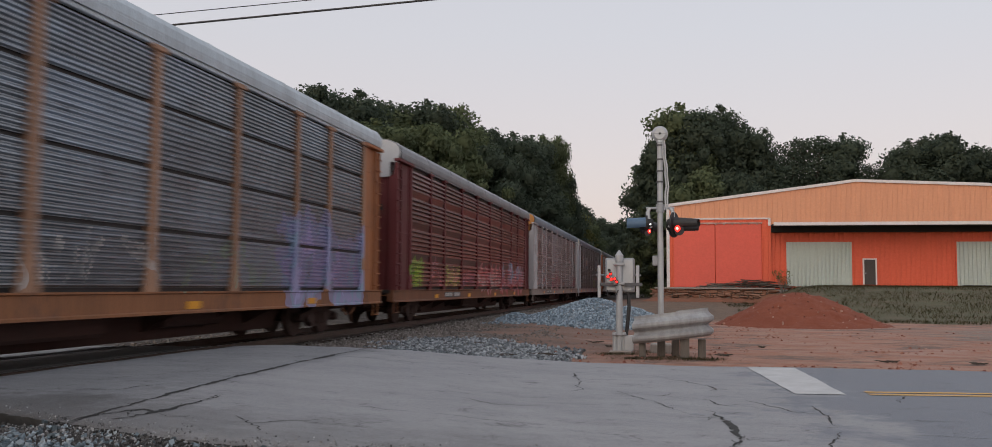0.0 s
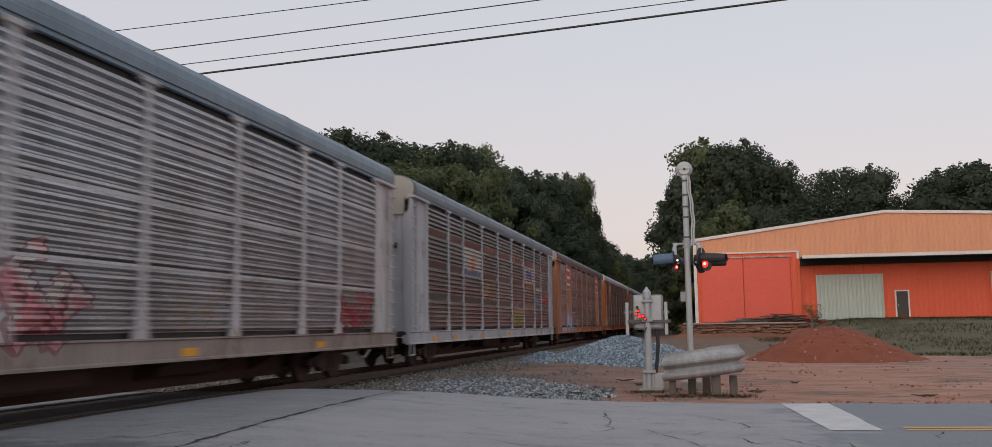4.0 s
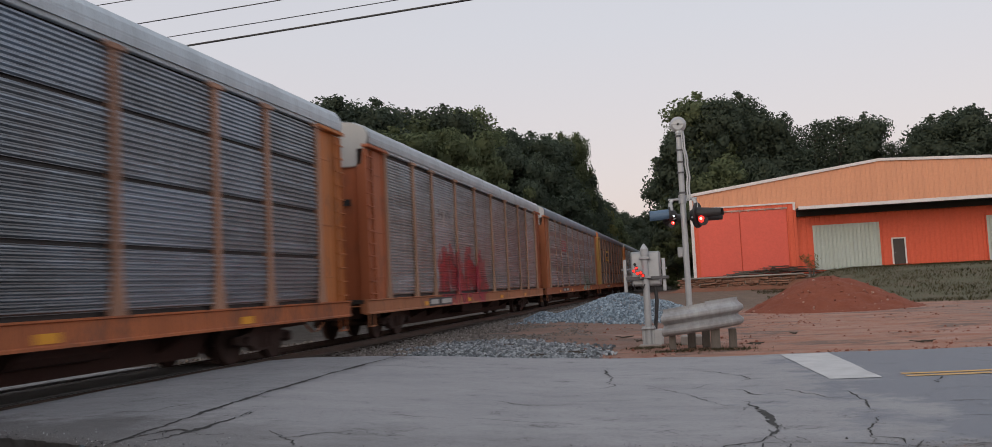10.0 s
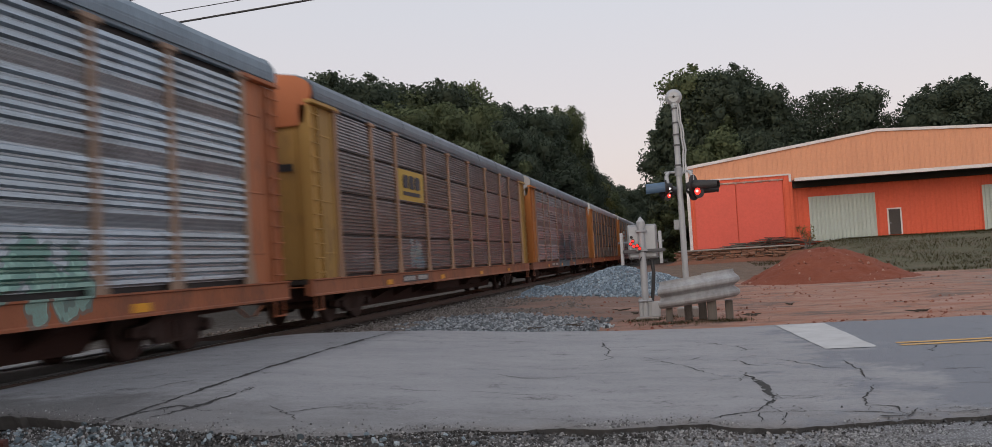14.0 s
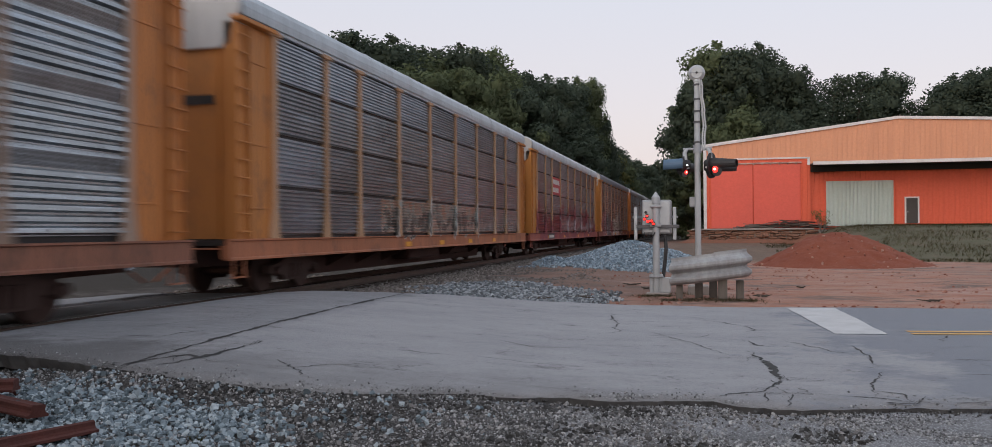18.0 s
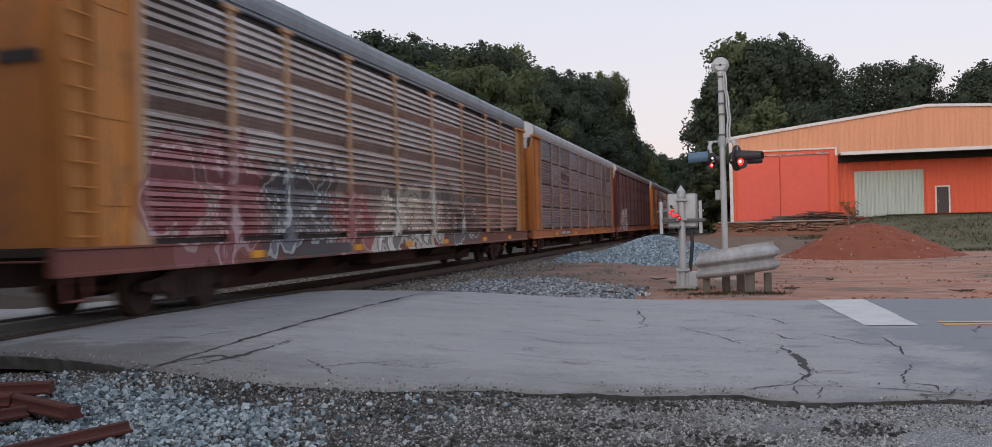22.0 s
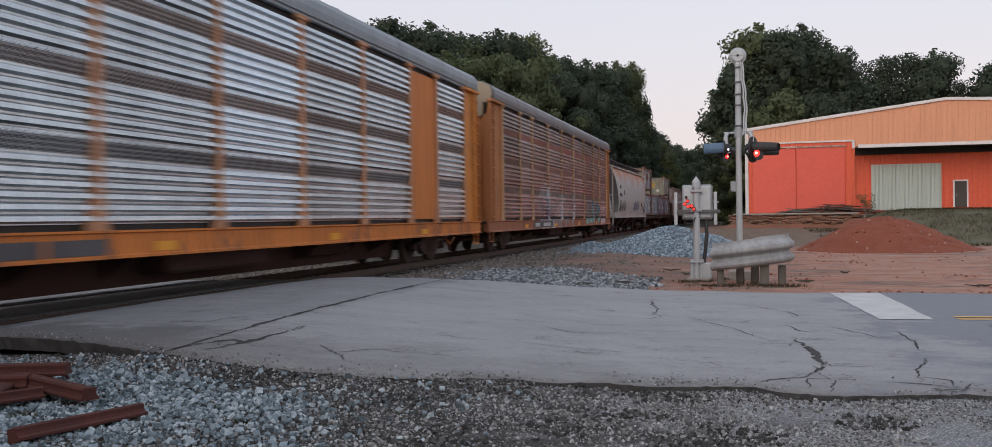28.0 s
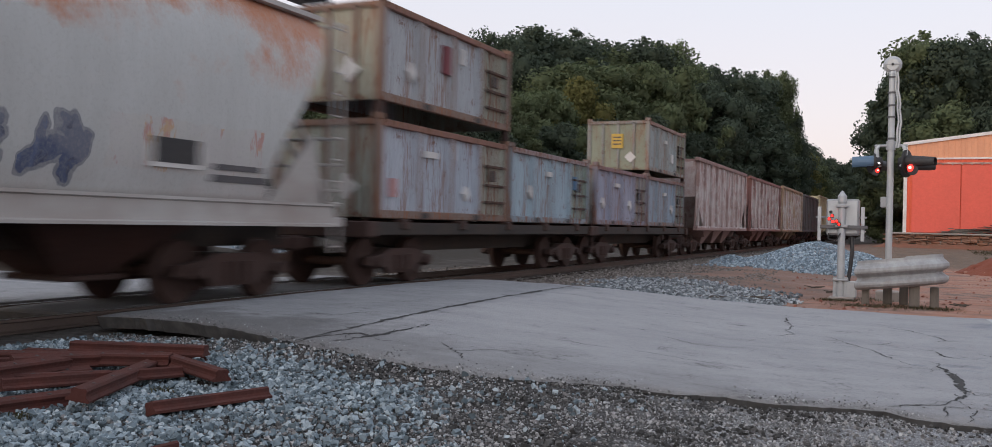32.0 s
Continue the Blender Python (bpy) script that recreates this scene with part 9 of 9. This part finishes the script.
def scrap():
    bars = (
        ((-6.63, 5.15), (-6.97, 6.3), 0.02), ((-7.1, 5.5), (-5.64, 6.49), 0.06), ((-6.34, 6.22), (-4.74, 5.68), 0.12), ((-4.91, 4.46), (-5.66, 5.87), 0.1), ((-6.1, 4.6), (-5.6, 5.35), 0.06),
        ((-5.45, 3.9), (-5.2, 4.95), 0.02), ((-4.42, 4.62), (-4.16, 5.5), 0.03), ((-3.66, 3.4), (-3.62, 4.03), 0.01), ((-6.3, 5.0), (-5.9, 6.1), 0.14), ((-6.53, 5.77), (-5.39, 6.2), 0.16), ((-6.4, 4.4), (-6.0, 5.5), 0.02), ((-5.9, 4.3), (-6.2, 5.6), 0.16), ((-6.9, 5.3), (-5.5, 5.9), 0.1), ((-7.3, 5.9), (-6.1, 6.25), 0.04), ((-5.75, 4.5), (-5.25, 5.75), 0.08), ((-6.7, 4.7), (-6.25, 5.9), 0.1),
    )
    for (xa, ya), (xb, yb), lift in bars:
        a = Vector((xa, ya, land_z(xa, ya) + 0.03 + lift))
        b = Vector((xb, yb, land_z(xb, yb) + 0.03 + lift * 0.6))
        d = b - a
        L = d.length
        prof = [(u * 1.12, v * 1.2) for u, v in ((-0.07, -0.032), (0.07, -0.032), (0.074, -0.018), (0.05, -0.004), (0.046, 0.012), (0.05, 0.034), (0.036, 0.046), (0.01, 0.043), (-0.01, 0.043), (-0.036, 0.046), (-0.05, 0.034), (-0.046, 0.012), (-0.05, -0.004), (-0.074, -0.018))]
        bm = B()
        sweep(bm, prof, [(Vector((0, -L / 2, 0)), Vector((1, 0, 0)), Vector((0, 0, 1))), (Vector((0, L / 2, 0)), Vector((1, 0, 0)), Vector((0, 0, 1)))])
        bar = tagged(part("joint_bar", bm, M["bar_rust"]), "rusted steel rail joint bar lying on the crushed stone", "scrap metal", group="scrap bars by the crossing")
        bar.matrix_basis = Matrix.Translation((a + b) / 2) @ d.to_track_quat("Y", "Z").to_matrix().to_4x4() @ pose(0, 0, 0, 0, random.uniform(-20, 20), 0)
        for k in range(4):
            bm = B()
            y = -L / 2 + L * (k + 0.7) / 4.4
            rod(bm, (0.0, y, 0.048), (0.0, y, 0.0535), 0.015, None, 8)
            part("bolt_hole", bm, M["black"], bar)


scrap()


# ---- dock clutter, weeds ----
def dock_clutter():
    rng = random.Random(3)
    for k in range(60):
        x = rng.uniform(3.4, 9.4)
        L = rng.uniform(1.2, 3.2)
        a = rng.uniform(-0.22, 0.22)
        z = 1.6 + rng.random() * 0.8 * max(0.1, 1 - abs(x - 6.6) / 3.4)
        y = FRONT - rng.uniform(0.35, 1.2)
        bm = B()
        if k % 3:
            box(bm, -L / 2, L / 2, -0.06, 0.06, -0.025, 0.025, 0.006)
        else:
            rod(bm, (-L / 2, 0, 0), (L / 2, 0, 0), 0.04, 0.03, 7)
        ob = tagged(part("plank" if k % 3 else "pole", bm, M["wood_post"] if k % 2 else M["rustdark"]), "weathered scrap timber stacked on the dock edge", "lumber", group="scrap timber on the dock")
        ob.matrix_basis = pose(x, y, z, 0, math.degrees(a) * 0.4, math.degrees(a))
    # rough stone facing below the dock
    rows = ((0.42, 0.62), (0.64, 0.84), (0.86, 1.06), (1.08, 1.28), (1.30, 1.41))
    for r, (z0, z1) in enumerate(rows):
        x = -1.9 + 0.2 * (r % 2)
        while x < 8.8:
            w = rng.uniform(0.3, 1.1)
            bm = B()
            box(bm, 0, w - rng.uniform(0.0, 0.08), -0.05 - rng.random() * 0.3, 0.2, rng.uniform(-0.06, 0.03), (z1 - z0) * rng.uniform(0.75, 1.15), 0.06)
            for v in bm.verts:
                v.co += Vector((rng.uniform(-0.04, 0.04), rng.uniform(-0.06, 0.06), rng.uniform(-0.03, 0.03)))
            st = part("stone_block", bm, M["stone"], warehouse)
            st.matrix_basis = pose(x, FRONT - 1.06, z0, 0, rng.uniform(-5, 5), 0)
            x += w


dock_clutter()


def blades(name, label, spots, material, seed):
    """Grass and weeds as many narrow bent blades at (x, y, z, height, lean)."""
    rng = random.Random(seed)
    verts, faces, normals = [], [], []
    for x, y, z, h, lean in spots:
        a = rng.uniform(0, 6.283)
        w = h * rng.uniform(0.06, 0.16)
        ux, uy = math.cos(a), math.sin(a)
        lx, ly = rng.uniform(-1, 1) * lean * h, rng.uniform(-1, 1) * lean * h
        k = len(verts)
        verts += [(x - ux * w, y - uy * w, z - 0.02), (x + ux * w, y + uy * w, z - 0.02), (x + ux * w * 0.7 + lx * 0.4, y + uy * w * 0.7 + ly * 0.4, z + h * 0.6), (x - ux * w * 0.7 + lx * 0.4, y - uy * w * 0.7 + ly * 0.4, z + h * 0.6), (x + lx, y + ly, z + h)]
        faces += [(k, k + 1, k + 2, k + 3), (k + 3, k + 2, k + 4)]
        normals += [Vector((lx * 0.5, ly * 0.5, h)).normalized()] * 5
    me = bpy.data.meshes.new(name)
    me.from_pydata(verts, [], faces)
    for p in me.polygons:
        p.use_smooth = True
    me.normals_split_custom_set_from_vertices(normals)
    me.materials.append(material)
    return tagged(new(name, me), label, "grass", kind="stuff")


M["grass"] = leaf_mat("dry_green_grass", (0.05, 0.057, 0.018), (0.115, 0.096, 0.038))
M["weed"] = leaf_mat("green_weeds", (0.06, 0.065, 0.03), (0.13, 0.115, 0.06))


def weeds():
    rng = random.Random(17)
    spots = []
    while len(spots) < 30000:
        x, y = rng.uniform(4, 34), rng.uniform(44, 82)
        if noise.noise((x * 0.3, y * 0.3, 2)) < -0.2 + 0.4 * rng.random() - 0.25 * smooth(9, 13, x):
            continue
        spots.append((x, y, land_z(x, y), rng.uniform(0.05, 0.17), 1.3))
    blades("bank_grass", "rough green and straw-coloured grass on the bank", spots, M["grass"], 1)
    spots = []
    for cx, cy, r, k in ((-1.2, 21.5, 0.55, 500), (0.1, 20.4, 0.9, 900), (-0.7, 20.1, 0.5, 350), (0.7, 20.3, 0.4, 250), (-0.4, 22.2, 0.6, 300), (-5.0, 5.3, 0.12, 60), (-5.1, 4.2, 0.1, 50), (-3.4, 5.6, 0.08, 30)):
        for _ in range(k):
            x, y = rng.gauss(cx, r * 0.55), rng.gauss(cy, r * 0.35)
            if y > far_edge(x) + 0.12 or y < 7:
                spots.append((x, y, land_z(x, y), rng.uniform(0.02, 0.065), 1.3))
    blades("weeds", "low green weeds round the signal bases", spots, M["weed"], 2)
    # leafless brush and rubbish on the clay
    for x, y, L in ((-2.1, 25.5, 0.4), (-1.6, 24.0, 0.3), (1.2, 21.4, 0.3), (2.4, 25.0, 0.25), (4.6, 20.6, 0.45), (-3.6, 19.2, 0.5), (-4.6, 21.8, 0.45), (-2.9, 20.3, 0.6), (6.4, 20.6, 0.3)):
        twigs = thing("dead_branch", "dark dead branch lying on the clay", "branch", pose(x, y, land_z(x, y) + 0.02, 0, 0, rng.uniform(-25, 25)))
        for _ in range(6):
            a = rng.choice((0, math.pi)) + rng.gauss(0, 0.35)
            q = Vector((rng.uniform(-0.3, 0.3) * L, rng.uniform(-0.15, 0.15) * L, rng.uniform(0, 0.02)))
            bm = B()
            rod(bm, q, q + Vector((math.cos(a) * L * rng.uniform(0.3, 0.8), math.sin(a) * L * 0.4, rng.uniform(0, 0.04))), 0.02, 0.008, 5)
            part("twig", bm, M["bark"], twigs)
    shrub = thing("shrub", "sparse twiggy pale green shrub by the loading dock", "shrub", pose(9.5, 81.4, land_z(9.5, 81.4)))
    for k in range(13):
        a, lean = rng.uniform(0, 6.28), rng.uniform(0.15, 0.55)
        top = Vector((math.cos(a) * lean * 1.6, math.sin(a) * lean, rng.uniform(0.9, 2.0)))
        bm = B()
        rod(bm, (0.1 * math.cos(a), 0.1 * math.sin(a), 0), top, 0.022, 0.008, 5)
        part("stem", bm, M["wood_post"], shrub)
        verts, faces, normals = leaf_cloud(rng, [(top.x, top.y, top.z - 0.1, 0.26), (top.x * 0.6, top.y * 0.6, top.z * 0.7, 0.18)], 34, 0.06, Vector((0, 0, 0.8)), 0.0)
        me = bpy.data.meshes.new("spray_of_leaves")
        me.from_pydata(verts, [], faces)
        piece("leaf_spray", me, M["leaf_warm"], shrub)


weeds()


def motions():
    """The train rolls past: every car keeps its place in the train, and the nearest bare trucks show their wheels turning."""
    times = [0, 2, 4, 6, 8, 10, 12, 14, 16, 18, 20, 22, 24, 26, 28, 30, 32]
    for car, offset, *lift in TRAIN:
        walk(car, [(t, pose(TRACK_X, train_y(t) + offset, RAIL_Z + sum(lift))) for t in times])
    steps = [k / FPS for k in range(32 * FPS + 1)]
    for car, *_ in TRAIN:
        if car.name.startswith(("covered_hopper", "container_flat")):
            for wheel in SPIN[car.name]:
                spot = wheel.matrix_basis.translation.copy()
                walk(wheel, [(t, Matrix.Translation(spot) @ Matrix.Rotation((train_y(0) - train_y(t)) / 0.462, 4, "X")) for t in steps])


motions()
